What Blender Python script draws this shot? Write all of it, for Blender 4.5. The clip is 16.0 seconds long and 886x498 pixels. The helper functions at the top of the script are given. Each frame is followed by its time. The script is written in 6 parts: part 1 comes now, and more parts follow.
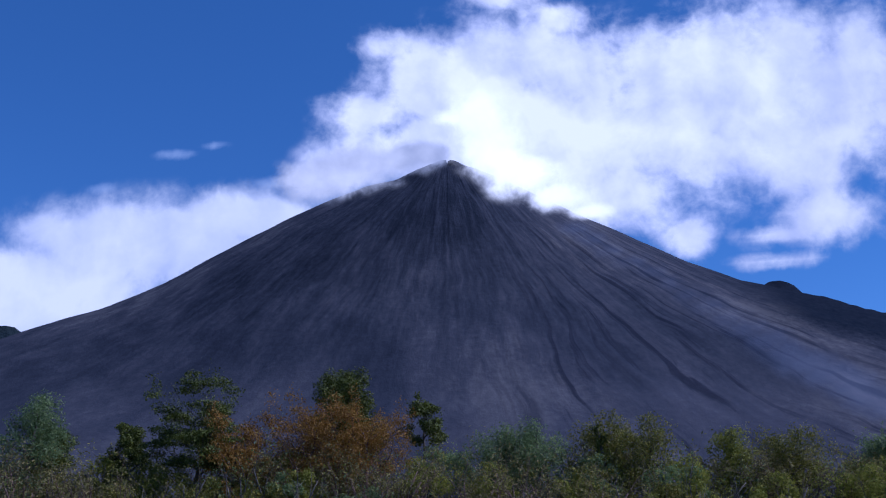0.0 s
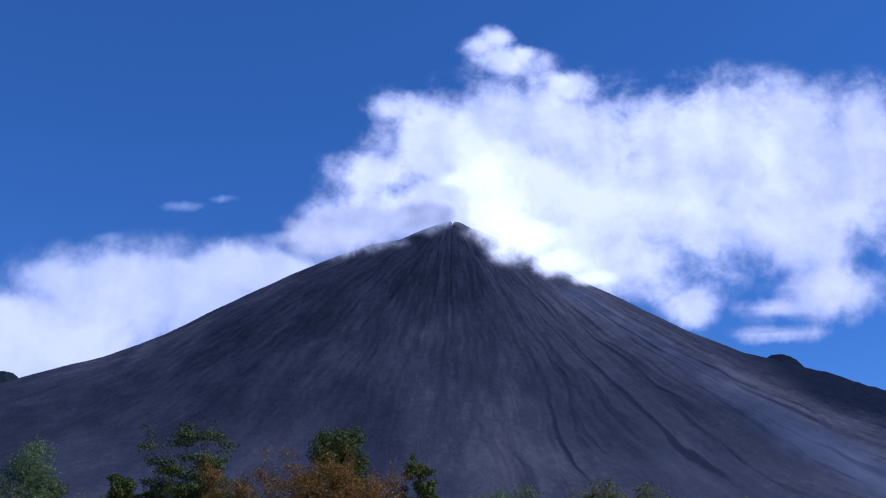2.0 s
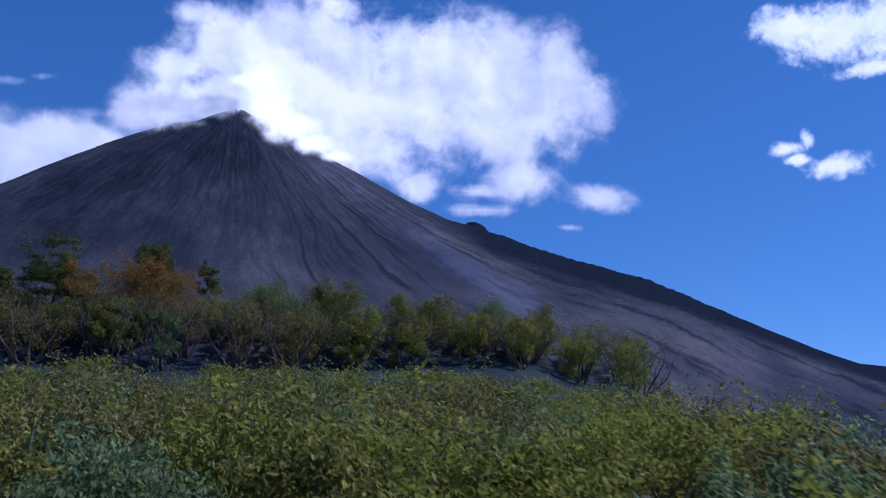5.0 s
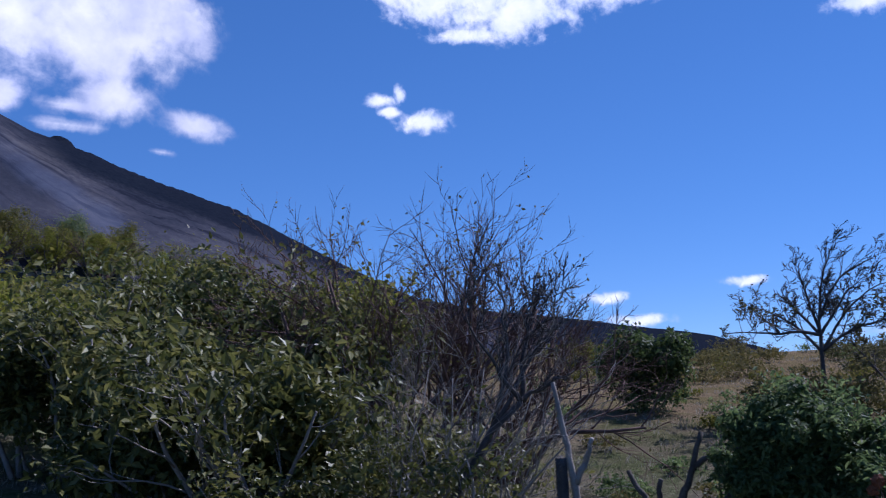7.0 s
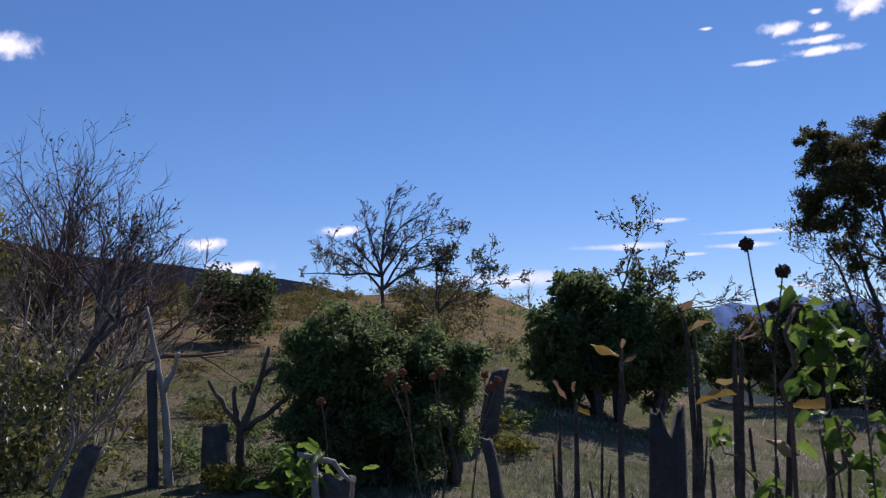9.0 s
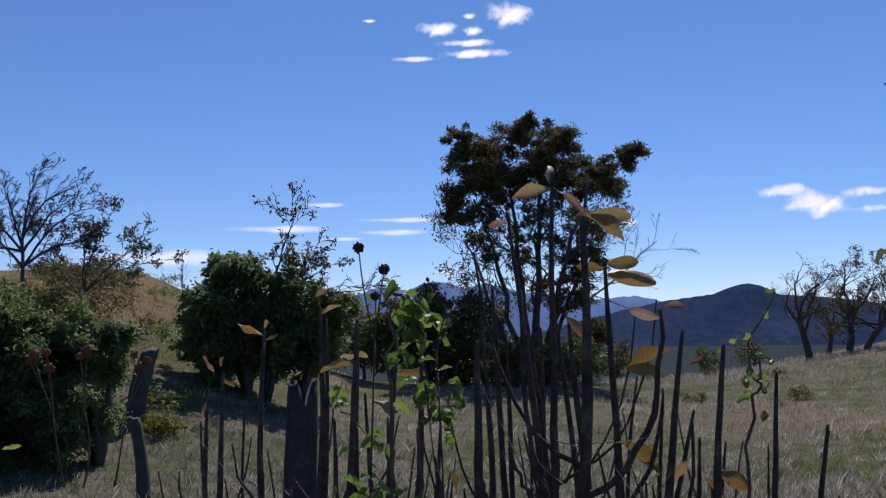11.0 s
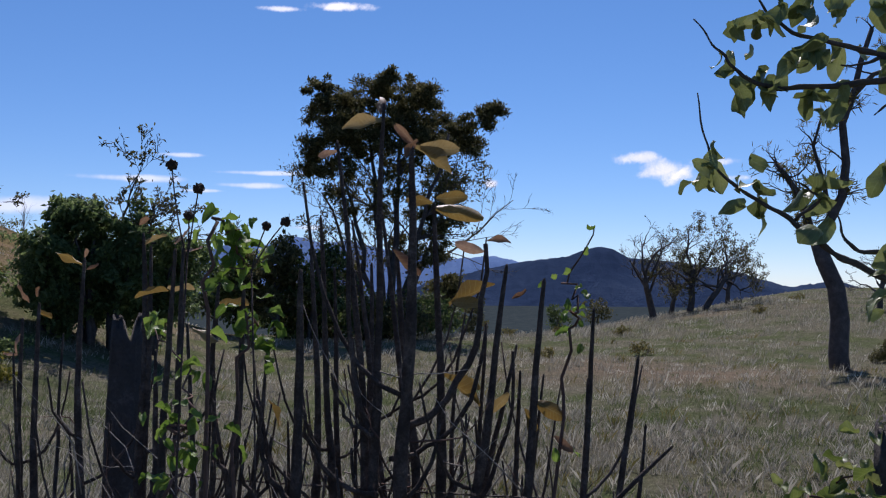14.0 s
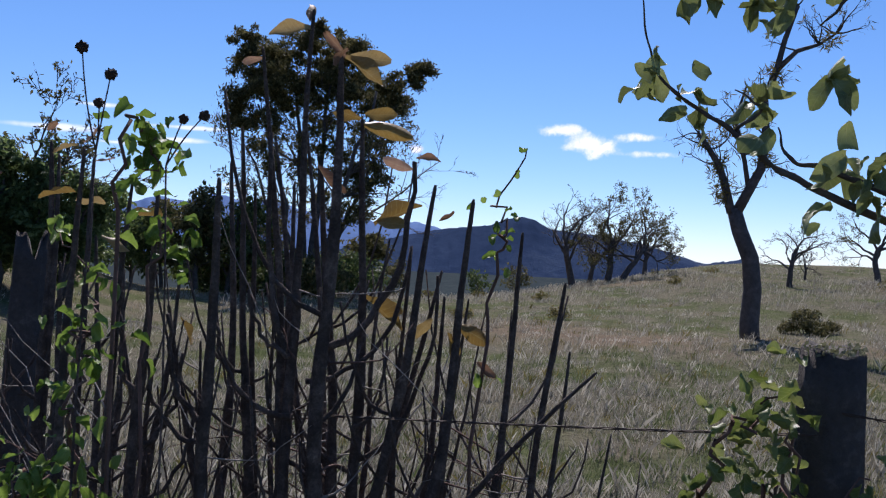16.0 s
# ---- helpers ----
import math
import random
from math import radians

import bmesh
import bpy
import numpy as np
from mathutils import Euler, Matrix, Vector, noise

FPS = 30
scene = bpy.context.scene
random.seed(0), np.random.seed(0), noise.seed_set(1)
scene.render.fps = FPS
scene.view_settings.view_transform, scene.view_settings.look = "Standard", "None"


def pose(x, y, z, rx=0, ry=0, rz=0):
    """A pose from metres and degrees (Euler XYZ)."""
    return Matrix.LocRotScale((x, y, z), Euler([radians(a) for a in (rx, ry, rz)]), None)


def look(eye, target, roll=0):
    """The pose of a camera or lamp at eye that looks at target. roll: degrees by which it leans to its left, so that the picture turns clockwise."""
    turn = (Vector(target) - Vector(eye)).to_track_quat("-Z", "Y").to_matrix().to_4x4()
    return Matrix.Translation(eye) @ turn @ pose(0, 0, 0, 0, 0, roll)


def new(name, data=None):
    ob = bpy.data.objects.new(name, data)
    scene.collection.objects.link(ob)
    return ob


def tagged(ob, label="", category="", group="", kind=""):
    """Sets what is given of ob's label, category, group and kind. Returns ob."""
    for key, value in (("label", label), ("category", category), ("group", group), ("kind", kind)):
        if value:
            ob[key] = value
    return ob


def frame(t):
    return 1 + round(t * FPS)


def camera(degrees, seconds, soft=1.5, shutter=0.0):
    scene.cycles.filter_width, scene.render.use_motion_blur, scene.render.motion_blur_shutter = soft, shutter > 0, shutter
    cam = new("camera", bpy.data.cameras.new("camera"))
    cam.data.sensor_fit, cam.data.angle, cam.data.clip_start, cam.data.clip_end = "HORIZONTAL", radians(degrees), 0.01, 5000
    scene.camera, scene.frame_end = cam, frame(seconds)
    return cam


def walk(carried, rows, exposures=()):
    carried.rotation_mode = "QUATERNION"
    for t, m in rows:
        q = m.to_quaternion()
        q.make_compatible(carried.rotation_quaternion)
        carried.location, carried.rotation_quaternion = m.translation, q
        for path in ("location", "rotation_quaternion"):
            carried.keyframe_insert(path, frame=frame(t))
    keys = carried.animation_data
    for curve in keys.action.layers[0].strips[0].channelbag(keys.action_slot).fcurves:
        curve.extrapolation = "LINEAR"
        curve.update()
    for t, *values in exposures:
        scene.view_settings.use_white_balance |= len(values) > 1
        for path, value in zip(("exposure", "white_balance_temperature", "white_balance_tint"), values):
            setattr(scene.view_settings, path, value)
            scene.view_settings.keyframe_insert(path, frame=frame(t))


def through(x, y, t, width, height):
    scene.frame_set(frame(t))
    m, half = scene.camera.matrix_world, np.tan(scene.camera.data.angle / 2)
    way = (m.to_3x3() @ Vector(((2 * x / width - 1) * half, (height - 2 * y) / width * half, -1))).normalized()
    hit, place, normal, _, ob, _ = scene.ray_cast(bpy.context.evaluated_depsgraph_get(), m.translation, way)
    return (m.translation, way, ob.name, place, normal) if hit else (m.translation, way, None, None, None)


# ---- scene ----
cam = camera(48.44, 16.0, 1.15, 0.1)
WALK = [
    (0.00, 3.288, 62.975, 24.696, 0.01, 15.83, -1.88),
    (0.50, 3.200, 62.827, 24.681, 1.66, 15.14, -0.37),
    (1.00, 3.300, 63.046, 24.672, 2.33, 14.33, -1.51),
    (1.50, 3.445, 62.954, 24.644, 0.80, 16.98, -0.59),
    (2.00, 3.600, 62.803, 24.611, -0.25, 19.39, 0.28),
    (2.50, 3.741, 62.609, 24.570, -0.50, 17.05, 0.28),
    (3.00, 3.724, 62.472, 24.551, 2.17, 15.64, 0.58),
    (3.20, 3.723, 61.709, 24.267, 3.87, 14.59, 0.58),
    (3.40, 3.718, 58.318, 23.005, 5.13, 13.91, 0.49),
    (3.60, 3.710, 52.553, 20.859, 6.16, 13.47, 0.39),
    (3.90, 3.697, 43.398, 17.450, 7.43, 13.14, 0.25),
    (4.25, 3.681, 32.716, 13.474, 8.75, 13.08, 0.08),
    (4.60, 3.666, 22.034, 9.497, 10.25, 13.18, -0.08),
    (4.90, 3.653, 12.878, 6.089, 11.94, 13.20, -0.23),
    (5.10, 3.644, 7.113, 3.943, 13.40, 13.11, -0.32),
    (5.30, 3.639, 3.722, 2.681, 15.21, 12.89, -0.42),
    (5.50, 3.638, 2.959, 2.397, 17.56, 12.59, -0.42),
    (6.00, 2.169, 2.307, 2.162, 24.25, 12.13, -0.61),
    (6.50, 1.629, 1.678, 2.037, 29.83, 10.49, -0.81),
    (7.00, 1.688, 1.624, 1.991, 36.31, 9.27, -0.48),
    (7.50, 1.866, 1.845, 2.025, 42.35, 8.06, -0.23),
    (8.00, 1.803, 1.599, 1.975, 46.69, 8.60, -0.70),
    (8.50, 1.250, 1.000, 1.850, 53.58, 7.61, 0.27),
    (9.00, 0.450, 0.300, 1.710, 59.47, 5.83, -1.40),
    (9.50, 0.120, 0.225, 1.745, 66.31, 5.36, -1.04),
    (10.00, 0.066, 0.183, 1.734, 72.57, 4.18, -0.61),
    (10.20, 0.062, 0.172, 1.733, 73.72, 4.63, -0.61),
    (11.20, 0.033, 0.092, 1.692, 80.50, 3.88, -1.01),
    (12.30, 0.003, 0.011, 1.651, 85.81, 3.23, -1.41),
    (12.50, 0.000, -0.000, 1.650, 87.11, 3.78, -1.41),
    (13.00, 0.013, -0.004, 1.643, 87.15, 2.33, -1.96),
    (13.50, 0.086, -0.008, 1.639, 86.73, 1.98, -1.08),
    (14.00, 0.076, 0.019, 1.630, 87.31, 1.86, 0.32),
    (14.50, 0.013, 0.059, 1.626, 86.37, 1.21, 1.48),
    (15.00, 0.015, 0.074, 1.617, 85.95, 1.08, 1.25),
    (15.50, -0.012, 0.072, 1.575, 90.17, -0.04, 3.68),
    (16.00, 0.171, 0.029, 1.505, 91.87, -0.04, 2.56),
]  # seconds, place, heading from north, tilt, lean
walk(cam, [(t, pose(x, y, z, 90 + tilt, 0, -head) @ pose(0, 0, 0, 0, 0, lean)) for t, x, y, z, head, tilt, lean in WALK],
     [(0, -0.1, 4760, 26), (3.2, -0.1, 4760, 26), (5.5, -0.02, 4880, 25), (7, 0.1, 5200, 25), (8, 0.16, 5700, 25), (9, 0.18, 6150, 25), (12.5, 0.13, 6100, 21), (15, 0.26, 6060, 21), (16, 0.46, 6100, 22)])

# ---- world, sun ----
SUN_AZ, SUN_EL = 92.0, 47.0
world = bpy.data.worlds.new("world")
scene.world = world
world.use_nodes = True
wn = world.node_tree
sky = wn.nodes.new("ShaderNodeTexSky")
sky.sky_type, sky.sun_disc = "NISHITA", False
sky.sun_elevation, sky.sun_rotation = radians(SUN_EL), radians(SUN_AZ)
sky.altitude, sky.air_density, sky.dust_density, sky.ozone_density = 3000, 1.0, 0.0, 6.0
wn.nodes["Background"].inputs["Strength"].default_value = 0.142
tone = wn.nodes.new("ShaderNodeHueSaturation")
tone.inputs["Hue"].default_value, tone.inputs["Saturation"].default_value = 0.503, 1.23
level = wn.nodes.new("ShaderNodeGamma")
level.inputs["Gamma"].default_value = 0.76
wn.links.new(sky.outputs[0], level.inputs["Color"])
wn.links.new(level.outputs[0], tone.inputs["Color"])
wn.links.new(tone.outputs[0], wn.nodes["Background"].inputs["Color"])
sun_data = bpy.data.lights.new("sun", "SUN")
sun_data.energy, sun_data.angle, sun_data.color = 4.6, radians(0.53), (1.0, 0.95, 0.86)
sun_dir = Vector((math.sin(radians(SUN_AZ)) * math.cos(radians(SUN_EL)), math.cos(radians(SUN_AZ)) * math.cos(radians(SUN_EL)), math.sin(radians(SUN_EL))))
sun = new("sun", sun_data)
sun.matrix_world = look(sun_dir * 300, (0, 0, 0))


# ---- materials ----
def nodes_of(name):
    m = bpy.data.materials.new(name)
    m.use_nodes = True
    nt = m.node_tree
    return m, nt, nt.nodes["Principled BSDF"], nt.nodes["Material Output"]


def ramp(nt, fac, stops):
    r = nt.nodes.new("ShaderNodeValToRGB")
    els = r.color_ramp.elements
    els[0].position, els[0].color = stops[0][0], (*stops[0][1], 1)
    els[1].position, els[1].color = stops[-1][0], (*stops[-1][1], 1)
    for p, c in stops[1:-1]:
        e = els.new(p)
        e.color = (*c, 1)
    nt.links.new(fac, r.inputs[0])
    return r.outputs[0]


def tex_noise(nt, scale, detail=6, rough=0.6, vector=None, distort=0.0):
    n = nt.nodes.new("ShaderNodeTexNoise")
    n.inputs["Scale"].default_value, n.inputs["Detail"].default_value, n.inputs["Roughness"].default_value = scale, detail, rough
    n.inputs["Distortion"].default_value = distort
    if vector is None:
        vector = nt.nodes.new("ShaderNodeTexCoord").outputs["Object"]
    nt.links.new(vector, n.inputs["Vector"])
    return n.outputs["Fac"]


def maths(nt, op, a, b=None, c=None):
    n = nt.nodes.new("ShaderNodeMath")
    n.operation = op
    for i, v in enumerate((a, b, c)):
        if v is None:
            continue
        if isinstance(v, (int, float)):
            n.inputs[i].default_value = v
        else:
            nt.links.new(v, n.inputs[i])
    return n.outputs[0]


def mixed(nt, fac, a, b):
    n = nt.nodes.new("ShaderNodeMix")
    n.data_type = "RGBA"
    for sock, v in ((n.inputs[0], fac), (n.inputs[6], a), (n.inputs[7], b)):
        if isinstance(v, (int, float)):
            sock.default_value = v
        elif isinstance(v, tuple):
            sock.default_value = (*v, 1)
        else:
            nt.links.new(v, sock)
    return n.outputs[2]


def smooth_step(nt, value, lo, hi):
    n = nt.nodes.new("ShaderNodeMapRange")
    n.interpolation_type = "SMOOTHSTEP"
    nt.links.new(value, n.inputs[0])
    n.inputs[1].default_value, n.inputs[2].default_value = lo, hi
    return n.outputs[0]


def bumped(nt, bsdf, height, strength, distance):
    b = nt.nodes.new("ShaderNodeBump")
    b.inputs["Strength"].default_value, b.inputs["Distance"].default_value = strength, distance
    nt.links.new(height, b.inputs["Height"])
    nt.links.new(b.outputs[0], bsdf.inputs["Normal"])


def rough_surface(name, stops, scale, fine, rough=0.9, strength=0.5, distance=0.02, spec=0.2):
    """A grainy surface: colours from coarse and fine noise together, with relief."""
    m, nt, bsdf, _ = nodes_of(name)
    coarse, grain = tex_noise(nt, scale, 5), tex_noise(nt, fine, 8, 0.7)
    both = maths(nt, "ADD", maths(nt, "MULTIPLY", coarse, 0.6), maths(nt, "MULTIPLY", grain, 0.4))
    nt.links.new(ramp(nt, both, stops), bsdf.inputs["Base Color"])
    bsdf.inputs["Roughness"].default_value, bsdf.inputs["Specular IOR Level"].default_value = rough, spec
    bumped(nt, bsdf, grain, strength, distance)
    return m


def leaf_surface(name, stops, through=0.35, rough=0.45, spec=0.4, single=0.0):
    """Leaves: each its own shade, lit through from behind. single: the spacing of the side veins on leaves built one by one."""
    m, nt, bsdf, out = nodes_of(name)
    if single:
        own, patch = nt.nodes.new("ShaderNodeObjectInfo").outputs["Random"], tex_noise(nt, 70.0, 5)
    else:
        own, patch = nt.nodes.new("ShaderNodeNewGeometry").outputs["Random Per Island"], tex_noise(nt, 0.9, 3)
    col = ramp(nt, maths(nt, "ADD", maths(nt, "MULTIPLY", own, 0.6), maths(nt, "MULTIPLY", patch, 0.4)), stops)
    if single:
        sep = nt.nodes.new("ShaderNodeSeparateXYZ")
        nt.links.new(nt.nodes.new("ShaderNodeTexCoord").outputs["Object"], sep.inputs[0])
        across = maths(nt, "ABSOLUTE", sep.outputs[1])
        rib = smooth_step(nt, across, single * 0.14, single * 0.03)
        side = maths(nt, "SINE", maths(nt, "MULTIPLY", maths(nt, "SUBTRACT", sep.outputs[0], maths(nt, "MULTIPLY", across, 0.9)), 6.283 / single))
        vein = maths(nt, "MAXIMUM", rib, maths(nt, "MULTIPLY", smooth_step(nt, side, 0.8, 0.98), 0.6))
        pale = mixed(nt, 0.5, col, (0.55, 0.55, 0.30))
        col = mixed(nt, maths(nt, "MULTIPLY", vein, 0.24), col, pale)
        spots = smooth_step(nt, tex_noise(nt, 160.0, 3), 0.62, 0.72)
        col = mixed(nt, maths(nt, "MULTIPLY", spots, 0.5), col, (0.10, 0.06, 0.02))
        bumped(nt, bsdf, maths(nt, "SUBTRACT", patch, vein), 0.6, single * 0.12)
    nt.links.new(col, bsdf.inputs["Base Color"])
    bsdf.inputs["Roughness"].default_value, bsdf.inputs["Specular IOR Level"].default_value = rough, spec
    tr = nt.nodes.new("ShaderNodeBsdfTranslucent")
    nt.links.new(col, tr.inputs["Color"])
    mx = nt.nodes.new("ShaderNodeMixShader")
    mx.inputs[0].default_value = through
    nt.links.new(bsdf.outputs[0], mx.inputs[1])
    nt.links.new(tr.outputs[0], mx.inputs[2])
    nt.links.new(mx.outputs[0], out.inputs["Surface"])
    return m


BARK = rough_surface("bark_grey_brown", [(0.3, (0.045, 0.036, 0.03)), (0.55, (0.10, 0.085, 0.07)), (0.75, (0.20, 0.18, 0.155))], 6, 60, distance=0.01)
BARK_PALE = rough_surface("bark_pale", [(0.3, (0.16, 0.13, 0.11)), (0.55, (0.28, 0.25, 0.22)), (0.75, (0.42, 0.39, 0.35))], 5, 50, distance=0.006)
BARK_DARK = rough_surface("bark_burnt", [(0.3, (0.034, 0.030, 0.029)), (0.55, (0.092, 0.081, 0.076)), (0.8, (0.20, 0.18, 0.165))], 9, 90, distance=0.01)
TWIG_RED = rough_surface("bark_twig_reddish", [(0.3, (0.068, 0.040, 0.031)), (0.6, (0.16, 0.10, 0.08)), (0.8, (0.30, 0.205, 0.175))], 8, 60, distance=0.004)
LEAF_BUSH = leaf_surface("leaf_bush", [(0.1, (0.055, 0.059, 0.011)), (0.45, (0.124, 0.125, 0.020)), (0.75, (0.240, 0.211, 0.038)), (0.92, (0.442, 0.333, 0.108))], 0.38, 0.6, 0.12)
LEAF_GLOSSY = leaf_surface("leaf_bush_glossy", [(0.1, (0.046, 0.054, 0.014)), (0.45, (0.105, 0.114, 0.028)), (0.75, (0.22, 0.205, 0.055)), (0.92, (0.46, 0.40, 0.19))], 0.4, 0.45, 0.32)
LEAF_LIGHT = leaf_surface("leaf_light_green", [(0.1, (0.097, 0.109, 0.013)), (0.5, (0.197, 0.206, 0.029)), (0.9, (0.335, 0.304, 0.057))], 0.45, 0.6, 0.1)
LEAF_DARK = leaf_surface("leaf_dark_green", [(0.1, (0.062, 0.092, 0.032)), (0.5, (0.122, 0.172, 0.060)), (0.9, (0.26, 0.31, 0.12))], 0.6, 0.5, 0.3)
LEAF_HEDGE = leaf_surface("leaf_thicket", [(0.1, (0.030, 0.048, 0.016)), (0.5, (0.062, 0.092, 0.028)), (0.9, (0.14, 0.175, 0.055))], 0.5, 0.5, 0.25)
LEAF_PINE = leaf_surface("leaf_pine", [(0.1, (0.029, 0.039, 0.005)), (0.5, (0.068, 0.083, 0.010)), (0.9, (0.156, 0.163, 0.024))], 0.25, 0.6, 0.2)
LEAF_RUST = leaf_surface("leaf_rust", [(0.1, (0.12, 0.058, 0.012)), (0.5, (0.235, 0.12, 0.02)), (0.9, (0.34, 0.20, 0.042))], 0.35, 0.6, 0.12)
LEAF_BROWN = leaf_surface("leaf_brown_green", [(0.1, (0.076, 0.070, 0.022)), (0.5, (0.158, 0.138, 0.044)), (0.9, (0.281, 0.222, 0.082))], 0.36, 0.6, 0.12)
LEAF_CROWN = leaf_surface("leaf_dull_brown_green", [(0.1, (0.045, 0.046, 0.018)), (0.5, (0.092, 0.088, 0.034)), (0.9, (0.20, 0.175, 0.08))], 0.42, 0.6, 0.15)
LEAF_VINE = leaf_surface("leaf_vine", [(0.1, (0.065, 0.12, 0.014)), (0.5, (0.12, 0.20, 0.028)), (0.9, (0.22, 0.31, 0.06))], 0.45, 0.5, 0.35, 0.008)
LEAF_OAK = leaf_surface("leaf_broad_green", [(0.1, (0.10, 0.125, 0.040)), (0.5, (0.17, 0.205, 0.065)), (0.9, (0.29, 0.32, 0.12))], 0.28, 0.42, 0.5, 0.010)
LEAF_YELLOW = leaf_surface("leaf_yellow", [(0.1, (0.14, 0.085, 0.022)), (0.5, (0.235, 0.155, 0.042)), (0.9, (0.34, 0.25, 0.115))], 0.35, 0.5, 0.3, 0.013)
LEAF_DRY = leaf_surface("leaf_dry", [(0.1, (0.13, 0.07, 0.04)), (0.5, (0.26, 0.15, 0.09)), (0.9, (0.42, 0.28, 0.2))], 0.3, 0.6, 0.2, 0.013)
LEAF_CREEPER = leaf_surface("leaf_creeper", [(0.1, (0.07, 0.10, 0.02)), (0.5, (0.13, 0.17, 0.035)), (0.9, (0.25, 0.27, 0.09))], 0.4, 0.45, 0.4, 0.009)
GRASS = leaf_surface("grass_dry", [(0.1, (0.125, 0.115, 0.088)), (0.5, (0.25, 0.232, 0.18)), (0.9, (0.52, 0.485, 0.39))], 0.45, 0.6, 0.2)
GRASS_GREEN = leaf_surface("grass_green", [(0.1, (0.048, 0.066, 0.022)), (0.5, (0.095, 0.122, 0.045)), (0.9, (0.19, 0.205, 0.11))], 0.45, 0.6, 0.2)


def ground_surface():
    m, nt, bsdf, _ = nodes_of("dry_meadow")
    big, mid, fine = tex_noise(nt, 0.09, 4), tex_noise(nt, 0.8, 6, 0.65), tex_noise(nt, 14, 8, 0.75)
    straw = ramp(nt, fine, [(0.3, (0.074, 0.069, 0.051)), (0.55, (0.152, 0.139, 0.097)), (0.75, (0.275, 0.25, 0.192))])
    green = ramp(nt, fine, [(0.3, (0.046, 0.056, 0.026)), (0.55, (0.092, 0.106, 0.048)), (0.75, (0.175, 0.18, 0.10))])
    soil = ramp(nt, fine, [(0.3, (0.09, 0.07, 0.05)), (0.55, (0.18, 0.142, 0.10)), (0.75, (0.28, 0.23, 0.165))])
    col = mixed(nt, smooth_step(nt, mid, 0.40, 0.62), straw, green)
    col = mixed(nt, smooth_step(nt, big, 0.54, 0.72), col, soil)
    where = nt.nodes.new("ShaderNodeVectorMath")
    where.operation = "DISTANCE"
    nt.links.new(nt.nodes.new("ShaderNodeTexCoord").outputs["Object"], where.inputs[0])
    where.inputs[1].default_value = (24, 22, 4)
    near_hill = smooth_step(nt, maths(nt, "ADD", where.outputs["Value"], maths(nt, "MULTIPLY", mid, 12.0)), 27, 15)
    rust = ramp(nt, fine, [(0.3, (0.12, 0.068, 0.034)), (0.55, (0.26, 0.15, 0.072)), (0.75, (0.39, 0.25, 0.13))])
    col = mixed(nt, maths(nt, "MULTIPLY", near_hill, 0.42), col, rust)
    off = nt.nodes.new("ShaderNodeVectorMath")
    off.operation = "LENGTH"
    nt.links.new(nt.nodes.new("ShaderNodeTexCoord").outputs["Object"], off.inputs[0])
    # Distant woodland cover, its tone shifted slightly to blue for haze.
    hazed_woods = ramp(nt, big, [(0.35, (0.024, 0.034, 0.038)), (0.65, (0.046, 0.056, 0.056))])
    col = mixed(nt, smooth_step(nt, maths(nt, "ADD", off.outputs["Value"], maths(nt, "MULTIPLY", big, 20.0)), 62, 78), col, hazed_woods)
    nt.links.new(col, bsdf.inputs["Base Color"])
    bsdf.inputs["Roughness"].default_value, bsdf.inputs["Specular IOR Level"].default_value = 1.0, 0.0
    bumped(nt, bsdf, maths(nt, "ADD", fine, maths(nt, "MULTIPLY", mid, 2.0)), 0.7, 0.08)
    return m


AXIS = (4.5, 222.0)


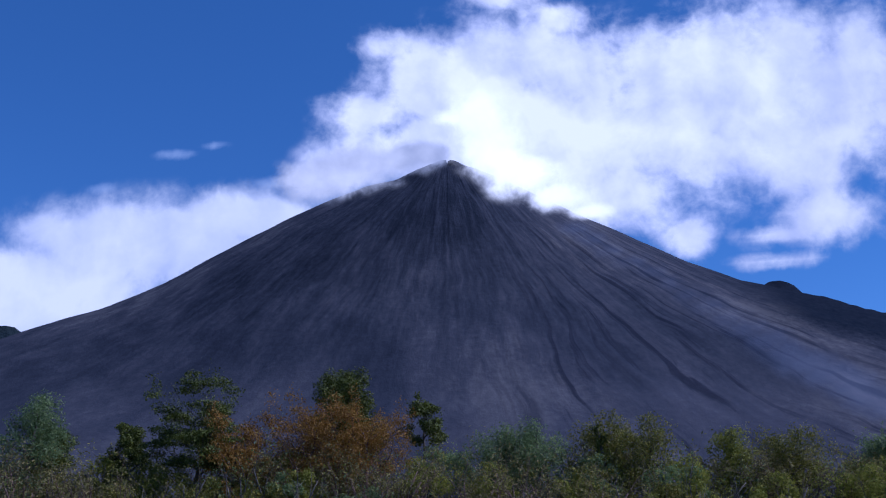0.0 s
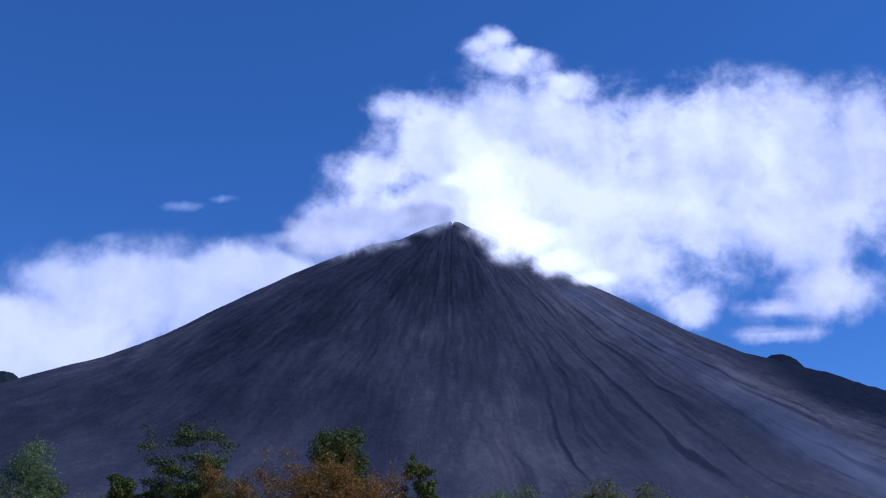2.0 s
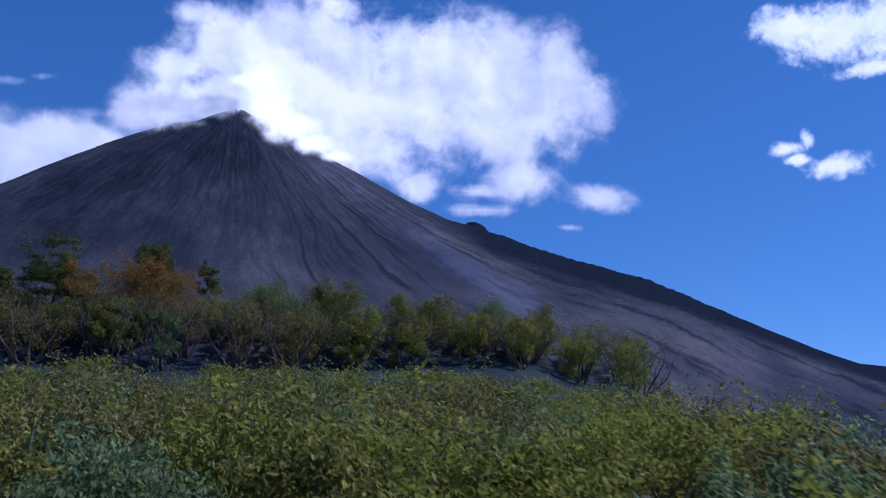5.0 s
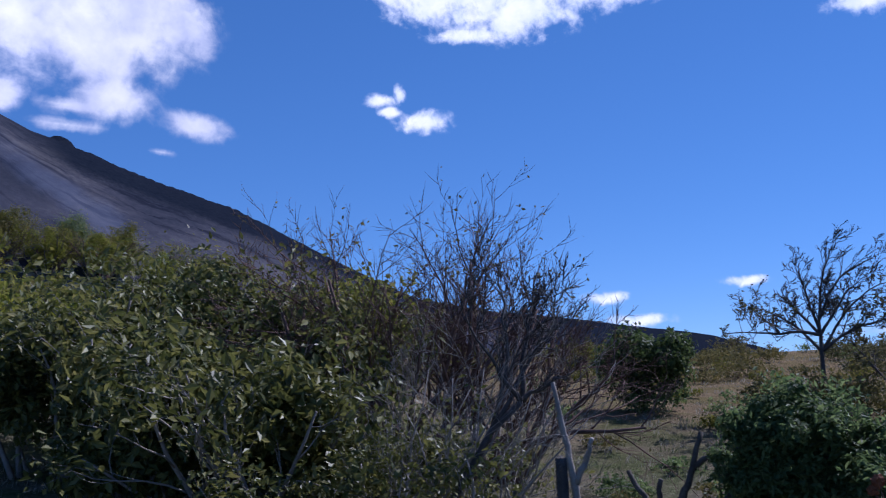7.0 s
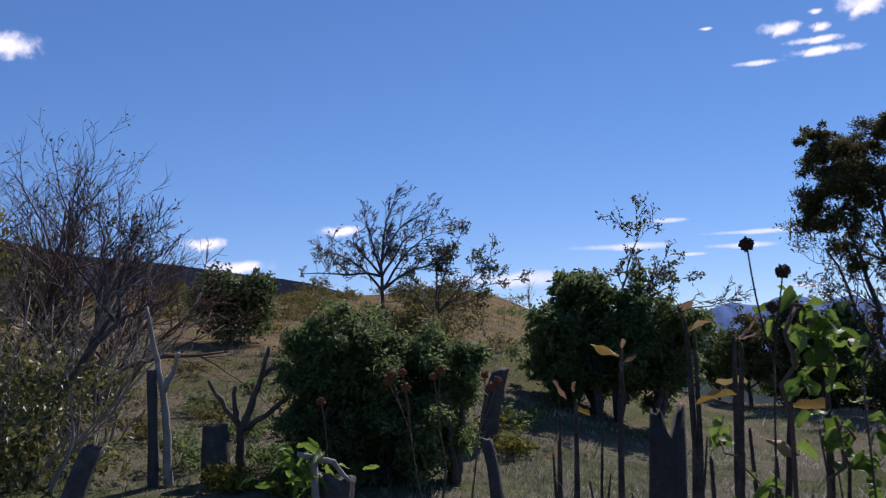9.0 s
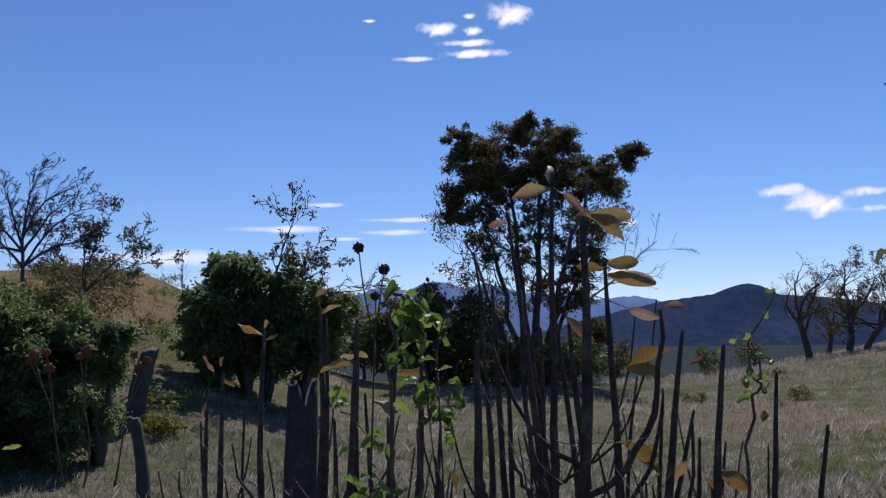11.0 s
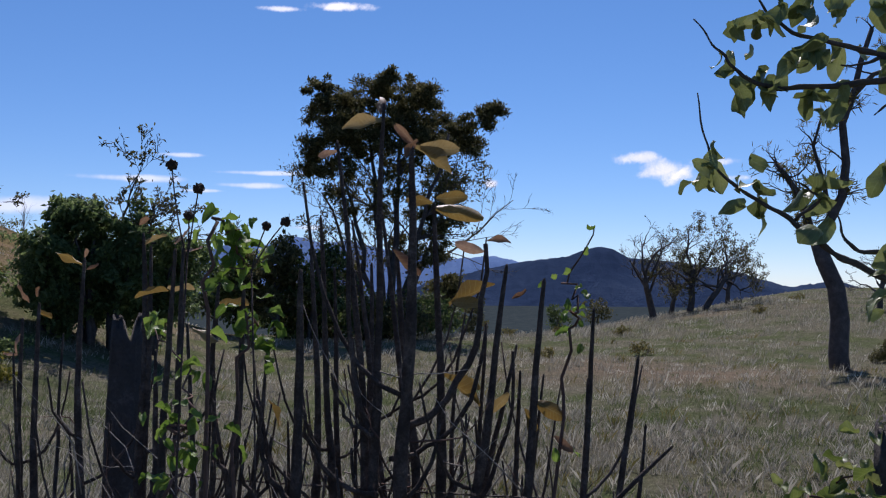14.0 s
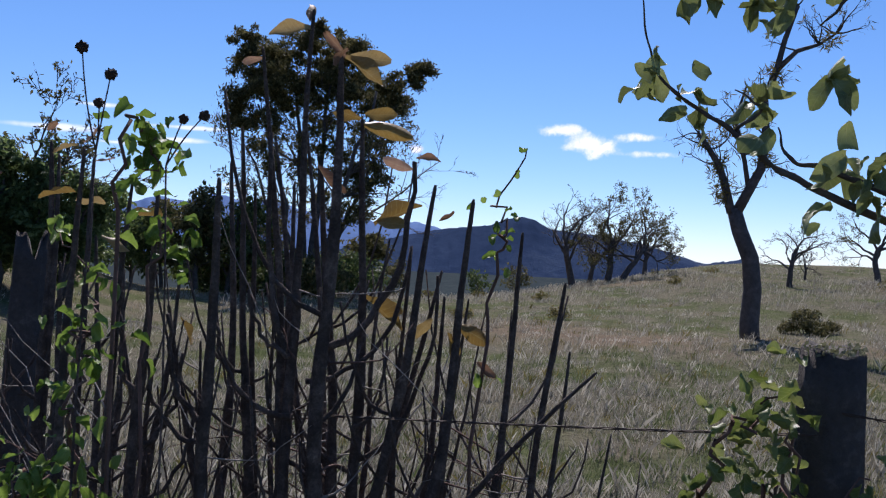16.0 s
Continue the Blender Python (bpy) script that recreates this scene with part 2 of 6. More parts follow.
def volcano_surface():
    """Dark ash and scoria with paler debris chutes running downhill, and scrub on the old shoulder."""
    m, nt, bsdf, _ = nodes_of("volcanic_ash_hazed")
    sep = nt.nodes.new("ShaderNodeSeparateXYZ")
    nt.links.new(nt.nodes.new("ShaderNodeTexCoord").outputs["Object"], sep.inputs[0])
    x, y, z = sep.outputs
    drift = maths(nt, "MULTIPLY", maths(nt, "SUBTRACT", tex_noise(nt, 0.03, 3), 0.5), 0.26)
    turn = maths(nt, "ADD", maths(nt, "ARCTAN2", y, x), drift)
    patch = tex_noise(nt, 0.035, 5, 0.6)
    reach = maths(nt, "SQRT", maths(nt, "ADD", maths(nt, "MULTIPLY", x, x), maths(nt, "MULTIPLY", y, y)))
    def streaks(k, along, detail):
        v = nt.nodes.new("ShaderNodeCombineXYZ")
        nt.links.new(maths(nt, "MULTIPLY", turn, k), v.inputs[0])
        nt.links.new(maths(nt, "MULTIPLY", reach, along), v.inputs[1])
        return tex_noise(nt, 1.0, detail, 0.6, v.outputs[0], 0.3)
    wide, mid, thin, cut = streaks(5, 0.035, 4), streaks(15, 0.15, 7), streaks(38, 0.32, 7), streaks(26, 0.05, 5)
    grain, broad = tex_noise(nt, 1.1, 8, 0.7), tex_noise(nt, 0.018, 4, 0.55, None, 0.6)
    high_up = smooth_step(nt, maths(nt, "ADD", z, maths(nt, "MULTIPLY", patch, 30.0)), 48, 80)
    lines = maths(nt, "MULTIPLY", maths(nt, "SUBTRACT", maths(nt, "ADD", maths(nt, "MULTIPLY", mid, 0.5), maths(nt, "MULTIPLY", thin, 0.5)), 0.5), maths(nt, "ADD", maths(nt, "MULTIPLY", high_up, 0.34), 0.14))
    spread = maths(nt, "ADD", maths(nt, "MULTIPLY", wide, 0.18), maths(nt, "ADD", maths(nt, "MULTIPLY", patch, 0.28), maths(nt, "ADD", maths(nt, "MULTIPLY", broad, 0.40), maths(nt, "MULTIPLY", grain, 0.14))))
    both = maths(nt, "ADD", spread, lines)
    # Ash tones carry a blue cast that stands in for aerial haze.
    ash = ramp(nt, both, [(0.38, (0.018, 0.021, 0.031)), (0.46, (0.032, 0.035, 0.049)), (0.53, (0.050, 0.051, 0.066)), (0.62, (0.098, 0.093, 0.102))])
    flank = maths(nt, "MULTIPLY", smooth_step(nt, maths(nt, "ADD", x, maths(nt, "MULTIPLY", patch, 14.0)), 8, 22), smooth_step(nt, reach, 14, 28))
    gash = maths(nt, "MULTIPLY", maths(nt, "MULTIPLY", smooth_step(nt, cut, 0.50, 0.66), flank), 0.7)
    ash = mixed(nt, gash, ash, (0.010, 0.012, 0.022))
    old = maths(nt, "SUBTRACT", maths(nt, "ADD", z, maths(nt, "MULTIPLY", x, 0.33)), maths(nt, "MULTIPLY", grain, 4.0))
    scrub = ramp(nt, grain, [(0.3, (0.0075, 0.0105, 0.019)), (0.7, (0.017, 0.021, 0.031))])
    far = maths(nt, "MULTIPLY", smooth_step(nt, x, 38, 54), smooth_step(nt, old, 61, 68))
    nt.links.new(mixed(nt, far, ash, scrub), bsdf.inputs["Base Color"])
    bsdf.inputs["Roughness"].default_value, bsdf.inputs["Specular IOR Level"].default_value = 1.0, 0.0
    bumped(nt, bsdf, maths(nt, "ADD", mid, maths(nt, "MULTIPLY", grain, 0.7)), 0.22, 1.0)
    return m


def hill_surface(name, stops):
    return rough_surface(name, stops, 0.004, 0.03, rough=1.0, strength=0.6, distance=12, spec=0.0)


def cloud_surface(name, scale, glow=1.0, low=(0.62, 0.68, 0.85), high=(1.0, 1.0, 1.0), edge=0.42, most=1.0, crisp=0.55):
    """Vapour: thick where the sheet's own density is high, billowing, torn at the rims. It glows; the billows' brighter
    sunward sides are painted into that glow.
    """
    m, nt, bsdf, out = nodes_of(name)
    dens = nt.nodes.new("ShaderNodeAttribute")
    dens.attribute_name = "thickness"
    thick = dens.outputs["Fac"]
    where = nt.nodes.new("ShaderNodeTexCoord").outputs["Object"]
    sunward = nt.nodes.new("ShaderNodeVectorMath")
    nt.links.new(where, sunward.inputs[0])
    sunward.inputs[1].default_value = (0.34 / scale, 0.0, 0.30 / scale)
    body, beyond = tex_noise(nt, scale, 9, 0.56, where, 0.2), tex_noise(nt, scale * 0.6, 5, 0.5, sunward.outputs[0], 0.2)
    soft = tex_noise(nt, scale * 0.6, 5, 0.5, where, 0.2)
    fray = tex_noise(nt, scale * 3.6, 7, 0.6, where, 0.4)
    torn = maths(nt, "ADD", maths(nt, "MULTIPLY", maths(nt, "SUBTRACT", body, 0.5), 2.2), maths(nt, "MULTIPLY", maths(nt, "SUBTRACT", fray, 0.5), 0.6))
    d = maths(nt, "ADD", maths(nt, "MULTIPLY", thick, 0.8), maths(nt, "MULTIPLY", torn, smooth_step(nt, thick, -0.3, 0.2)))
    alpha = maths(nt, "MULTIPLY", smooth_step(nt, d, edge - 0.08 - crisp * 0.8, edge - 0.08 + crisp), most)
    # Sun relief drawn into the emission colour from two offset noises.
    lit = maths(nt, "MULTIPLY", maths(nt, "SUBTRACT", soft, beyond), 1.7)
    shade = maths(nt, "ADD", maths(nt, "ADD", maths(nt, "MULTIPLY", thick, 0.2), 0.36), maths(nt, "ADD", lit, maths(nt, "MULTIPLY", maths(nt, "SUBTRACT", fray, 0.5), 0.3)))
    col = ramp(nt, shade, [(0.22, low), (0.85, high)])
    em = nt.nodes.new("ShaderNodeEmission")
    em.inputs["Strength"].default_value = glow
    nt.links.new(col, em.inputs["Color"])
    tp = nt.nodes.new("ShaderNodeBsdfTransparent")
    mx = nt.nodes.new("ShaderNodeMixShader")
    nt.links.new(alpha, mx.inputs[0])
    nt.links.new(tp.outputs[0], mx.inputs[1])
    nt.links.new(em.outputs[0], mx.inputs[2])
    nt.links.new(mx.outputs[0], out.inputs["Surface"])
    return m


# ---- mesh helpers ----
def mesh_of(name, verts, faces, smooth=True):
    me = bpy.data.meshes.new(name)
    me.from_pydata(np.asarray(verts).tolist(), [], faces if isinstance(faces, list) else faces.tolist())
    if smooth:
        me.polygons.foreach_set("use_smooth", np.ones(len(me.polygons), dtype=bool))
    return me


def part(name, me, material, parent=None, label=""):
    ob = new(name, me)
    if material and not me.materials:
        me.materials.append(material)
    if parent:
        ob.parent = parent
    return tagged(ob, label)


def thing(name, place, label, category, group=""):
    ob = new(name)
    ob.location = place
    ob.empty_display_size = 0.2
    return tagged(ob, label, category, group)


def way(az, d):
    return d * math.sin(radians(az)), d * math.cos(radians(az))


def ease(v, lo, hi):
    s = np.clip((v - lo) / (hi - lo), 0, 1)
    return s * s * (3 - 2 * s)


def ground(x, y):
    """Height of the land: a rise to the volcano's foot, a brown hill beside it, a meadow that falls to a valley."""
    x, y = np.asarray(x, float), np.asarray(y, float)
    d = np.hypot(x, y)
    az = np.degrees(np.arctan2(x, y))
    foot = np.interp(d, [0, 6, 12, 20, 42, 70, 100, 120, 140, 165, 250, 700, 4600], [0, 0.1, 0.8, 1.8, 3.4, 5.0, 8, 11.5, 17, 25, 28, 34, 34])
    hill = np.interp(d, [0, 6, 12, 19, 30, 42, 60, 120, 300, 4600], [0, 0.1, 0.5, 1.7, 3.2, 4.1, 4.0, 2, -6, -50])
    mead = np.interp(d, [0, 12, 20, 27, 34, 42, 70, 120, 300, 700, 4600], [0, 0.08, 0.15, 0.12, -0.4, -0.9, -3, -7, -16, -45, -60])
    side = np.interp(d, [0, 12, 20, 34, 42, 70, 120, 300, 700, 4600], [0, 0.08, 0.36, 1.05, 1.4, 0.9, -3, -12, -45, -60])
    flat = 0.0 * d
    wf = ease(az, -95, -60) * (1 - ease(az, 15, 34))
    wh = ease(az, 15, 34) * (1 - ease(az, 60, 76))
    wm = ease(az, 60, 76) * (1 - ease(az, 89, 110))
    ws = ease(az, 89, 110) * (1 - ease(az, 150, 175))
    z = wf * foot + wh * hill + wm * mead + ws * side + (1 - wf - wh - wm - ws) * flat
    near = np.clip(d / 12, 0, 1)
    return z + near * 0.12 * np.sin(x * 0.31 + 1) * np.sin(y * 0.27) + near * 0.06 * np.sin(x * 0.83) * np.sin(y * 0.71 + 2)


def spot(az, d):
    x, y = way(az, d)
    return x, y, float(ground(x, y))


# ---- land ----
rings = np.concatenate([np.linspace(0.0, 1.0, 5)[1:], 1.0 * 1.045 ** np.arange(1, 130)])
rings = rings[rings < 320]
rings = np.concatenate([rings, [400, 550, 800, 1200, 1800, 2800, 4600]])
turns = np.radians(np.arange(0, 360, 1.25))
rr, tt = np.meshgrid(rings, turns, indexing="ij")
gx, gy = rr * np.sin(tt), rr * np.cos(tt)
verts = np.stack([gx, gy, ground(gx, gy)], -1).reshape(-1, 3)
nt_, nr_ = len(turns), len(rings)
i, j = np.meshgrid(np.arange(nr_ - 1), np.arange(nt_), indexing="ij")
quads = np.stack([i * nt_ + j, i * nt_ + (j + 1) % nt_, (i + 1) * nt_ + (j + 1) % nt_, (i + 1) * nt_ + j], -1).reshape(-1, 4)[:, ::-1]
verts = np.vstack([verts, [[0, 0, 0]]])
fan = [[len(verts) - 1, (k + 1) % nt_, k] for k in range(nt_)]
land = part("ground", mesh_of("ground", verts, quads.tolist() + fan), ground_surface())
tagged(land, "dry grassy meadow and brown hillside with bare patches", "ground", kind="structure")


def peak_height(dx, dy):
    """The volcano above its axis foot: sides, a steeper front, gullies running down."""
    r = np.hypot(dx, dy) + 1e-6
    left = np.interp(r, [0, 3, 9, 14, 22, 28, 38, 47, 56, 65, 90, 120, 170, 260, 360], [85.4, 85.0, 82.2, 81.2, 78.1, 75.3, 70.2, 65.2, 61.5, 59.1, 51.1, 42, 32, 20, 5])
    right = np.interp(r, [0, 2.5, 9, 21, 29, 38, 47, 60, 71, 94, 122, 143, 174, 204, 252, 268, 285, 310],
                      [85.2, 84.8, 82.0, 75.2, 71.2, 66.4, 62.6, 59.2, 55.6, 50.2, 39.3, 31.9, 29.4, 28.8, 26.7, 24.6, 12, -20])
    front = np.interp(r, [0, 5, 15, 30, 45, 57, 70, 85, 100, 140, 360], [85.6, 82.5, 72, 54.5, 39.5, 29.5, 21.5, 12, 0, -25, -90])
    c, s = dx / r, np.abs(dy) / r
    side = left + (right - left) * ease(c, -0.6, 0.6)
    wf = np.sqrt(s * s + 0.01) - 0.1
    wf = wf / 0.905
    return side + (np.minimum(front, side) - side) * wf


rad = np.concatenate([np.linspace(0.3, 30, 45), np.linspace(31, 110, 75), np.linspace(113, 360, 40)])
ang = np.radians(np.linspace(-200, 20, 380))
rr, aa = np.meshgrid(rad, ang, indexing="ij")
vx, vy = rr * np.cos(aa), rr * np.sin(aa)
vz = peak_height(vx, vy)
gully = np.zeros_like(vz)
for a_, th in enumerate(ang):
    for r_, r in enumerate(rad):
        th = ang[a_] + 0.16 * noise.noise(Vector((math.cos(ang[a_]) * 4, math.sin(ang[a_]) * 4, r * 0.035)))
        p = Vector((math.cos(th) * 9, math.sin(th) * 9, r * 0.02))
        q = Vector((math.cos(th) * 34, math.sin(th) * 34, r * 0.05))
        gully[r_, a_] = noise.noise(p) * 0.6 + noise.noise(q) * 0.6
soft = 0.2 * np.clip(rr / 22, 0, 1) * (1 - 0.75 * ease(rr, 38, 75) * (1 - ease(np.cos(aa), 0.3, 0.7)))
vz = vz + gully * soft * ease(np.abs(np.sin(aa)), 0.02, 0.35)
bump = np.exp(-((vx - 53.9) / 1.9) ** 6) * 1.3 * (np.abs(np.sin(aa)) < 0.07)
vz = vz + bump + (0.14 * np.sin(vx * 3.1) + 0.1 * np.sin(vx * 5.3)) * (vx > 57) + 0.04 * np.sin(vx * 0.83 + vy) + 0.5 * np.exp(-((rr - 2) / 2.0) ** 2) * np.sin(aa * 5)
n_a = len(ang)
i, j = np.meshgrid(np.arange(len(rad) - 1), np.arange(n_a - 1), indexing="ij")
quads = np.stack([i * n_a + j, (i + 1) * n_a + j, (i + 1) * n_a + j + 1, i * n_a + j + 1], -1).reshape(-1, 4)
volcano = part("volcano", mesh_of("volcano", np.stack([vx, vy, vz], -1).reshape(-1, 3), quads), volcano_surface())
volcano.location = (AXIS[0], AXIS[1], 0)
tagged(volcano, "dark grey ash cone of a smoking volcano with gullied slopes", "volcano", kind="structure")


def ridge(name, label, d, tops, base, material, depth, rough=0.06):
    """A range of hills: a crest over azimuths, sloping down on both sides."""
    az = np.linspace(tops[0][0], tops[-1][0], 220)
    top = np.interp(az, [t[0] for t in tops], [t[1] for t in tops])
    span = max(t[1] for t in tops) - base
    top = top + np.array([(noise.noise(Vector((a * 1.3, 3, d * 0.01))) + 0.5 * noise.noise(Vector((a * 4.1, 7, 1)))) * span * rough for a in az])
    rows = []
    for k, s in enumerate(np.linspace(-1, 1, 25)):
        dd = d + s * depth
        h = base + (top - base) * (1 - abs(s) ** 1.3)
        h = h + np.array([noise.noise(Vector((a * 2.2, s * 4, 5))) for a in az]) * span * 0.07 * (abs(s) > 0.05) * (1 - abs(s))
        rows.append(np.stack([dd * np.sin(np.radians(az)), dd * np.cos(np.radians(az)), h], -1))
    v = np.concatenate(rows)
    n = len(az)
    i, j = np.meshgrid(np.arange(24), np.arange(n - 1), indexing="ij")
    q = np.stack([i * n + j, i * n + j + 1, (i + 1) * n + j + 1, (i + 1) * n + j], -1).reshape(-1, 4)[:, ::-1]
    ob = part(name, mesh_of(name, v, q), material)
    return tagged(ob, label, "mountain", kind="structure")


sx = np.linspace(-150, -62, 60)
crest = np.interp(sx, [-150, -110, -90, -73, -68, -62], [66, 67, 65.2, 61.3, 59.6, 57.0]) + 0.35 * np.sin(sx * 0.9) + 0.2 * np.sin(sx * 2.3 + 1)
sv = np.concatenate([np.stack([sx, np.full(60, 236 + 7 * q), crest - 26 * abs(q) ** 1.2], -1) for q in np.linspace(-1, 1, 9)])
i, j = np.meshgrid(np.arange(8), np.arange(59), indexing="ij")
shoulder = part("neighbour_hill", mesh_of("neighbour_hill", sv, np.stack([i * 60 + j, i * 60 + j + 1, (i + 1) * 60 + j + 1, (i + 1) * 60 + j], -1).reshape(-1, 4)), hill_surface("scrubby_ridge", [(0.35, (0.010, 0.016, 0.022)), (0.6, (0.02, 0.028, 0.034)), (0.75, (0.035, 0.042, 0.045))]))
tagged(shoulder, "dark scrubby ridge beside the volcano's foot", "hill", kind="structure")

# Haze of distance is painted in: both base colours are pushed towards blue.
HILL_HAZED = hill_surface("wooded_hill", [(0.35, (0.019, 0.032, 0.064)), (0.55, (0.032, 0.050, 0.092)), (0.7, (0.054, 0.076, 0.118))])
FAR_HAZED = hill_surface("far_range", [(0.35, (0.10, 0.165, 0.31)), (0.6, (0.13, 0.20, 0.36)), (0.7, (0.17, 0.235, 0.39))])
ridge("far_mountain_range", "hazy blue mountain range on the horizon", 3800, [(66, 40), (71, 60), (73.4, 100), (75.6, 150), (77, 135), (78.8, 172), (80.5, 140), (81.7, 158), (84, 120), (88, 90), (90.2, 98), (93, 60), (98, 20)], -60, FAR_HAZED, 500, 0.03)
ridge("wooded_hill", "dark wooded hills across the valley", 2500, [(82, -50), (86, -10), (89.5, 30), (92, 52), (94.6, 66), (95.6, 84), (96.3, 90), (97.1, 84), (98, 62), (101, 50), (103.5, 32), (106.7, -9), (108, 0), (108.9, 8), (110, -5), (113, -30), (122, -45)], -60, HILL_HAZED, 420, 0.02)


# ---- clouds ----
def cloud(name, label, blobs, material, place, cell, group="clouds", gain=1.5):
    """A drifting sheet of vapour. blobs: centre and half sizes of its puffs in the sheet's own two directions."""
    b = np.array(blobs)
    lo_u, hi_u = (b[:, 0] - 1.7 * b[:, 2]).min(), (b[:, 0] + 1.7 * b[:, 2]).max()
    lo_v, hi_v = (b[:, 1] - 1.7 * b[:, 3]).min(), (b[:, 1] + 1.7 * b[:, 3]).max()
    us, vs = np.arange(lo_u, hi_u + cell, cell), np.arange(lo_v, hi_v + cell, cell)
    uu, vv = np.meshgrid(us, vs, indexing="ij")
    dens = np.zeros_like(uu)
    for cu, cv, ru, rv in b:
        e = ((uu - cu) / ru) ** 2 + ((vv - cv) / rv) ** 2
        dens = np.maximum(dens, np.exp(-0.9 * e)) + 0.18 * np.minimum(dens, np.exp(-0.9 * e))
    dens = dens * gain - 0.35
    pts = place(uu.ravel(), vv.ravel())
    n = len(vs)
    i, j = np.meshgrid(np.arange(len(us) - 1), np.arange(n - 1), indexing="ij")
    q = np.stack([i * n + j, (i + 1) * n + j, (i + 1) * n + j + 1, i * n + j + 1], -1).reshape(-1, 4)
    q = q[(dens.ravel()[q] > -0.24).any(1)]
    used, inv = np.unique(q, return_inverse=True)
    centre = pts[used].mean(0)
    me = mesh_of(name, pts[used] - centre, inv.reshape(q.shape))
    me.attributes.new("thickness", "FLOAT", "POINT").data.foreach_set("value", dens.ravel()[used].astype(np.float32))
    ob = part(name, me, material)
    ob.location = centre
    ob.visible_shadow = False
    return tagged(ob, label, "cloud", group)


def clouds(name, label, blobs, material, place, cell):
    """Scattered clouds: puffs that touch make one cloud, the others clouds of their own."""
    left = list(blobs)
    while left:
        one = [left.pop()]
        grown = True
        while grown:
            near = [b for b in left if any(abs(b[0] - c[0]) < 1.15 * (b[2] + c[2]) and abs(b[1] - c[1]) < 1.15 * (b[3] + c[3]) for c in one)]
            left = [b for b in left if b not in near]
            one += near
            grown = bool(near)
        cloud(name, label, one, material, place, cell)


def upright(y):
    return lambda u, v: np.stack([u, y + 3 * np.sin(u * 0.05), v], -1)


def vault(r):
    def f(u, v):
        a, e = np.radians(u), np.radians(v)
        return np.stack([r * np.cos(e) * np.sin(a), r * np.cos(e) * np.cos(a), r * np.sin(e) + 1.65], -1)
    return f


# Sunlit or shaded look of each vapour is set by its emission tones.
STEAM = cloud_surface("steam_thick", 0.085, 0.9, (0.62, 0.64, 0.80), (1.10, 1.06, 1.06))
STEAM_END = cloud_surface("steam_thinning", 0.085, 0.78, (0.58, 0.62, 0.80), (1.08, 1.05, 1.06), 0.5)
STEAM_DIM = cloud_surface("steam_shaded", 0.14, 0.8, (0.50, 0.52, 0.62), (0.92, 0.9, 0.94))
BANK = cloud_surface("cloud_bank", 0.06, 0.82, (0.62, 0.66, 0.82), (1.02, 1.0, 1.02), 0.42)
VEIL = cloud_surface("smoke_veil", 0.07, 0.32, (0.28, 0.38, 0.72), (0.50, 0.60, 0.95), 0.62, 0.26)
VEIL_THIN = cloud_surface("smoke_faint", 0.05, 0.2, (0.36, 0.38, 0.56), (0.52, 0.52, 0.70), 0.6, 0.26)
FLUFF = cloud_surface("cloud_small", 0.05, 0.95, (0.72, 0.78, 0.92), (1.05, 1.02, 1.0), 0.52, 1.0, 0.5)
WISP = cloud_surface("cloud_wisp", 0.09, 0.8, (0.45, 0.58, 0.9), (0.75, 0.84, 1.0), 0.7, 0.4)
STREAK = cloud_surface("cloud_thin", 0.018, 0.9, (0.60, 0.72, 0.95), (0.9, 0.95, 1.0), 0.5, 0.85)

cloud("steam_cloud", "large white steam cloud rising from the crater", [(1.9, 107.0, 11.7, 9.4), (-11.0, 99.4, 8.4, 4.0), (12.6, 110.1, 12.8, 10.7), (25.5, 110.8, 11.7, 10.7), (16.3, 98.4, 16.7, 12.7), (32.0, 97.9, 16.7, 15.0), (47.8, 98.5, 14.6, 15.1), (60.2, 98.9, 14.6, 18.2), (47.0, 110.0, 14, 10), (58, 113, 13, 9), (13.8, 131, 3.6, 2.4), (10.1, 128.6, 3, 2.2), (19, 127.5, 3.2, 2), (-5.5, 113.7, 7.5, 3.6), (-15.2, 88.4, 7.2, 5.0), (-5.8, 91.4, 11.4, 6.2), (-19.3, 84.7, 5.1, 3.3), (5.7, 94.3, 14.6, 9.1), (15.9, 89.5, 10.3, 10.1), (38.1, 83.3, 13.3, 7.7), (48.5, 74.3, 5.0, 4.2), (28.2, 119.7, 6.5, 4.2), (15.5, 125.6, 7.6, 3.7)], STEAM, upright(234), 1.0)
cloud("steam_cloud", "white ragged end of the steam cloud drifting off", [(78.9, 100.4, 18.0, 14.8), (72, 112, 12, 9), (84, 112, 9, 9), (89.7, 101.3, 8.9, 9.8), (74.9, 78.3, 10.4, 5.9), (93.9, 74.2, 12.0, 3.9), (63.8, 69.8, 8.4, 1.8), (65.1, 74.7, 7.0, 2.0), (86.3, 66.0, 3.3, 1.2), (94.0, 104.4, 2.2, 1.9), (70, 90, 14, 10)], STEAM_END, upright(238), 1.0)
cloud("cloud_bank", "pale cloud bank behind the volcano's shoulder", [(-58.8, 81.5, 25.6, 7.9), (-68.9, 74.1, 21.1, 8.9), (-37.5, 83.6, 15.0, 5.7), (-27.9, 83.8, 7.5, 4.5), (-76.0, 83.2, 8.6, 4.5), (-47.9, 77.8, 21.2, 7.8), (-85, 66, 20, 9), (-66, 66, 18, 8), (-92, 76, 14, 8)], BANK, upright(246), 1.2)
clouds("cloud_wisp", "faint wisp of cloud in the blue sky", [(-50.0, 99.0, 4.9, 1.4), (-41.8, 100.2, 3.8, 1.2), (-64.9, 93.1, 4.3, 1.4), (-30.1, 91.9, 5.4, 1.7)], WISP, upright(250), 0.5)
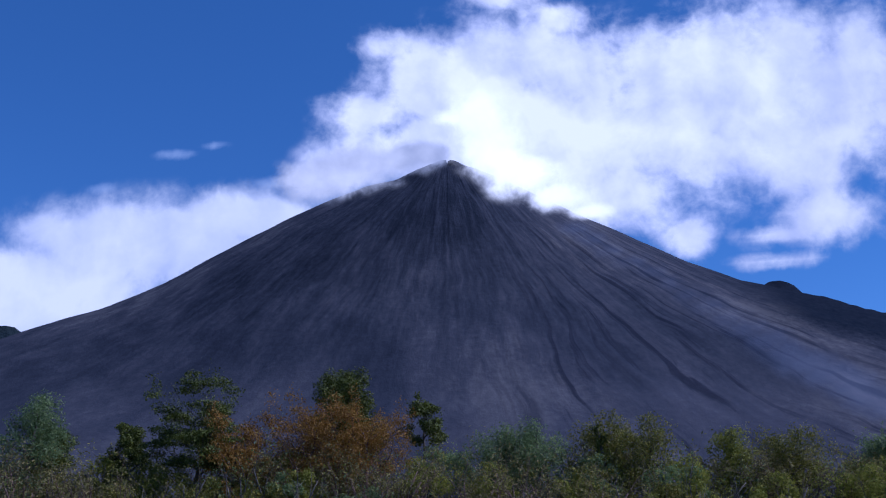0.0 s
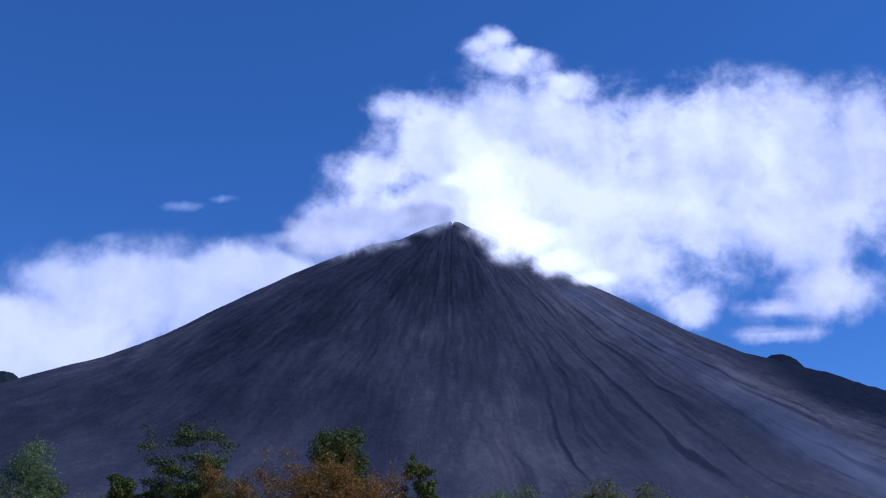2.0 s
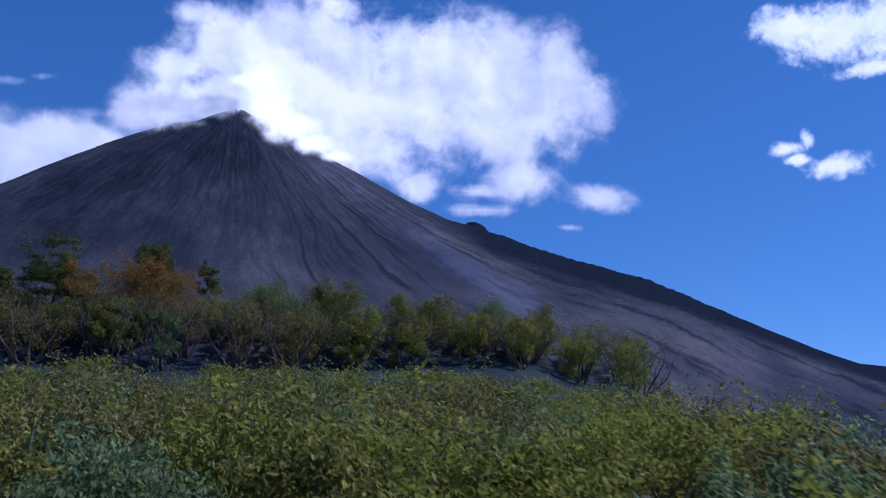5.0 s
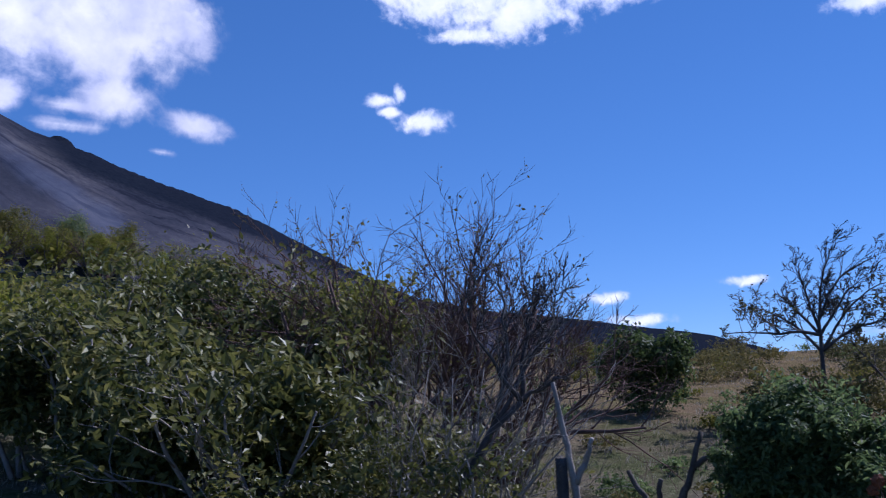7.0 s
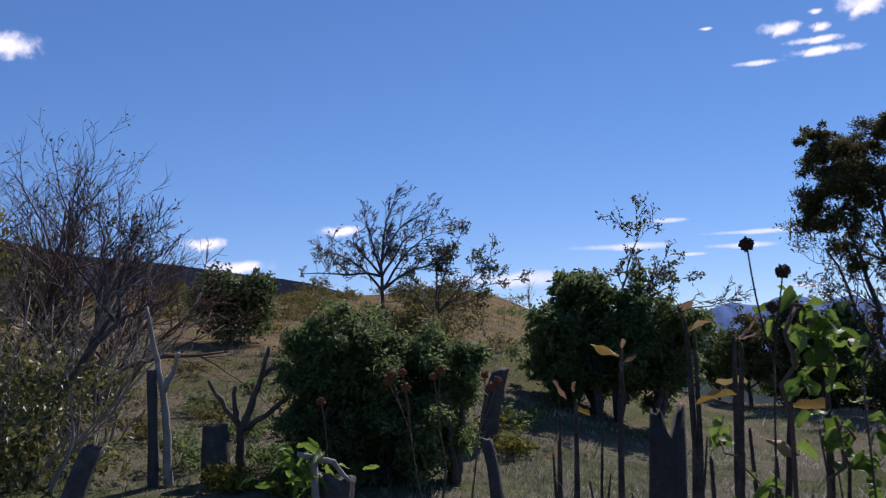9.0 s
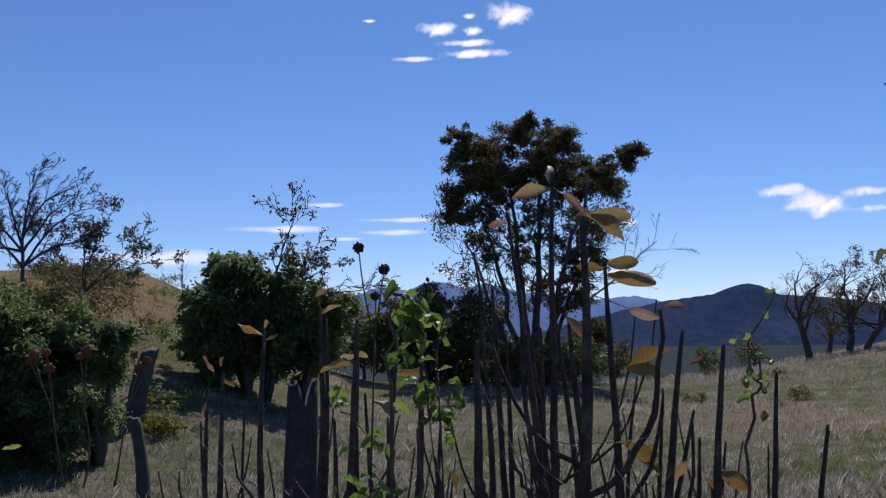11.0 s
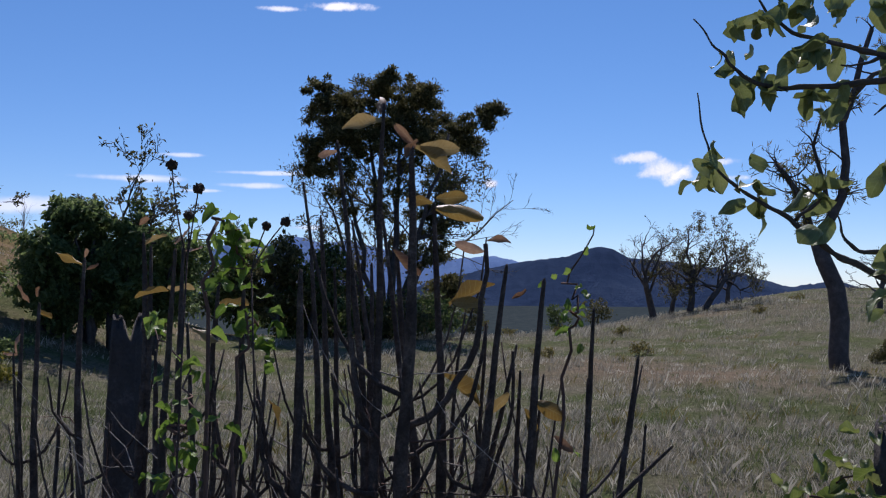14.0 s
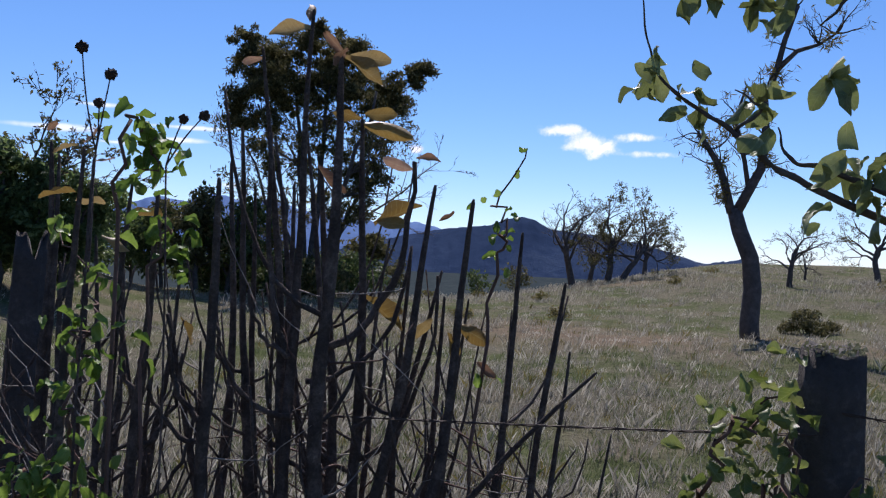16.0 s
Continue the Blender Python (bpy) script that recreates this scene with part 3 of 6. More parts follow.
cloud("steam_plume", "bright steam pouring over the crater rim", [(10.3, 72.1, 5.0, 4.2), (13.9, 68.0, 4.9, 3.2), (8.4, 76.0, 4.6, 4.6), (18.3, 65.0, 4.2, 2.0), (21.9, 62.9, 3.0, 1.2), (5.0, 75.5, 2.9, 1.4)], cloud_surface("steam_bright", 0.13, 1.15, (0.95, 0.92, 0.93), (1.15, 1.1, 1.06)), upright(180), 0.5)
cloud("steam_plume", "grey steam clinging to the crater's shaded shoulder", [(-13.8, 68.6, 4.8, 2.7), (-9.9, 69.8, 5.0, 2.9), (-6.3, 70.8, 5.0, 2.7), (-2.3, 71.8, 4.4, 2.2), (1.3, 72.5, 2.7, 1.6)], STEAM_DIM, upright(185), 0.5)
def flank(a, b, n, half, y_half):
    return [(a[0] + (b[0] - a[0]) * k / (n - 1), a[1] + (b[1] - a[1]) * k / (n - 1), half * (0.8 + 0.5 * k / n), y_half * (0.7 + 0.7 * k / n)) for k in range(n)]
cloud("smoke_haze", "thin bluish smoke streaming down the volcano's flank", flank((18.0, 56.2), (56, 31.5), 20, 3.4, 1.6), VEIL, upright(165), 0.6, gain=1.35)
cloud("smoke_haze", "faint smoke drifting low over the volcano's slope", flank((14, 47), (52, 27), 12, 7.0, 4.2), VEIL_THIN, upright(170), 0.8, gain=1.0)
cloud("cloud", "bright white cloud high in the sky", [(39.26, 23.66, 5.59, 1.64), (35.81, 23.57, 2.96, 1.64), (40.9, 22.61, 3.62, 1.48), (45.96, 23.92, 3.94, 1.31), (33.4, 24.29, 1.97, 1.15), (38.47, 21.38, 2.63, 0.46)], FLUFF, vault(900), 0.12)
clouds("cloud", "small white cloud in the open sky", [(32.71, 17.82, 1.15, 0.39), (33.74, 18.11, 0.39, 0.59), (35.4, 16.59, 1.64, 0.66), (33.21, 17.15, 0.66, 0.33)], FLUFF, vault(900), 0.06)
clouds("cloud", "low white cloud behind the hill", [(45.73, 6.27, 1.31, 0.39), (47.45, 4.94, 1.97, 0.39), (53.41, 6.98, 1.31, 0.33)], FLUFF, vault(900), 0.06)
clouds("cloud", "small white cloud among others in the blue", [(63.7, 21.4, 3.8, 0.95), (61.2, 21.3, 2.2, 0.7), (66.6, 21.3, 2.0, 0.6), (79.01, 16.99, 1.15, 0.39), (81.08, 16.86, 0.59, 0.26), (81.29, 15.56, 1.97, 0.23), (80.74, 16.17, 1.64, 0.2), (77.85, 15.31, 1.31, 0.16), (83.3, 17.71, 1.31, 0.66), (74.98, 17.45, 0.4, 0.1), (80.93, 17.68, 0.39, 0.16)], FLUFF, vault(900), 0.05)
clouds("cloud", "thin streak of cloud above the horizon", [(69.39, 5.61, 3.12, 0.2), (75.93, 5.39, 1.97, 0.16), (73.0, 5.03, 1.31, 0.1), (79.36, 3.04, 0.99, 0.16), (71.99, 7.0, 1.31, 0.13), (76.58, 6.11, 2.63, 0.13), (62.84, 3.95, 4.27, 0.46)], STREAK, vault(900), 0.05)
clouds("cloud", "small bright cloud above the valley", [(98.33, 7.07, 1.25, 0.36), (100.03, 6.22, 1.64, 0.66), (102.85, 6.77, 1.48, 0.33), (103.43, 5.85, 1.48, 0.26), (89.99, 5.7, 0.46, 0.26)], FLUFF, vault(900), 0.05)


# ---- plants: how they are grown ----
def unit(v):
    return v / (np.linalg.norm(v) + 1e-9)


def tubes(branches, sides=5):
    """Tapered round limbs. branches: (points, radii)."""
    vs, fs, n0 = [], [], 0
    ring = np.linspace(0, 2 * np.pi, sides, endpoint=False)
    for pts, rad in branches:
        pts = np.asarray(pts)
        t = np.gradient(pts, axis=0)
        t /= np.linalg.norm(t, axis=1)[:, None] + 1e-9
        ref = np.array([0.3, 0.1, 1.0]) if abs(t[0, 2]) < 0.8 else np.array([1.0, 0.2, 0.1])
        a = np.cross(t, ref)
        a /= np.linalg.norm(a, axis=1)[:, None] + 1e-9
        b = np.cross(t, a)
        r = np.asarray(rad)[:, None, None]
        v = pts[:, None, :] + r * (np.cos(ring)[None, :, None] * a[:, None, :] + np.sin(ring)[None, :, None] * b[:, None, :])
        vs.append(v.reshape(-1, 3))
        for k in range(len(pts) - 1):
            o = n0 + k * sides
            for s in range(sides):
                fs.append((o + s, o + (s + 1) % sides, o + sides + (s + 1) % sides, o + sides + s))
        fs.append(tuple(n0 + (len(pts) - 1) * sides + s for s in range(sides)))
        fs.append(tuple(n0 + s for s in reversed(range(sides))))
        n0 += len(pts) * sides
    return np.concatenate(vs), fs


def limb(rng, start, heading, length, radius, steps=6, wobble=0.18, rise=0.0, wind=(0, 0, 0), tip=0.25):
    p, h, pts, rad = np.array(start, float), unit(np.array(heading, float)), [], []
    for k in range(steps + 1):
        pts.append(p.copy())
        rad.append(radius * (1 - (1 - tip) * k / steps))
        h = unit(h + rng.normal(0, wobble, 3) + np.array([0, 0, rise]) + np.array(wind))
        p = p + h * length / steps
    return np.array(pts), np.array(rad)


def spread_from(rng, heading, angle):
    side = unit(np.cross(heading, rng.normal(0, 1, 3)))
    return unit(heading * math.cos(angle) + side * math.sin(angle))


def grow(rng, start, heading, length, radius, levels, kids=(4, 5, 4), angle=(0.8, 0.7, 0.6), shrink=0.62, wobble=0.15, rise=0.08, wind=(0, 0, 0), first=0.35, thin=0.5, least=0.002):
    """A limb with all that branches from it; returns lists by level and the tips."""
    out, tips = [[] for _ in range(levels + 1)], []
    def go(s, h, ln, r, lev):
        steps = 6 if lev == 0 else 5 if lev == 1 else 4
        pts, rad = limb(rng, s, h, ln, r, steps, wobble, rise, wind)
        out[lev].append((pts, rad))
        if lev == levels:
            tips.extend(pts[1:])
            return
        n = kids[min(lev, len(kids) - 1)]
        for k in range(n):
            f = first + (1 - first) * (k + rng.random()) / n
            x = f * steps
            i = min(int(x), steps - 1)
            at = pts[i] + (pts[i + 1] - pts[i]) * (x - i)
            hd = unit(pts[i + 1] - pts[i])
            go(at, spread_from(rng, hd, angle[min(lev, len(angle) - 1)] * rng.uniform(0.7, 1.25)), ln * shrink * rng.uniform(0.7, 1.2) * (1.15 - 0.45 * f), max(rad[i] * thin * rng.uniform(0.8, 1.1), least), lev + 1)
    go(np.array(start, float), np.array(heading, float), length, radius, 0)
    return out, np.array(tips)


def leaves(rng, points, size, spread=0.0, wide=0.45, fold=0.25, droop=0.0, vary=0.35, out=None):
    """Small folded leaves, one at each point; out: the way that each one's face turns."""
    n = len(points)
    p = np.asarray(points) + rng.normal(0, 1, (n, 3)) * spread
    if out is None:
        nn = rng.normal(0, 1, (n, 3))
    else:
        nn = np.asarray(out) * 1.1 + rng.normal(0, 0.55, (n, 3)) + np.array([0, 0, 0.3])
    nn /= np.linalg.norm(nn, axis=1)[:, None] + 1e-9
    u = np.cross(nn, rng.normal(0, 1, (n, 3))) + np.array([0, 0, -droop])
    u /= np.linalg.norm(u, axis=1)[:, None] + 1e-9
    w = np.cross(nn, u)
    w /= np.linalg.norm(w, axis=1)[:, None] + 1e-9
    s = (size * (1 + vary * rng.uniform(-1, 1, n)))[:, None]
    mid = p + u * s * 0.45
    v = np.stack([p, mid + w * s * wide * 0.5 + nn * s * fold * 0.3, p + u * s, mid - w * s * wide * 0.5 + nn * s * fold * 0.3], 1).reshape(-1, 3)
    o = np.arange(n)[:, None] * 4
    f = np.concatenate([o + np.array([[0, 1, 2]]), o + np.array([[0, 2, 3]])])
    return v, f


def puff(rng, centre, radii, n, hollow=0.55):
    """Points in an uneven ball of foliage, thick near its outside, with the way out at each."""
    d = rng.normal(0, 1, (n, 3))
    d /= np.linalg.norm(d, axis=1)[:, None]
    r = hollow + (1 - hollow) * rng.random(n) ** 0.5
    c = np.asarray(centre)
    lump = 1 + 0.22 * np.sin(d[:, 0] * 5 + c[0] * 3) * np.sin(d[:, 1] * 4 + c[1] * 3) + 0.16 * np.sin(d[:, 2] * 7 + d[:, 0] * 4 + c[0] * 2)
    return c + d * (r * lump)[:, None] * np.asarray(radii), d


def puffs_of(rng, balls, n):
    """Leaf places over many puffs, shared out by their size. balls: (centre, radii)."""
    area = np.array([r[0] * r[2] for _, r in balls])
    share = np.maximum(8, n * area / area.sum()).astype(int)
    both = [puff(rng, c, r, k) for (c, r), k in zip(balls, share)]
    return np.concatenate([b[0] for b in both]), np.concatenate([b[1] for b in both])


def set_tree(name, label, category, group, base, trunk, limbs, twigs, crown, bark, leaf, sides=6):
    """One tree: trunk, each main limb, the crown of leaves."""
    root = thing(name, base, label, category, group)
    if trunk:
        v, f = tubes(trunk, sides + 2)
        part("trunk", mesh_of("trunk", v, f), bark, root)
    for one in limbs:
        v, f = tubes(one, sides)
        part("limb", mesh_of("limb", v, f), bark, root)
    if twigs:
        v, f = tubes(twigs, 4 if len(twigs) < 1500 else 3)
        tagged(part("twig_work", mesh_of("twig_work", v, f), bark, root), kind="stuff")
    if crown is not None:
        v, f = crown
        tagged(part("crown", mesh_of("crown", v, f, False), leaf, root), kind="stuff")
    return root


def bush(name, label, category, group, az, d, tall, wide, seed, leaf, n=4000, size=0.10, bark=BARK, stems=7, lift=0.35, puffs=14, xyz=None, droop=0.3, fat=1.0, loose=0.25, fine=True):
    """A leafy shrub: several stems from the ground, with clumps of leaves at many heights."""
    rng = np.random.default_rng(seed)
    base = xyz or spot(az, d)
    limbs, twigs, pts = [], [], []
    for k in range(stems):
        a = rng.uniform(0, 2 * np.pi)
        h = unit(np.array([math.cos(a) * 0.55, math.sin(a) * 0.55, 1.0]))
        out, tips = grow(rng, (0.12 * wide * math.cos(a), 0.12 * wide * math.sin(a), -0.1), h, tall * rng.uniform(0.7, 0.92), 0.016 * tall * rng.uniform(0.7, 1.3), 2, (4, 4), (0.6, 0.7), 0.55, 0.16, 0.05)
        limbs.append(out[0])
        twigs += out[1] + (out[2] if fine else [])
        pts.append(tips[tips[:, 2] > lift * tall * 0.6])
    tips = np.concatenate(pts)
    few = int(n * loose)
    where = tips[rng.integers(0, len(tips), few)] + rng.normal(0, 0.05 * tall, (few, 3))
    balls = []
    for k in range(puffs):
        a, q = k * 2.4 + rng.uniform(-0.5, 0.5), ((k + 0.5) / puffs) ** 0.5
        low = lift * (0.4 + 0.6 * rng.random())
        up = low + (0.86 - low) * rng.random() ** 0.7 * (1.0 - 0.45 * q * q)
        s = rng.uniform(0.14, 0.25) * fat
        balls.append(((math.cos(a) * q * wide * 0.4, math.sin(a) * q * wide * 0.4, tall * up), (wide * s, wide * s, min(wide, tall) * s * 0.85)))
    p, o = puffs_of(rng, balls, n - few)
    allp = np.concatenate([where, p])
    out = np.concatenate([unit(np.array([0.1, 0, 1])) + rng.normal(0, 0.8, (few, 3)), o])
    return set_tree(name, label, category, group, base, None, limbs, twigs, leaves(rng, allp, size, 0, 0.5, 0.3, droop, out=out), bark, leaf)


def leafy_tree(name, label, category, group, base, tall, wide, seed, leaf, n=5000, size=0.12, bark=BARK, clear=0.35, puffs=10, flat=0.5, trunk_r=0.03, lean=(0, 0), levels=2, droop=0.2, branch_angle=0.9, clump=0.2, loose=0.12, taper=0.35):
    """A tree with one trunk, limbs and a crown of leaf clumps round the limb ends."""
    rng = np.random.default_rng(seed)
    t = limb(rng, (0, 0, -0.15), (lean[0], lean[1], 1.0), tall * 0.88, trunk_r * tall, 8, 0.07, 0.03)
    limbs, twigs, tips, balls = [], [], [], []
    for k in range(puffs):
        f = clear + (1 - clear) * (k + 0.5) / puffs
        i = min(int(f * 8), 7)
        a = k * 2.4 + rng.uniform(-0.4, 0.4)
        ln = wide * 0.5 * rng.uniform(0.65, 1.0) * (1 - taper * (f - clear) / (1 - clear))
        out, tp = grow(rng, t[0][i] + (t[0][i + 1] - t[0][i]) * (f * 8 - i), (math.cos(a) * branch_angle, math.sin(a) * branch_angle, 0.5), ln, t[1][i] * 0.5, levels, (4, 3), (0.7, 0.7), 0.55, 0.16, 0.06)
        limbs.append(out[0])
        twigs += out[1] + (sum(out[2:], []) if n < 4000 or leaf is LEAF_RUST else [])
        tips.append(tp)
        s = clump * wide * rng.uniform(0.75, 1.2)
        for q in (0.55, 0.95):
            c = out[0][0][0][int(q * (len(out[0][0][0]) - 1))]
            balls.append((c + rng.normal(0, 0.05 * wide, 3), (s * 0.8, s * 0.8, s * flat)))
        for side in out[1][:2]:
            balls.append((side[0][-1], (s * 0.55, s * 0.55, s * flat * 0.7)))
    balls.append((t[0][-1], (clump * wide * 0.8, clump * wide * 0.8, clump * wide * flat)))
    tips = np.concatenate(tips)
    few = int(n * loose)
    p, o = puffs_of(rng, balls, n - few)
    pts = np.concatenate([tips[rng.integers(0, len(tips), few)] + rng.normal(0, 0.02 * wide, (few, 3)), p])
    out = np.concatenate([rng.normal(0, 1, (few, 3)), o])
    return set_tree(name, label, category, group, base, [t], limbs, twigs, leaves(rng, pts, size, 0, 0.5, 0.3, droop, out=out), bark, leaf)


def turned(az, side, up):
    """A heading that leans to the right (side) as seen along az."""
    return math.cos(radians(az)) * side, -math.sin(radians(az)) * side, up


def clump_tree(name, label, category, group, az, d, stems, clumps, seed, leaf, bark, dense=2600, size=0.09, depth=0.45):
    """A low-branched tree whose crown is many uneven clumps of leaves.
    stems: foot offset to the right; clumps: offset to the right, height over the foot, size."""
    rng = np.random.default_rng(seed)
    right_, away_ = np.array(turned(az, 1.0, 0.0)), np.array([*way(az, 1.0), 0.0])
    limbs, twigs, p, o = [], [], [], []
    for cx, cz, s in clumps:
        middle = right_ * cx + away_ * rng.normal(0, depth) + np.array([0, 0, cz])
        foot = right_ * min(stems, key=lambda q: abs(q - cx)) + np.array([0, 0, -0.1])
        knee = foot * 0.45 + middle * 0.55 + np.array([0, 0, 0.12 * cz])
        q = np.linspace(0, 1, 8)[:, None]
        line = foot * (1 - q) ** 2 + 2 * knee * q * (1 - q) + middle * q * q
        line[1:-1] += rng.normal(0, 0.025, (6, 3))
        limbs.append([(line, np.linspace(0.05, 0.012, 8))])
        for k in range(6):
            out, tp = grow(rng, line[4 + k % 4], unit(rng.normal(0, 1, 3) + np.array([0, 0, 0.4])), s * rng.uniform(0.7, 1.6), 0.01, 1, (4,), (0.7,), 0.5, 0.2, 0.05, least=0.004)
            twigs += sum(out, [])
            p.append(np.repeat(tp, 12, 0) + rng.normal(0, 0.05, (12 * len(tp), 3)))
            o.append(rng.normal(0, 1, (12 * len(tp), 3)))
        for k in range(11):
            g = s * rng.uniform(0.12, 0.28)
            e = rng.normal(0, 1, (int(dense * g), 3)) * np.array([1, 1, 0.65])
            p.append(middle + rng.normal(0, 0.5 * s, 3) * np.array([1, 1, 0.75]) + e * g)
            o.append(e * 0.7 + np.array([0, 0, 0.6]))
    crown = leaves(rng, np.concatenate(p), size, 0.02, 0.45, 0.3, 0.1, out=np.concatenate(o))
    return set_tree(name, label, category, group, spot(az, d), None, limbs, twigs, crown, bark, leaf)


def bare_tree(name, label, category, group, base, tall, seed, bark, heads, reach=0.75, levels=3, r=0.02, wobble=0.12, rise=0.1, leaf=None, n=0, size=0.08, wind=(0, 0, 0), kids=(5, 5, 4), thin=0.5, angle=(0.55, 0.55, 0.5), least=0.002, cling=0.012):
    """A leafless tree: limbs from the ground or trunk, forking to fine twigs."""
    rng = np.random.default_rng(seed)
    limbs, twigs, tips = [], [], []
    for hx, hy, hz, ln in heads:
        out, tp = grow(rng, (hx * 0.08, hy * 0.08, -0.1), (hx, hy, hz), tall * ln, r * tall * (0.6 + 0.4 * ln), levels, kids, angle, 0.56, wobble, rise, wind, 0.25, thin, least)
        limbs.append(out[0])
        for lv in out[1:]:
            twigs += lv
        tips.append(tp)
    tips = np.concatenate(tips)
    crown = leaves(rng, tips[rng.integers(0, len(tips), n)], size, cling * tall, 0.5) if n else None
    return set_tree(name, label, category, group, base, None, limbs, twigs, crown, bark, leaf)


def land_z(x, y):
    return max(float(ground(x, y)), float(peak_height(np.float64(x - AXIS[0]), np.float64(y - AXIS[1]))) if y > 110 else -99)


def stand(x, y):
    return x, y, land_z(x, y) - 0.05


EYE_HIGH = (3.3, 63.0, 24.7)


def wood(x, y, top):
    """Where a tree of the far wood stands, how high it is, and how much wider it grows there."""
    back = 153 + 9 * ease(y, 116, 154)
    k = (back - EYE_HIGH[1]) / (y - EYE_HIGH[1])
    b = stand(EYE_HIGH[0] + (x - EYE_HIGH[0]) * k, back)
    return b, EYE_HIGH[2] + (top - EYE_HIGH[2]) * k + 0.4 - b[2], k


# ---- the wood at the volcano's foot ----
WOOD = "trees at the volcano's foot"
b, high, k_ = wood(-5.2, 150, 38.5)
leafy_tree("pine_tree", "tall dark green pine with a dense rounded crown", "tree", WOOD, b, high, 6.8 * k_, 11, LEAF_PINE, 20000, 0.24, clear=0.35, puffs=13, flat=0.8, clump=0.19, trunk_r=0.022)
b, high, k_ = wood(0.9, 154, 36.6)
leafy_tree("pine_tree", "slim tree with an open crown on bare forked limbs", "tree", WOOD, b, high, 5.8 * k_, 12, LEAF_PINE, 5000, 0.24, clear=0.5, puffs=8, flat=0.5, clump=0.14, trunk_r=0.02)
b, high, k_ = wood(-16.6, 139, 34.2)
leafy_tree("pine_tree", "broad layered pine above the scrub", "tree", WOOD, b, high, 10.0 * k_, 13, LEAF_PINE, 20000, 0.24, clear=0.3, puffs=13, flat=0.22, clump=0.17, lean=(0.05, 0), trunk_r=0.022, taper=0.0)
b, high, k_ = wood(-22.8, 146, 34.4)
leafy_tree("pine_tree", "small dark pine among the bushes", "tree", WOOD, b, high, 4.4 * k_, 14, LEAF_PINE, 9000, 0.25, clear=0.25, puffs=10, flat=0.7, clump=0.2)
b, high, k_ = wood(-28.0, 142, 33.5)
leafy_tree("pine_tree", "low dark pine among the bushes", "tree", WOOD, b, high, 6.0 * k_, 15, LEAF_PINE, 9000, 0.25, clear=0.25, puffs=10, flat=0.45, clump=0.2)
b, high, k_ = wood(-25.4, 130, 34.6)
leafy_tree("leafy_tree", "green leafy tree above the scrub", "tree", WOOD, b, high, 7.0 * k_, 16, LEAF_DARK, 12000, 0.26, clear=0.2, puffs=12, flat=0.8, clump=0.2)
for k, (x, top, wide) in enumerate(((-11.6, 31.6, 5.6), (-7.0, 32.8, 7.5), (-2.4, 32.5, 7.0), (-5.0, 31.4, 6.5))):
    b, high, k_ = wood(x, 134 + k, top)
    leafy_tree("rusty_tree", "wide tree with rust-orange leaves on bare grey-purple twigs", "tree", WOOD, b, high, (wide + 1.4) * k_, 20 + k, LEAF_RUST, 11000, 0.2, TWIG_RED, clear=0.25, puffs=16, flat=0.42, clump=0.15, droop=-0.2, taper=0.1, loose=0.3)
for k, (x, y, top, wide, leafs) in enumerate(((6.6, 137, 31.2, 6.6, LEAF_DARK), (10.6, 138, 31.6, 7.0, LEAF_DARK), (14.0, 138, 31.6, 7.0, LEAF_BUSH), (17.6, 137, 30.9, 6.4, LEAF_BUSH), (24.0, 137, 30.7, 4.6, LEAF_LIGHT), (28.5, 137, 30.4, 6.4, LEAF_BUSH), (35.5, 136, 29.9, 6.0, LEAF_DARK), (41.0, 136, 29.6, 6.0, LEAF_BUSH))):
    b, high, k_ = wood(x, y, top)
    leafy_tree("leafy_tree", {LEAF_DARK: "round dark green tree among shrubs", LEAF_BROWN: "round tree with brownish thinning leaves", LEAF_BUSH: "round olive-green tree among shrubs", LEAF_LIGHT: "slim bright green tree"}[leafs], "tree", WOOD, b, high, wide * k_, 30 + k, leafs, 8000, 0.22, clear=0.15, puffs=11, flat=0.8, clump=0.2)
b, high, k_ = wood(14.4, 133, 31.9)
leafy_tree("pine_tree", "thin dark pine tip above the trees", "tree", WOOD, b, high, 1.6 * k_, 36, LEAF_PINE, 1500, 0.24, clear=0.3, puffs=10, flat=0.9, clump=0.2)
rng = np.random.default_rng(5)
KINDS = ((LEAF_BUSH, "olive-green leafy shrub"), (LEAF_LIGHT, "light green leafy shrub"), (LEAF_BROWN, "brownish half-bare shrub"), (LEAF_BROWN, "brownish half-bare shrub"), (LEAF_LIGHT, "light green leafy shrub"), (LEAF_DARK, "dark green leafy shrub"))
for k in range(72):
    x = -47 + 118 * ((k * 0.7549) % 1.0)
    y = 146 + 17 * ((k * 0.5698) % 1.0)
    b = stand(x, y)
    reach_ = math.hypot(x - 3.3, y - 63)
    high = 24.7 + reach_ * (0.080 + 0.014 * rng.random() - 0.024 * ease(x, 8, 38) - 0.03 * ease(x, 46, 72)) - (163 - y) * 0.10 - b[2]
    leafs, label = KINDS[k % 6]
    thin_ = leafs is LEAF_BROWN
    bush("shrub", label + " at the volcano's foot", "shrub", "scrub at the volcano's foot", 0, 0, max(3.0, high), rng.uniform(5.5, 8), 100 + k, leafs, 3000 if thin_ else 5200, 0.25, TWIG_RED if thin_ else BARK, stems=8 if thin_ else 5, xyz=b, lift=0.2, puffs=24, fat=0.62, loose=0.5 if thin_ else 0.06, fine=thin_)

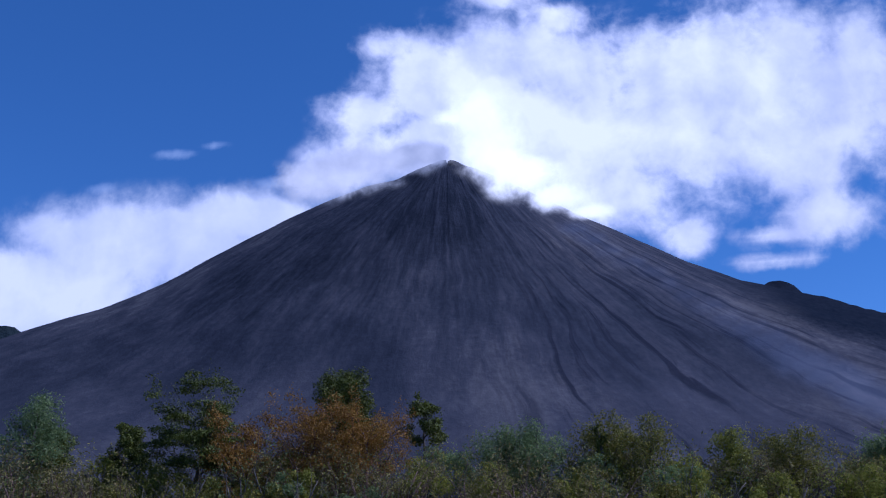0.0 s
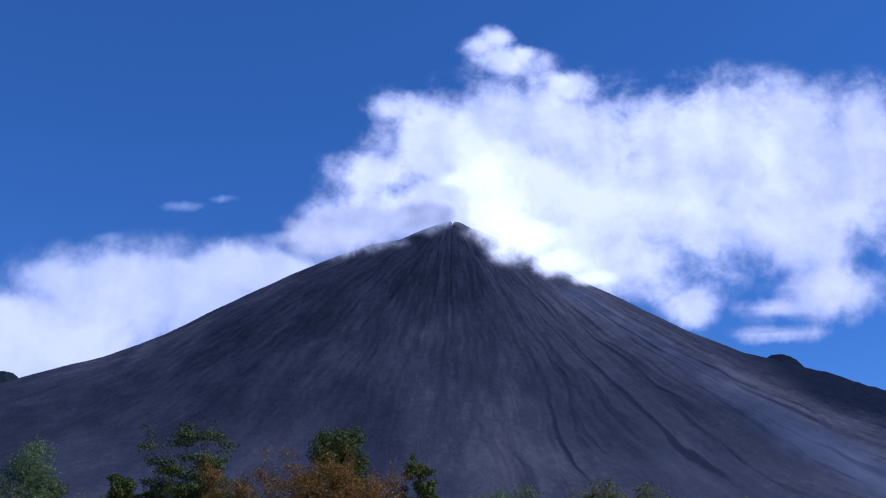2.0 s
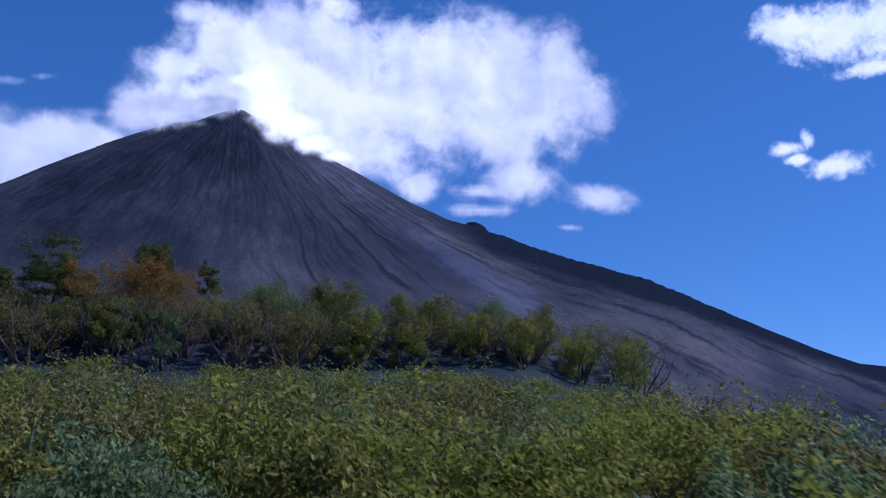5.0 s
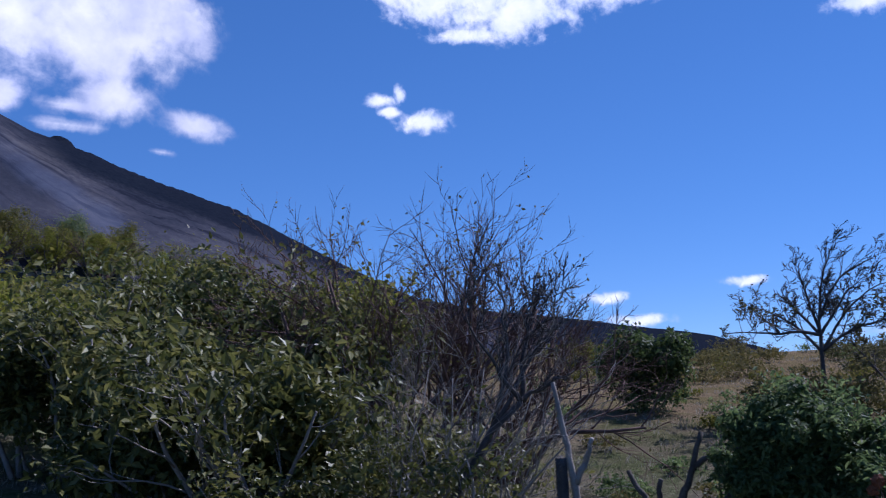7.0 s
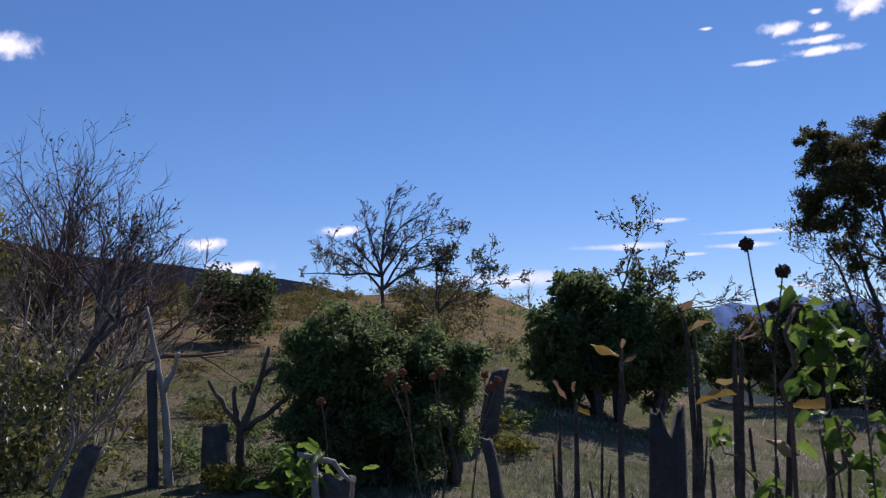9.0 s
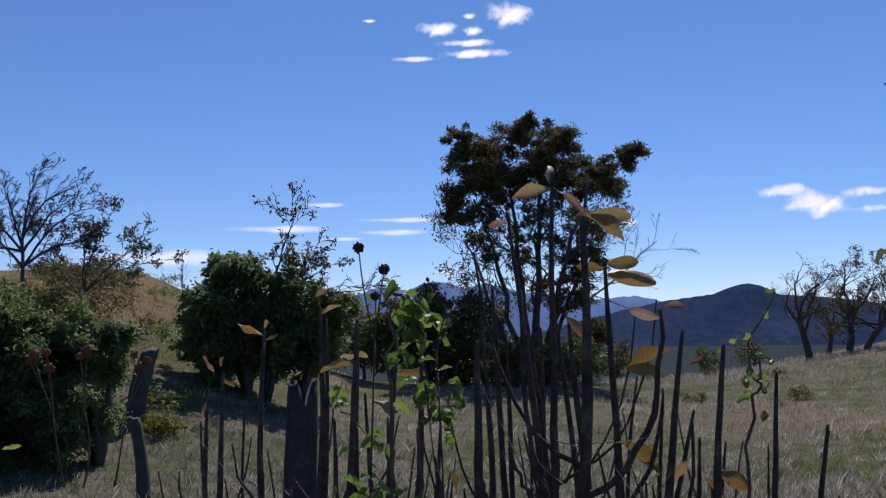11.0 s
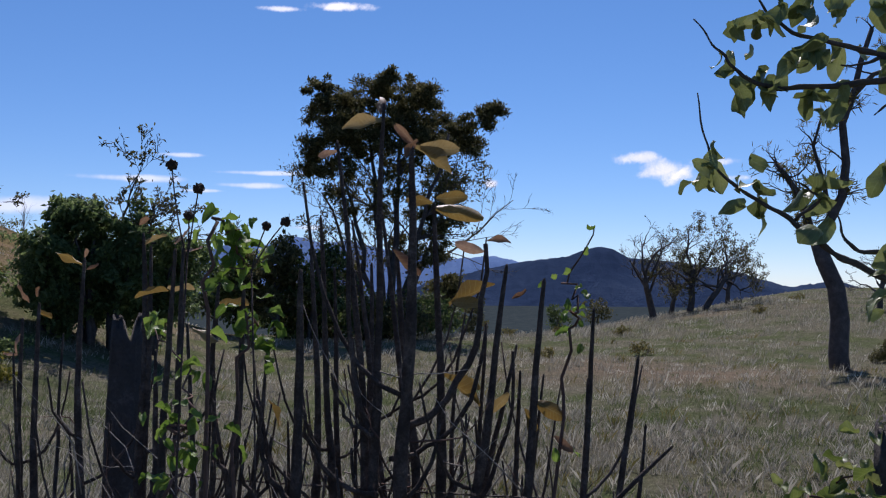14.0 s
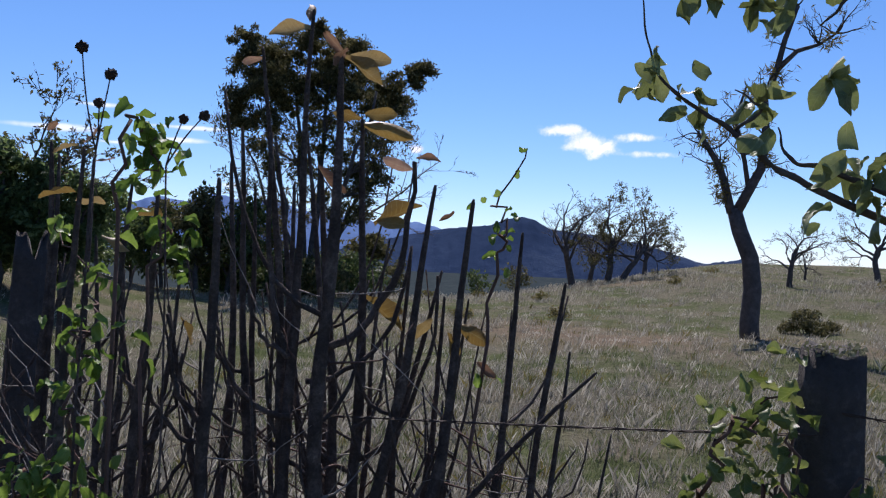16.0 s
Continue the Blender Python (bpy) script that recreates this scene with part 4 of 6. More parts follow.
# ---- scrub between the bushes and the volcano ----
for k in range(104):
    az, d = -14 + 46 * ((k * 0.7549) % 1.0), 40 + 100 * ((k * 0.5698 + 0.1) % 1.0) ** 0.85
    b = stand(*way(az, d))
    high = 2.0 + d * (0.112 + 0.026 * ((k * 0.77) % 1) - 0.02 * ease(az, 8, 22)) - b[2]
    leafs, label = KINDS[(k + k // 6) % 6]
    bush("shrub", label + " on the rise below the volcano", "shrub", "scrub on the rise", 0, 0, max(2.5, high), rng.uniform(7, 10), 800 + k, leafs, 2000, 0.36, BARK, fine=False, stems=4, xyz=b, lift=0.05, puffs=16, loose=0.1)

# ---- bushes before the volcano ----
HEDGE = "bushes along the meadow"
for k, (az, d, tall, wide, n, leafs) in enumerate(((22.3, 16.5, 2.9, 3.1, 9000, LEAF_GLOSSY), (26.6, 15.8, 3.0, 3.4, 12000, LEAF_GLOSSY), (30.6, 15.2, 2.6, 2.8, 11000, LEAF_GLOSSY), (34.2, 13.0, 1.45, 2.0, 6500, LEAF_GLOSSY), (29.3, 12.4, 2.25, 2.6, 8000, LEAF_GLOSSY), (24.6, 13.4, 2.3, 2.5, 8000, LEAF_GLOSSY), (19.0, 15.5, 2.3, 2.4, 7000, LEAF_GLOSSY))):
    bush("broadleaf_bush", "dense olive-green bush with glossy wind-turned leaves", "bush", HEDGE, az, d, tall, wide, 200 + k, leafs, int(n * 1.15), 0.118, BARK_PALE, stems=9, lift=0.24, puffs=22, fat=0.74, loose=0.16)
for k, (az, d, tall, wide, n) in enumerate(((18.0, 18.5, 2.3, 3.0, 6000), (13.0, 19.0, 2.25, 3.4, 7000), (7.5, 20.5, 2.3, 3.6, 7000), (1.5, 21.5, 2.3, 3.6, 6000), (-4.5, 22.5, 2.4, 3.8, 6000), (15.5, 27, 2.7, 4.2, 4200), (10.0, 31, 3.0, 5.0, 4200), (3.0, 34, 3.1, 5.5, 4200), (20.5, 29, 2.7, 4.6, 4200), (-4, 37, 3.3, 6, 4200), (25.5, 25, 2.4, 4, 3600), (12, 45, 3.6, 7, 3200), (4, 52, 4.2, 8, 3200), (18, 48, 3.6, 7, 3200), (23, 42, 3.2, 6, 3200), (-3, 56, 4.6, 8, 3200), (28, 34, 2.6, 5, 3200), (31.5, 27, 2.3, 4, 3200))):
    bush("light_green_bush", "light green feathery bush on thin grey stems", "bush", HEDGE, az, d, tall * (1.0 + 0.16 * math.sin(k * 2.3)) * (0.86 if k < 5 else 1.0), wide, 240 + k, LEAF_LIGHT if k < 5 else (LEAF_BUSH, LEAF_DARK, LEAF_LIGHT)[k % 3], int(n * 1.2) if k < 5 else n, 0.105 if k < 5 else 0.22, BARK_PALE if k < 5 else BARK, stems=7, lift=0.46 if k < 5 else 0.1, puffs=16, droop=0.0, fat=0.8, fine=k < 5)
for k, (az, d, tall, wide, n) in enumerate(((37.5, 11.2, 1.5, 1.9, 1100), (34.0, 10.8, 1.45, 1.8, 2000), (40.0, 12.6, 1.3, 1.8, 450))):
    bush("broadleaf_bush", "yellowing bush with sparse leaves over grey twigs", "bush", HEDGE, az, d, tall, wide, 270 + k, LEAF_GLOSSY, int(n * 1.4), 0.075, BARK_PALE, stems=9, lift=0.15, puffs=14, fat=0.7, loose=0.4)

BARE = "leafless trees"
for k, (az, d, tall, sides) in enumerate(((35.2, 14.6, 3.5, (-0.65, -0.3, 0.0, 0.25, 0.55)), (38.0, 14.9, 3.55, (-0.6, -0.25, 0.05, 0.3, 0.6, 0.85)), (40.6, 15.4, 2.9, (-0.45, -0.1, 0.2, 0.5, 0.9)), (33.0, 15.6, 3.3, (-0.5, -0.15, 0.25)), (39.6, 16.4, 2.7, (-0.4, 0.0, 0.4, 0.8)))):
    heads = [(*turned(az, s, 1.0), 1.0 - 0.16 * abs(s)) for s in sides]
    bare_tree("bare_tree", "leafless tree with many upright reddish-grey twigs", "tree", BARE, spot(az, d), tall * 0.87, 300 + k, TWIG_RED, heads, levels=3, r=0.021, wobble=0.13, rise=0.05, leaf=LEAF_BROWN, n=420 if k < 2 else 160, size=0.055, kids=(8, 5, 4), angle=(0.7, 0.6, 0.55), thin=0.58, least=0.0045)
bare_tree("bare_tree", "low tangle of bare grey branches", "shrub", BARE, spot(37.5, 11.8), 1.7, 311, BARK_PALE, [(*turned(38, s, 1.0), 1.0) for s in (-0.7, -0.2, 0.3, 0.8)], levels=3, r=0.012, wobble=0.16, kids=(5, 4, 3))
for k, (az, d, tall, sides) in enumerate(((35.0, 11.7, 2.1, (0.3, 0.6, 0.85)), (36.8, 11.5, 2.2, (0.25, 0.5, 0.75, 1.0)), (38.4, 12.2, 1.9, (0.45, 0.8, 1.1)))):
    bare_tree("bare_tree", "leafless grey shrub with branches leaning one way", "shrub", BARE, spot(az, d), tall, 312 + k, BARK_PALE, [(*turned(az, s_, 1.0), 1.0) for s_ in sides], levels=3, r=0.009, wobble=0.13, rise=0.05, kids=(5, 4, 3), angle=(0.55, 0.55, 0.5), least=0.003)

# ---- the brown hill ----
HILLSIDE = "trees on the hillside"
leafy_tree("dark_tree", "small round dark green tree casting a deep shadow", "tree", HILLSIDE, spot(47.4, 20.4), 1.3, 2.1, 400, LEAF_HEDGE, 8000, 0.10, BARK_DARK, clear=0.22, puffs=12, flat=0.62, clump=0.2, loose=0.18, branch_angle=1.1)


def fan_tree(name, label, az, d, trunk_h, lean, arms, seed, bark, r, leaf, tufts, n, size, group=HILLSIDE, spray=(9, 0.55, 0.2, 0.42)):
    """A tree of the open hill: one trunk, long bent arms, fine twigs, tufts of leaves on some of them.
    arms: side and height at the bend and at the end; tufts: which arms bear leaves."""
    rng = np.random.default_rng(seed)
    right_ = np.array(turned(az, 1.0, 0.0))
    up = np.array([0, 0, 1.0])
    trunk = [right_ * lean * s * s + up * (trunk_h * s - 0.1) + rng.normal(0, 0.015, 3) for s in np.linspace(0, 1, 7)]
    limbs, twigs, pts = [], [], []
    for k, (s1, z1, s2, z2) in enumerate(arms):
        away = np.array([right_[1], -right_[0], 0]) * rng.normal(0, 0.35)
        a, b_, c = trunk[-1 - k % 2], right_ * s1 + up * z1 + away * 0.5, right_ * s2 + up * z2 + away
        p = np.array([a * (1 - q) ** 2 + 2 * b_ * q * (1 - q) + c * q * q for q in np.linspace(0, 1, 9)])
        p[1:] += np.cumsum(rng.normal(0, 0.018, (8, 3)), 0)
        rad_ = np.linspace(r * 0.6, r * 0.14, 9)
        mine, tips = [(p, rad_)], []
        for q in range(spray[0]):
            i = 2 + int(rng.integers(0, 7))
            h = unit(unit(p[min(i, 7) + 1] - p[min(i, 7)]) + rng.normal(0, spray[1], 3) + up * 0.25)
            out, tp = grow(rng, p[i], h, np.linalg.norm(c - a) * rng.uniform(spray[2], spray[3]), rad_[i] * 0.6, 2, (5, 4), (0.6, 0.6), 0.5, 0.2, 0.04, (0.03, -0.03, 0), least=0.0065)
            mine += out[0]
            twigs += out[1] + out[2]
            tips.append(tp)
        limbs.append(mine[:1])
        twigs += mine[1:]
        if k in tufts:
            t_ = np.concatenate(tips)
            t_ = t_[np.linalg.norm(t_ - a, axis=1) > 0.5 * np.linalg.norm(c - a)]
            pts.append(t_[rng.integers(0, len(t_), n)] + rng.normal(0, 0.02, (n, 3)))
    crown = leaves(rng, np.concatenate(pts), size, 0.01, 0.5) if pts else None
    return set_tree(name, label, "tree", group, spot(az, d), [(np.array(trunk), np.linspace(r, r * 0.65, 7))], limbs, twigs, crown, bark, leaf)


fan_tree("bare_tree", "slanting leafless tree with long forked limbs", 37.6, 11.4, 1.75, 0.85, [(0.95, 2.3, 1.1, 2.85), (1.0, 2.1, 1.25, 2.45), (1.0, 1.8, 1.3, 1.9), (0.8, 2.2, 0.7, 2.75), (0.65, 2.0, 0.35, 2.5)], 310, BARK_DARK, 0.045, LEAF_DRY, (), 0, 0.05, BARE, (8, 0.38, 0.22, 0.42))
fan_tree("windswept_tree", "windswept tree with bare dark limbs and tufts of thin leaves", 56.0, 19.4, 1.5, -0.06, [(-0.25, 2.0, -0.3, 2.5), (0.0, 2.15, 0.3, 2.62), (0.05, 2.3, 0.85, 2.6), (0.4, 2.1, 1.15, 2.25), (-0.45, 1.9, -0.7, 2.2), (-0.55, 1.75, -1.1, 1.9), (-0.5, 1.5, -1.45, 1.45), (0.5, 1.7, 1.3, 1.65), (0.3, 2.0, 0.7, 2.35)], 401, BARK_DARK, 0.05, LEAF_CROWN, (3, 5, 6, 7), 200, 0.06, spray=(18, 0.5, 0.16, 0.34))
bush("hill_shrub", "brown half-bare shrub beneath the windswept tree", "shrub", HILLSIDE, 54.4, 19.0, 0.9, 1.9, 402, LEAF_BROWN, 2200, 0.08, TWIG_RED, stems=9, lift=0.1, loose=0.4)
bush("hill_shrub", "reddish-brown half-bare shrub on the slope", "shrub", HILLSIDE, 58.0, 19.5, 0.95, 2.4, 403, LEAF_BROWN, 2600, 0.08, TWIG_RED, stems=9, lift=0.1, loose=0.4)
fan_tree("windswept_tree", "thin grey-green tree bent by the wind", 58.6, 19.9, 0.7, 0.15, [(0.2, 1.3, 0.6, 1.9), (0.5, 1.1, 1.2, 1.4), (0.0, 1.3, 0.1, 1.7), (-0.4, 1.1, -0.6, 1.4), (0.5, 0.9, 1.4, 1.1)], 404, BARK_DARK, 0.036, LEAF_CROWN, (0, 1, 2, 3, 4), 420, 0.065)
BUSH_FOOT = spot(55.4, 10.9)[2]
clump_tree("dark_bush", "dense dark green bush behind the fence", "bush", HILLSIDE, 55.4, 10.9, (-0.5, -0.2, 0.1, 0.4, 0.8), [((az - 55.4) * 0.19, z - BUSH_FOOT, s_) for az, z, s_ in ((52.3, 1.8, 0.26), (53.4, 1.86, 0.3), (54.6, 1.84, 0.28), (55.7, 1.72, 0.28), (56.9, 1.66, 0.28), (58.0, 1.62, 0.26), (59.3, 1.6, 0.24), (60.4, 1.58, 0.2), (51.7, 1.5, 0.26), (52.9, 1.5, 0.32), (54.3, 1.5, 0.34), (55.8, 1.42, 0.32), (57.3, 1.36, 0.3), (51.7, 1.1, 0.28), (53.0, 1.1, 0.34), (54.6, 1.1, 0.36), (56.2, 1.05, 0.34), (57.6, 1.0, 0.28), (52.3, 0.7, 0.32), (54.0, 0.7, 0.36), (55.8, 0.7, 0.36), (57.2, 0.7, 0.28), (59.4, 1.0, 0.2), (60.2, 0.85, 0.18), (52.8, 0.35, 0.32), (54.8, 0.35, 0.34), (56.6, 0.4, 0.3))], 410, LEAF_DARK, BARK, 5200, 0.06, 0.26)
DARK_TREE_FOOT = spot(68.4, 16.2)[2]
clump_tree("dark_tree", "dark green low-branched tree on the slope", "tree", HILLSIDE, 68.4, 16.2, (-0.75, -0.2, 0.1, 0.7), [((az - 68.4) * 0.283, z - DARK_TREE_FOOT, s_) for az, z, s_ in ((66.9, 2.68, 0.26), (67.8, 2.62, 0.26), (66.2, 2.62, 0.2), (64.5, 1.92, 0.3), (65.5, 2.15, 0.34), (67.0, 2.1, 0.45), (68.4, 2.2, 0.45), (69.6, 2.2, 0.4), (70.8, 2.02, 0.4), (72.2, 2.08, 0.32), (72.9, 1.85, 0.3), (71.3, 1.6, 0.4), (69.6, 1.75, 0.45), (68.0, 1.5, 0.45), (65.9, 1.6, 0.4), (64.6, 1.52, 0.3), (65.5, 1.25, 0.26), (67.0, 1.2, 0.3), (69.2, 1.3, 0.3), (71.2, 1.2, 0.3), (72.4, 1.35, 0.3))], 420, LEAF_DARK, BARK_DARK, 1700)
fan_tree("windswept_tree", "thin bent tree with small wind-blown leaves", 68.6, 16.3, 1.6, 0.15, [(0.2, 2.2, 0.45, 2.95), (0.4, 2.0, 0.85, 2.5), (0.6, 1.7, 1.5, 1.85), (0.0, 1.8, -0.2, 2.1), (0.45, 1.7, 0.9, 2.05)], 425, BARK, 0.04, LEAF_CROWN, (0, 1, 3, 4), 260, 0.07)
bare_tree("dead_sapling", "tiny bare tree on the hill's crest", "tree", HILLSIDE, spot(64.3, 33), 1.15, 426, BARK_PALE, [(0, 0, 1.0, 1.0), (0.1, 0.2, 1.0, 0.8)], levels=2, r=0.02, kids=(5, 4))
for k in range(56):
    az, d = 37 + 27 * ((k * 0.7549) % 1), 12.5 + 25 * ((k * 0.5698) % 1) ** 1.3
    bush("hill_shrub", "small dark tuft of scrub on the dry slope", "shrub", "scrub on the hillside", az, d, 0.22 + 0.016 * d * ((k * 0.77) % 1), 0.4 + 0.02 * d, 430 + k, (LEAF_DARK, LEAF_BUSH, LEAF_BROWN)[k % 3], 260, 0.07, BARK, fine=False, stems=3, lift=0.05, puffs=4)
for k, (az, d, tall, wide) in enumerate(((45.2, 11.8, 0.5, 0.75), (47.6, 10.6, 0.32, 0.6), (49.6, 11.6, 0.42, 0.7), (50.9, 10.4, 0.3, 0.6), (48.4, 13.2, 0.36, 0.7), (52.2, 14.0, 0.4, 0.8), (46.3, 14.6, 0.4, 0.8), (62.6, 12.6, 0.3, 0.7), (63.4, 14.2, 0.36, 0.8))):
    bush("hill_shrub", "low dark green shrub in the dry grass", "shrub", "scrub on the hillside", az, d, tall, wide, 600 + k, (LEAF_DARK, LEAF_BUSH)[k % 2], 900, 0.055, BARK, fine=False, stems=5, lift=0.05, puffs=9, loose=0.2)
for k in range(26):
    az, d = 36 + 28 * ((k * 0.7549) % 1), 25 + 10 * ((k * 0.5698) % 1)
    bush("hill_shrub", "brown scrub along the hill's crest", "shrub", "scrub on the hillside", az, d, 0.45 + 0.3 * ((k * 0.71) % 1), 1.6, 470 + k, (LEAF_BROWN, LEAF_CROWN, LEAF_BROWN, LEAF_BUSH)[k % 4], 900, 0.08, TWIG_RED, fine=False, stems=4, lift=0.05, puffs=6)

# ---- trees over the meadow ----
MEADOW = "trees on the meadow"
bx, by, bz = spot(84.0, 26.0)
rng = np.random.default_rng(77)
root = thing("tall_tree", (bx, by, bz), "tall dark tree with several trunks and clumped brown-green crown", "tree", MEADOW)
right = np.array([math.cos(radians(84)), -math.sin(radians(84)), 0])
tips_all = []
away = np.array([right[1], -right[0], 0])
for k, (foot_, top_, high, r) in enumerate(((-0.25, -1.6, 5.5, 0.10), (-0.1, -0.6, 6.1, 0.12), (0.1, 0.45, 6.1, 0.13), (0.3, 1.7, 5.8, 0.11), (0.45, 2.3, 5.0, 0.08), (-0.4, -1.9, 4.4, 0.08))):
    n_ = 9
    swing = rng.normal(0, 0.5)
    pts = np.array([right * (foot_ + (top_ - foot_) * (s ** 1.5)) + away * swing * s + np.array([0, 0, -0.2 + high * s]) + rng.normal(0, 0.05, 3) for s in np.linspace(0, 0.92, n_)])
    rad_ = r * np.linspace(1, 0.25, n_)
    v, f = tubes([(pts, rad_)], 8)
    stem_ = part("trunk", mesh_of("trunk", v, f), BARK_DARK, root)
    for s in range(10):
        i = 3 + int(rng.integers(0, 5))
        h = unit(right * rng.normal(0.35 * np.sign(top_), 0.8) + np.array([0, 0, 0.55]) + away * rng.normal(0, 0.5))
        out, tp = grow(rng, pts[i], h, rng.uniform(0.9, 1.6), rad_[i] * 0.42, 2, (4, 3), (0.7, 0.6), 0.55, 0.16, 0.06, least=0.006)
        v, f = tubes(sum(out, []), 4)
        part("limb", mesh_of("limb", v, f), BARK_DARK, stem_)
        tips_all.append(tp)
balls = []
for cx, cz, s in ((-1.75, 6.3, 0.42), (-1.45, 5.85, 0.6), (-0.9, 6.25, 0.5), (-0.25, 6.45, 0.5), (-0.5, 5.85, 0.7), (0.35, 6.1, 0.6), (0.95, 6.3, 0.5), (1.35, 5.9, 0.62), (0.45, 5.5, 0.7), (-1.15, 5.3, 0.6), (-0.35, 5.15, 0.6), (1.15, 5.3, 0.6), (1.9, 5.55, 0.5), (2.45, 5.75, 0.42), (2.1, 5.1, 0.45), (-1.75, 5.0, 0.5), (-1.9, 4.75, 0.45), (-1.6, 4.45, 0.45), (-2.0, 4.4, 0.3), (-0.6, 4.0, 0.5), (0.3, 3.95, 0.5), (0.9, 3.5, 0.45), (-0.2, 3.4, 0.4), (-1.0, 3.4, 0.35), (0.4, 4.75, 0.45), (1.3, 4.6, 0.5), (1.75, 4.2, 0.4), (1.35, 3.9, 0.42), (1.7, 3.5, 0.35), (-0.9, 4.5, 0.35), (1.2, 3.2, 0.35), (-1.3, 3.9, 0.3), (2.75, 6.0, 0.25), (0.0, 6.75, 0.3), (-1.6, 6.7, 0.3), (0.85, 6.65, 0.3), (0.6, 6.2, 0.5), (-1.2, 5.9, 0.5), (1.3, 2.9, 0.42), (0.7, 2.7, 0.42), (1.6, 3.1, 0.4), (0.9, 2.2, 0.5), (1.5, 2.3, 0.45), (0.2, 2.5, 0.4)):
    middle = right * cx + np.array([0, 0, cz - 0.08]) + away * rng.normal(0, 0.6)
    for q in range(14 if cz > 4.6 else 9):
        balls.append((middle + rng.normal(0, 0.5 * s, 3) * np.array([1, 1, 0.75]), s * rng.uniform(0.1, 0.24)))
p, o = [], []
for c, g in balls:
    e = rng.normal(0, 1, (int((2300 if c[2] > 4.9 else 1400) * g), 3)) * np.array([1, 1, 0.6])
    p.append(c + e * g)
    o.append(unit(np.array([0, 0, 1.0])) * 0.6 + e * 0.7)
p, o = np.concatenate(p), np.concatenate(o)
tips_all = np.concatenate(tips_all)
p = np.concatenate([p, tips_all[rng.integers(0, len(tips_all), 6000)] + rng.normal(0, 0.05, (6000, 3))])
o = np.concatenate([o, rng.normal(0, 1, (6000, 3))])
v, f = leaves(rng, p, 0.10, 0.03, 0.36, out=o, droop=-0.5)
tagged(part("crown", mesh_of("crown", v, f, False), LEAF_CROWN, root), kind="stuff")
low, tp = grow(rng, (0.5 * right[0], 0.5 * right[1], 1.7), right + np.array([0, 0, 0.46]), 3.7, 0.04, 3, (7, 5, 3), (0.6, 0.6, 0.6), 0.42, 0.13, -0.01, least=0.006)
v, f = tubes(sum(low, []), 4)
part("limb", mesh_of("limb", v, f), BARK, root, "bare drooping side branch")

for k, (az, d, tall, wide, n) in enumerate(((76.0, 24.5, 1.9, 2.2, 3600), (77.9, 24.0, 2.4, 2.3, 4600), (79.6, 24.5, 2.3, 2.2, 4200), (81.2, 27, 2.0, 2.0, 3000), (74.4, 26, 1.7, 2.2, 3000), (87.0, 28, 1.9, 1.9, 3000), (86.5, 36, 1.6, 1.8, 1500), (89.0, 38, 1.5, 1.6, 1200), (94.0, 40, 1.2, 1.4, 700), (96.2, 42, 1.3, 1.6, 600))):
    leafy_tree("dark_tree", "dark tree at the meadow's far edge", "tree", "trees at the meadow's edge", spot(az, d), tall, wide, 500 + k, (LEAF_HEDGE, LEAF_CROWN)[k % 2], n, 0.12, BARK_DARK, clear=0.2, puffs=14, flat=0.4, clump=0.15, taper=0.3)
for k, (az, d, tall, wide) in enumerate(((82.0, 25.0, 1.3, 2.2), (84.2, 24.6, 1.2, 2.2), (86.2, 25.4, 1.4, 2.0), (80.2, 25.6, 1.2, 2.2), (78.4, 25.2, 1.0, 2.0))):
    bush("dark_bush", "dark undergrowth at the foot of the tall tree", "bush", "undergrowth under the tall tree", az, d, tall, wide, 560 + k, (LEAF_HEDGE, LEAF_CROWN)[k % 2], 2600, 0.11, BARK_DARK, stems=7, lift=0.1, puffs=16, loose=0.2)

# the dark crooked tree with tufts of air plants
bx, by, bz = spot(109.05, 16.95)
root = thing("crooked_tree", (bx, by, bz), "dark crooked tree with forked limbs and tufts of air plants", "tree", MEADOW)
right = np.array([math.cos(radians(109)), -math.sin(radians(109)), 0])
rng = np.random.default_rng(9)
def along(pairs, r0, r1, wob=0.03):
    p = np.array([right * s + np.array([0, 0, z]) for s, z in pairs]) + rng.normal(0, wob, (len(pairs), 3)) * np.array([1, 1, 0.4])
    return p, np.linspace(r0, r1, len(pairs))
trunk = along(((0.02, -0.15), (0.0, 0.25), (0.02, 0.8), (-0.06, 1.3), (-0.2, 1.75), (-0.33, 2.1)), 0.165, 0.12, 0.01)
v, f = tubes([trunk], 10)
part("trunk", mesh_of("trunk", v, f), BARK_DARK, root)
limb_a = along(((-0.33, 2.05), (-0.52, 2.45), (-0.6, 2.8), (-0.75, 3.1), (-0.95, 3.35)), 0.085, 0.04)
limb_b = along(((-0.33, 2.05), (-0.1, 2.4), (0.06, 2.75), (0.1, 3.3), (0.05, 3.9), (0.2, 4.4), (0.35, 4.9), (0.5, 5.4)), 0.10, 0.04)
limb_c = along(((0.2, 4.35), (0.55, 4.7), (0.9, 4.8), (1.1, 4.95)), 0.05, 0.015)
limb_d = along(((-0.1, 2.4), (-0.25, 3.0), (-0.35, 3.6), (-0.2, 4.1)), 0.05, 0.02)
tips_all = []
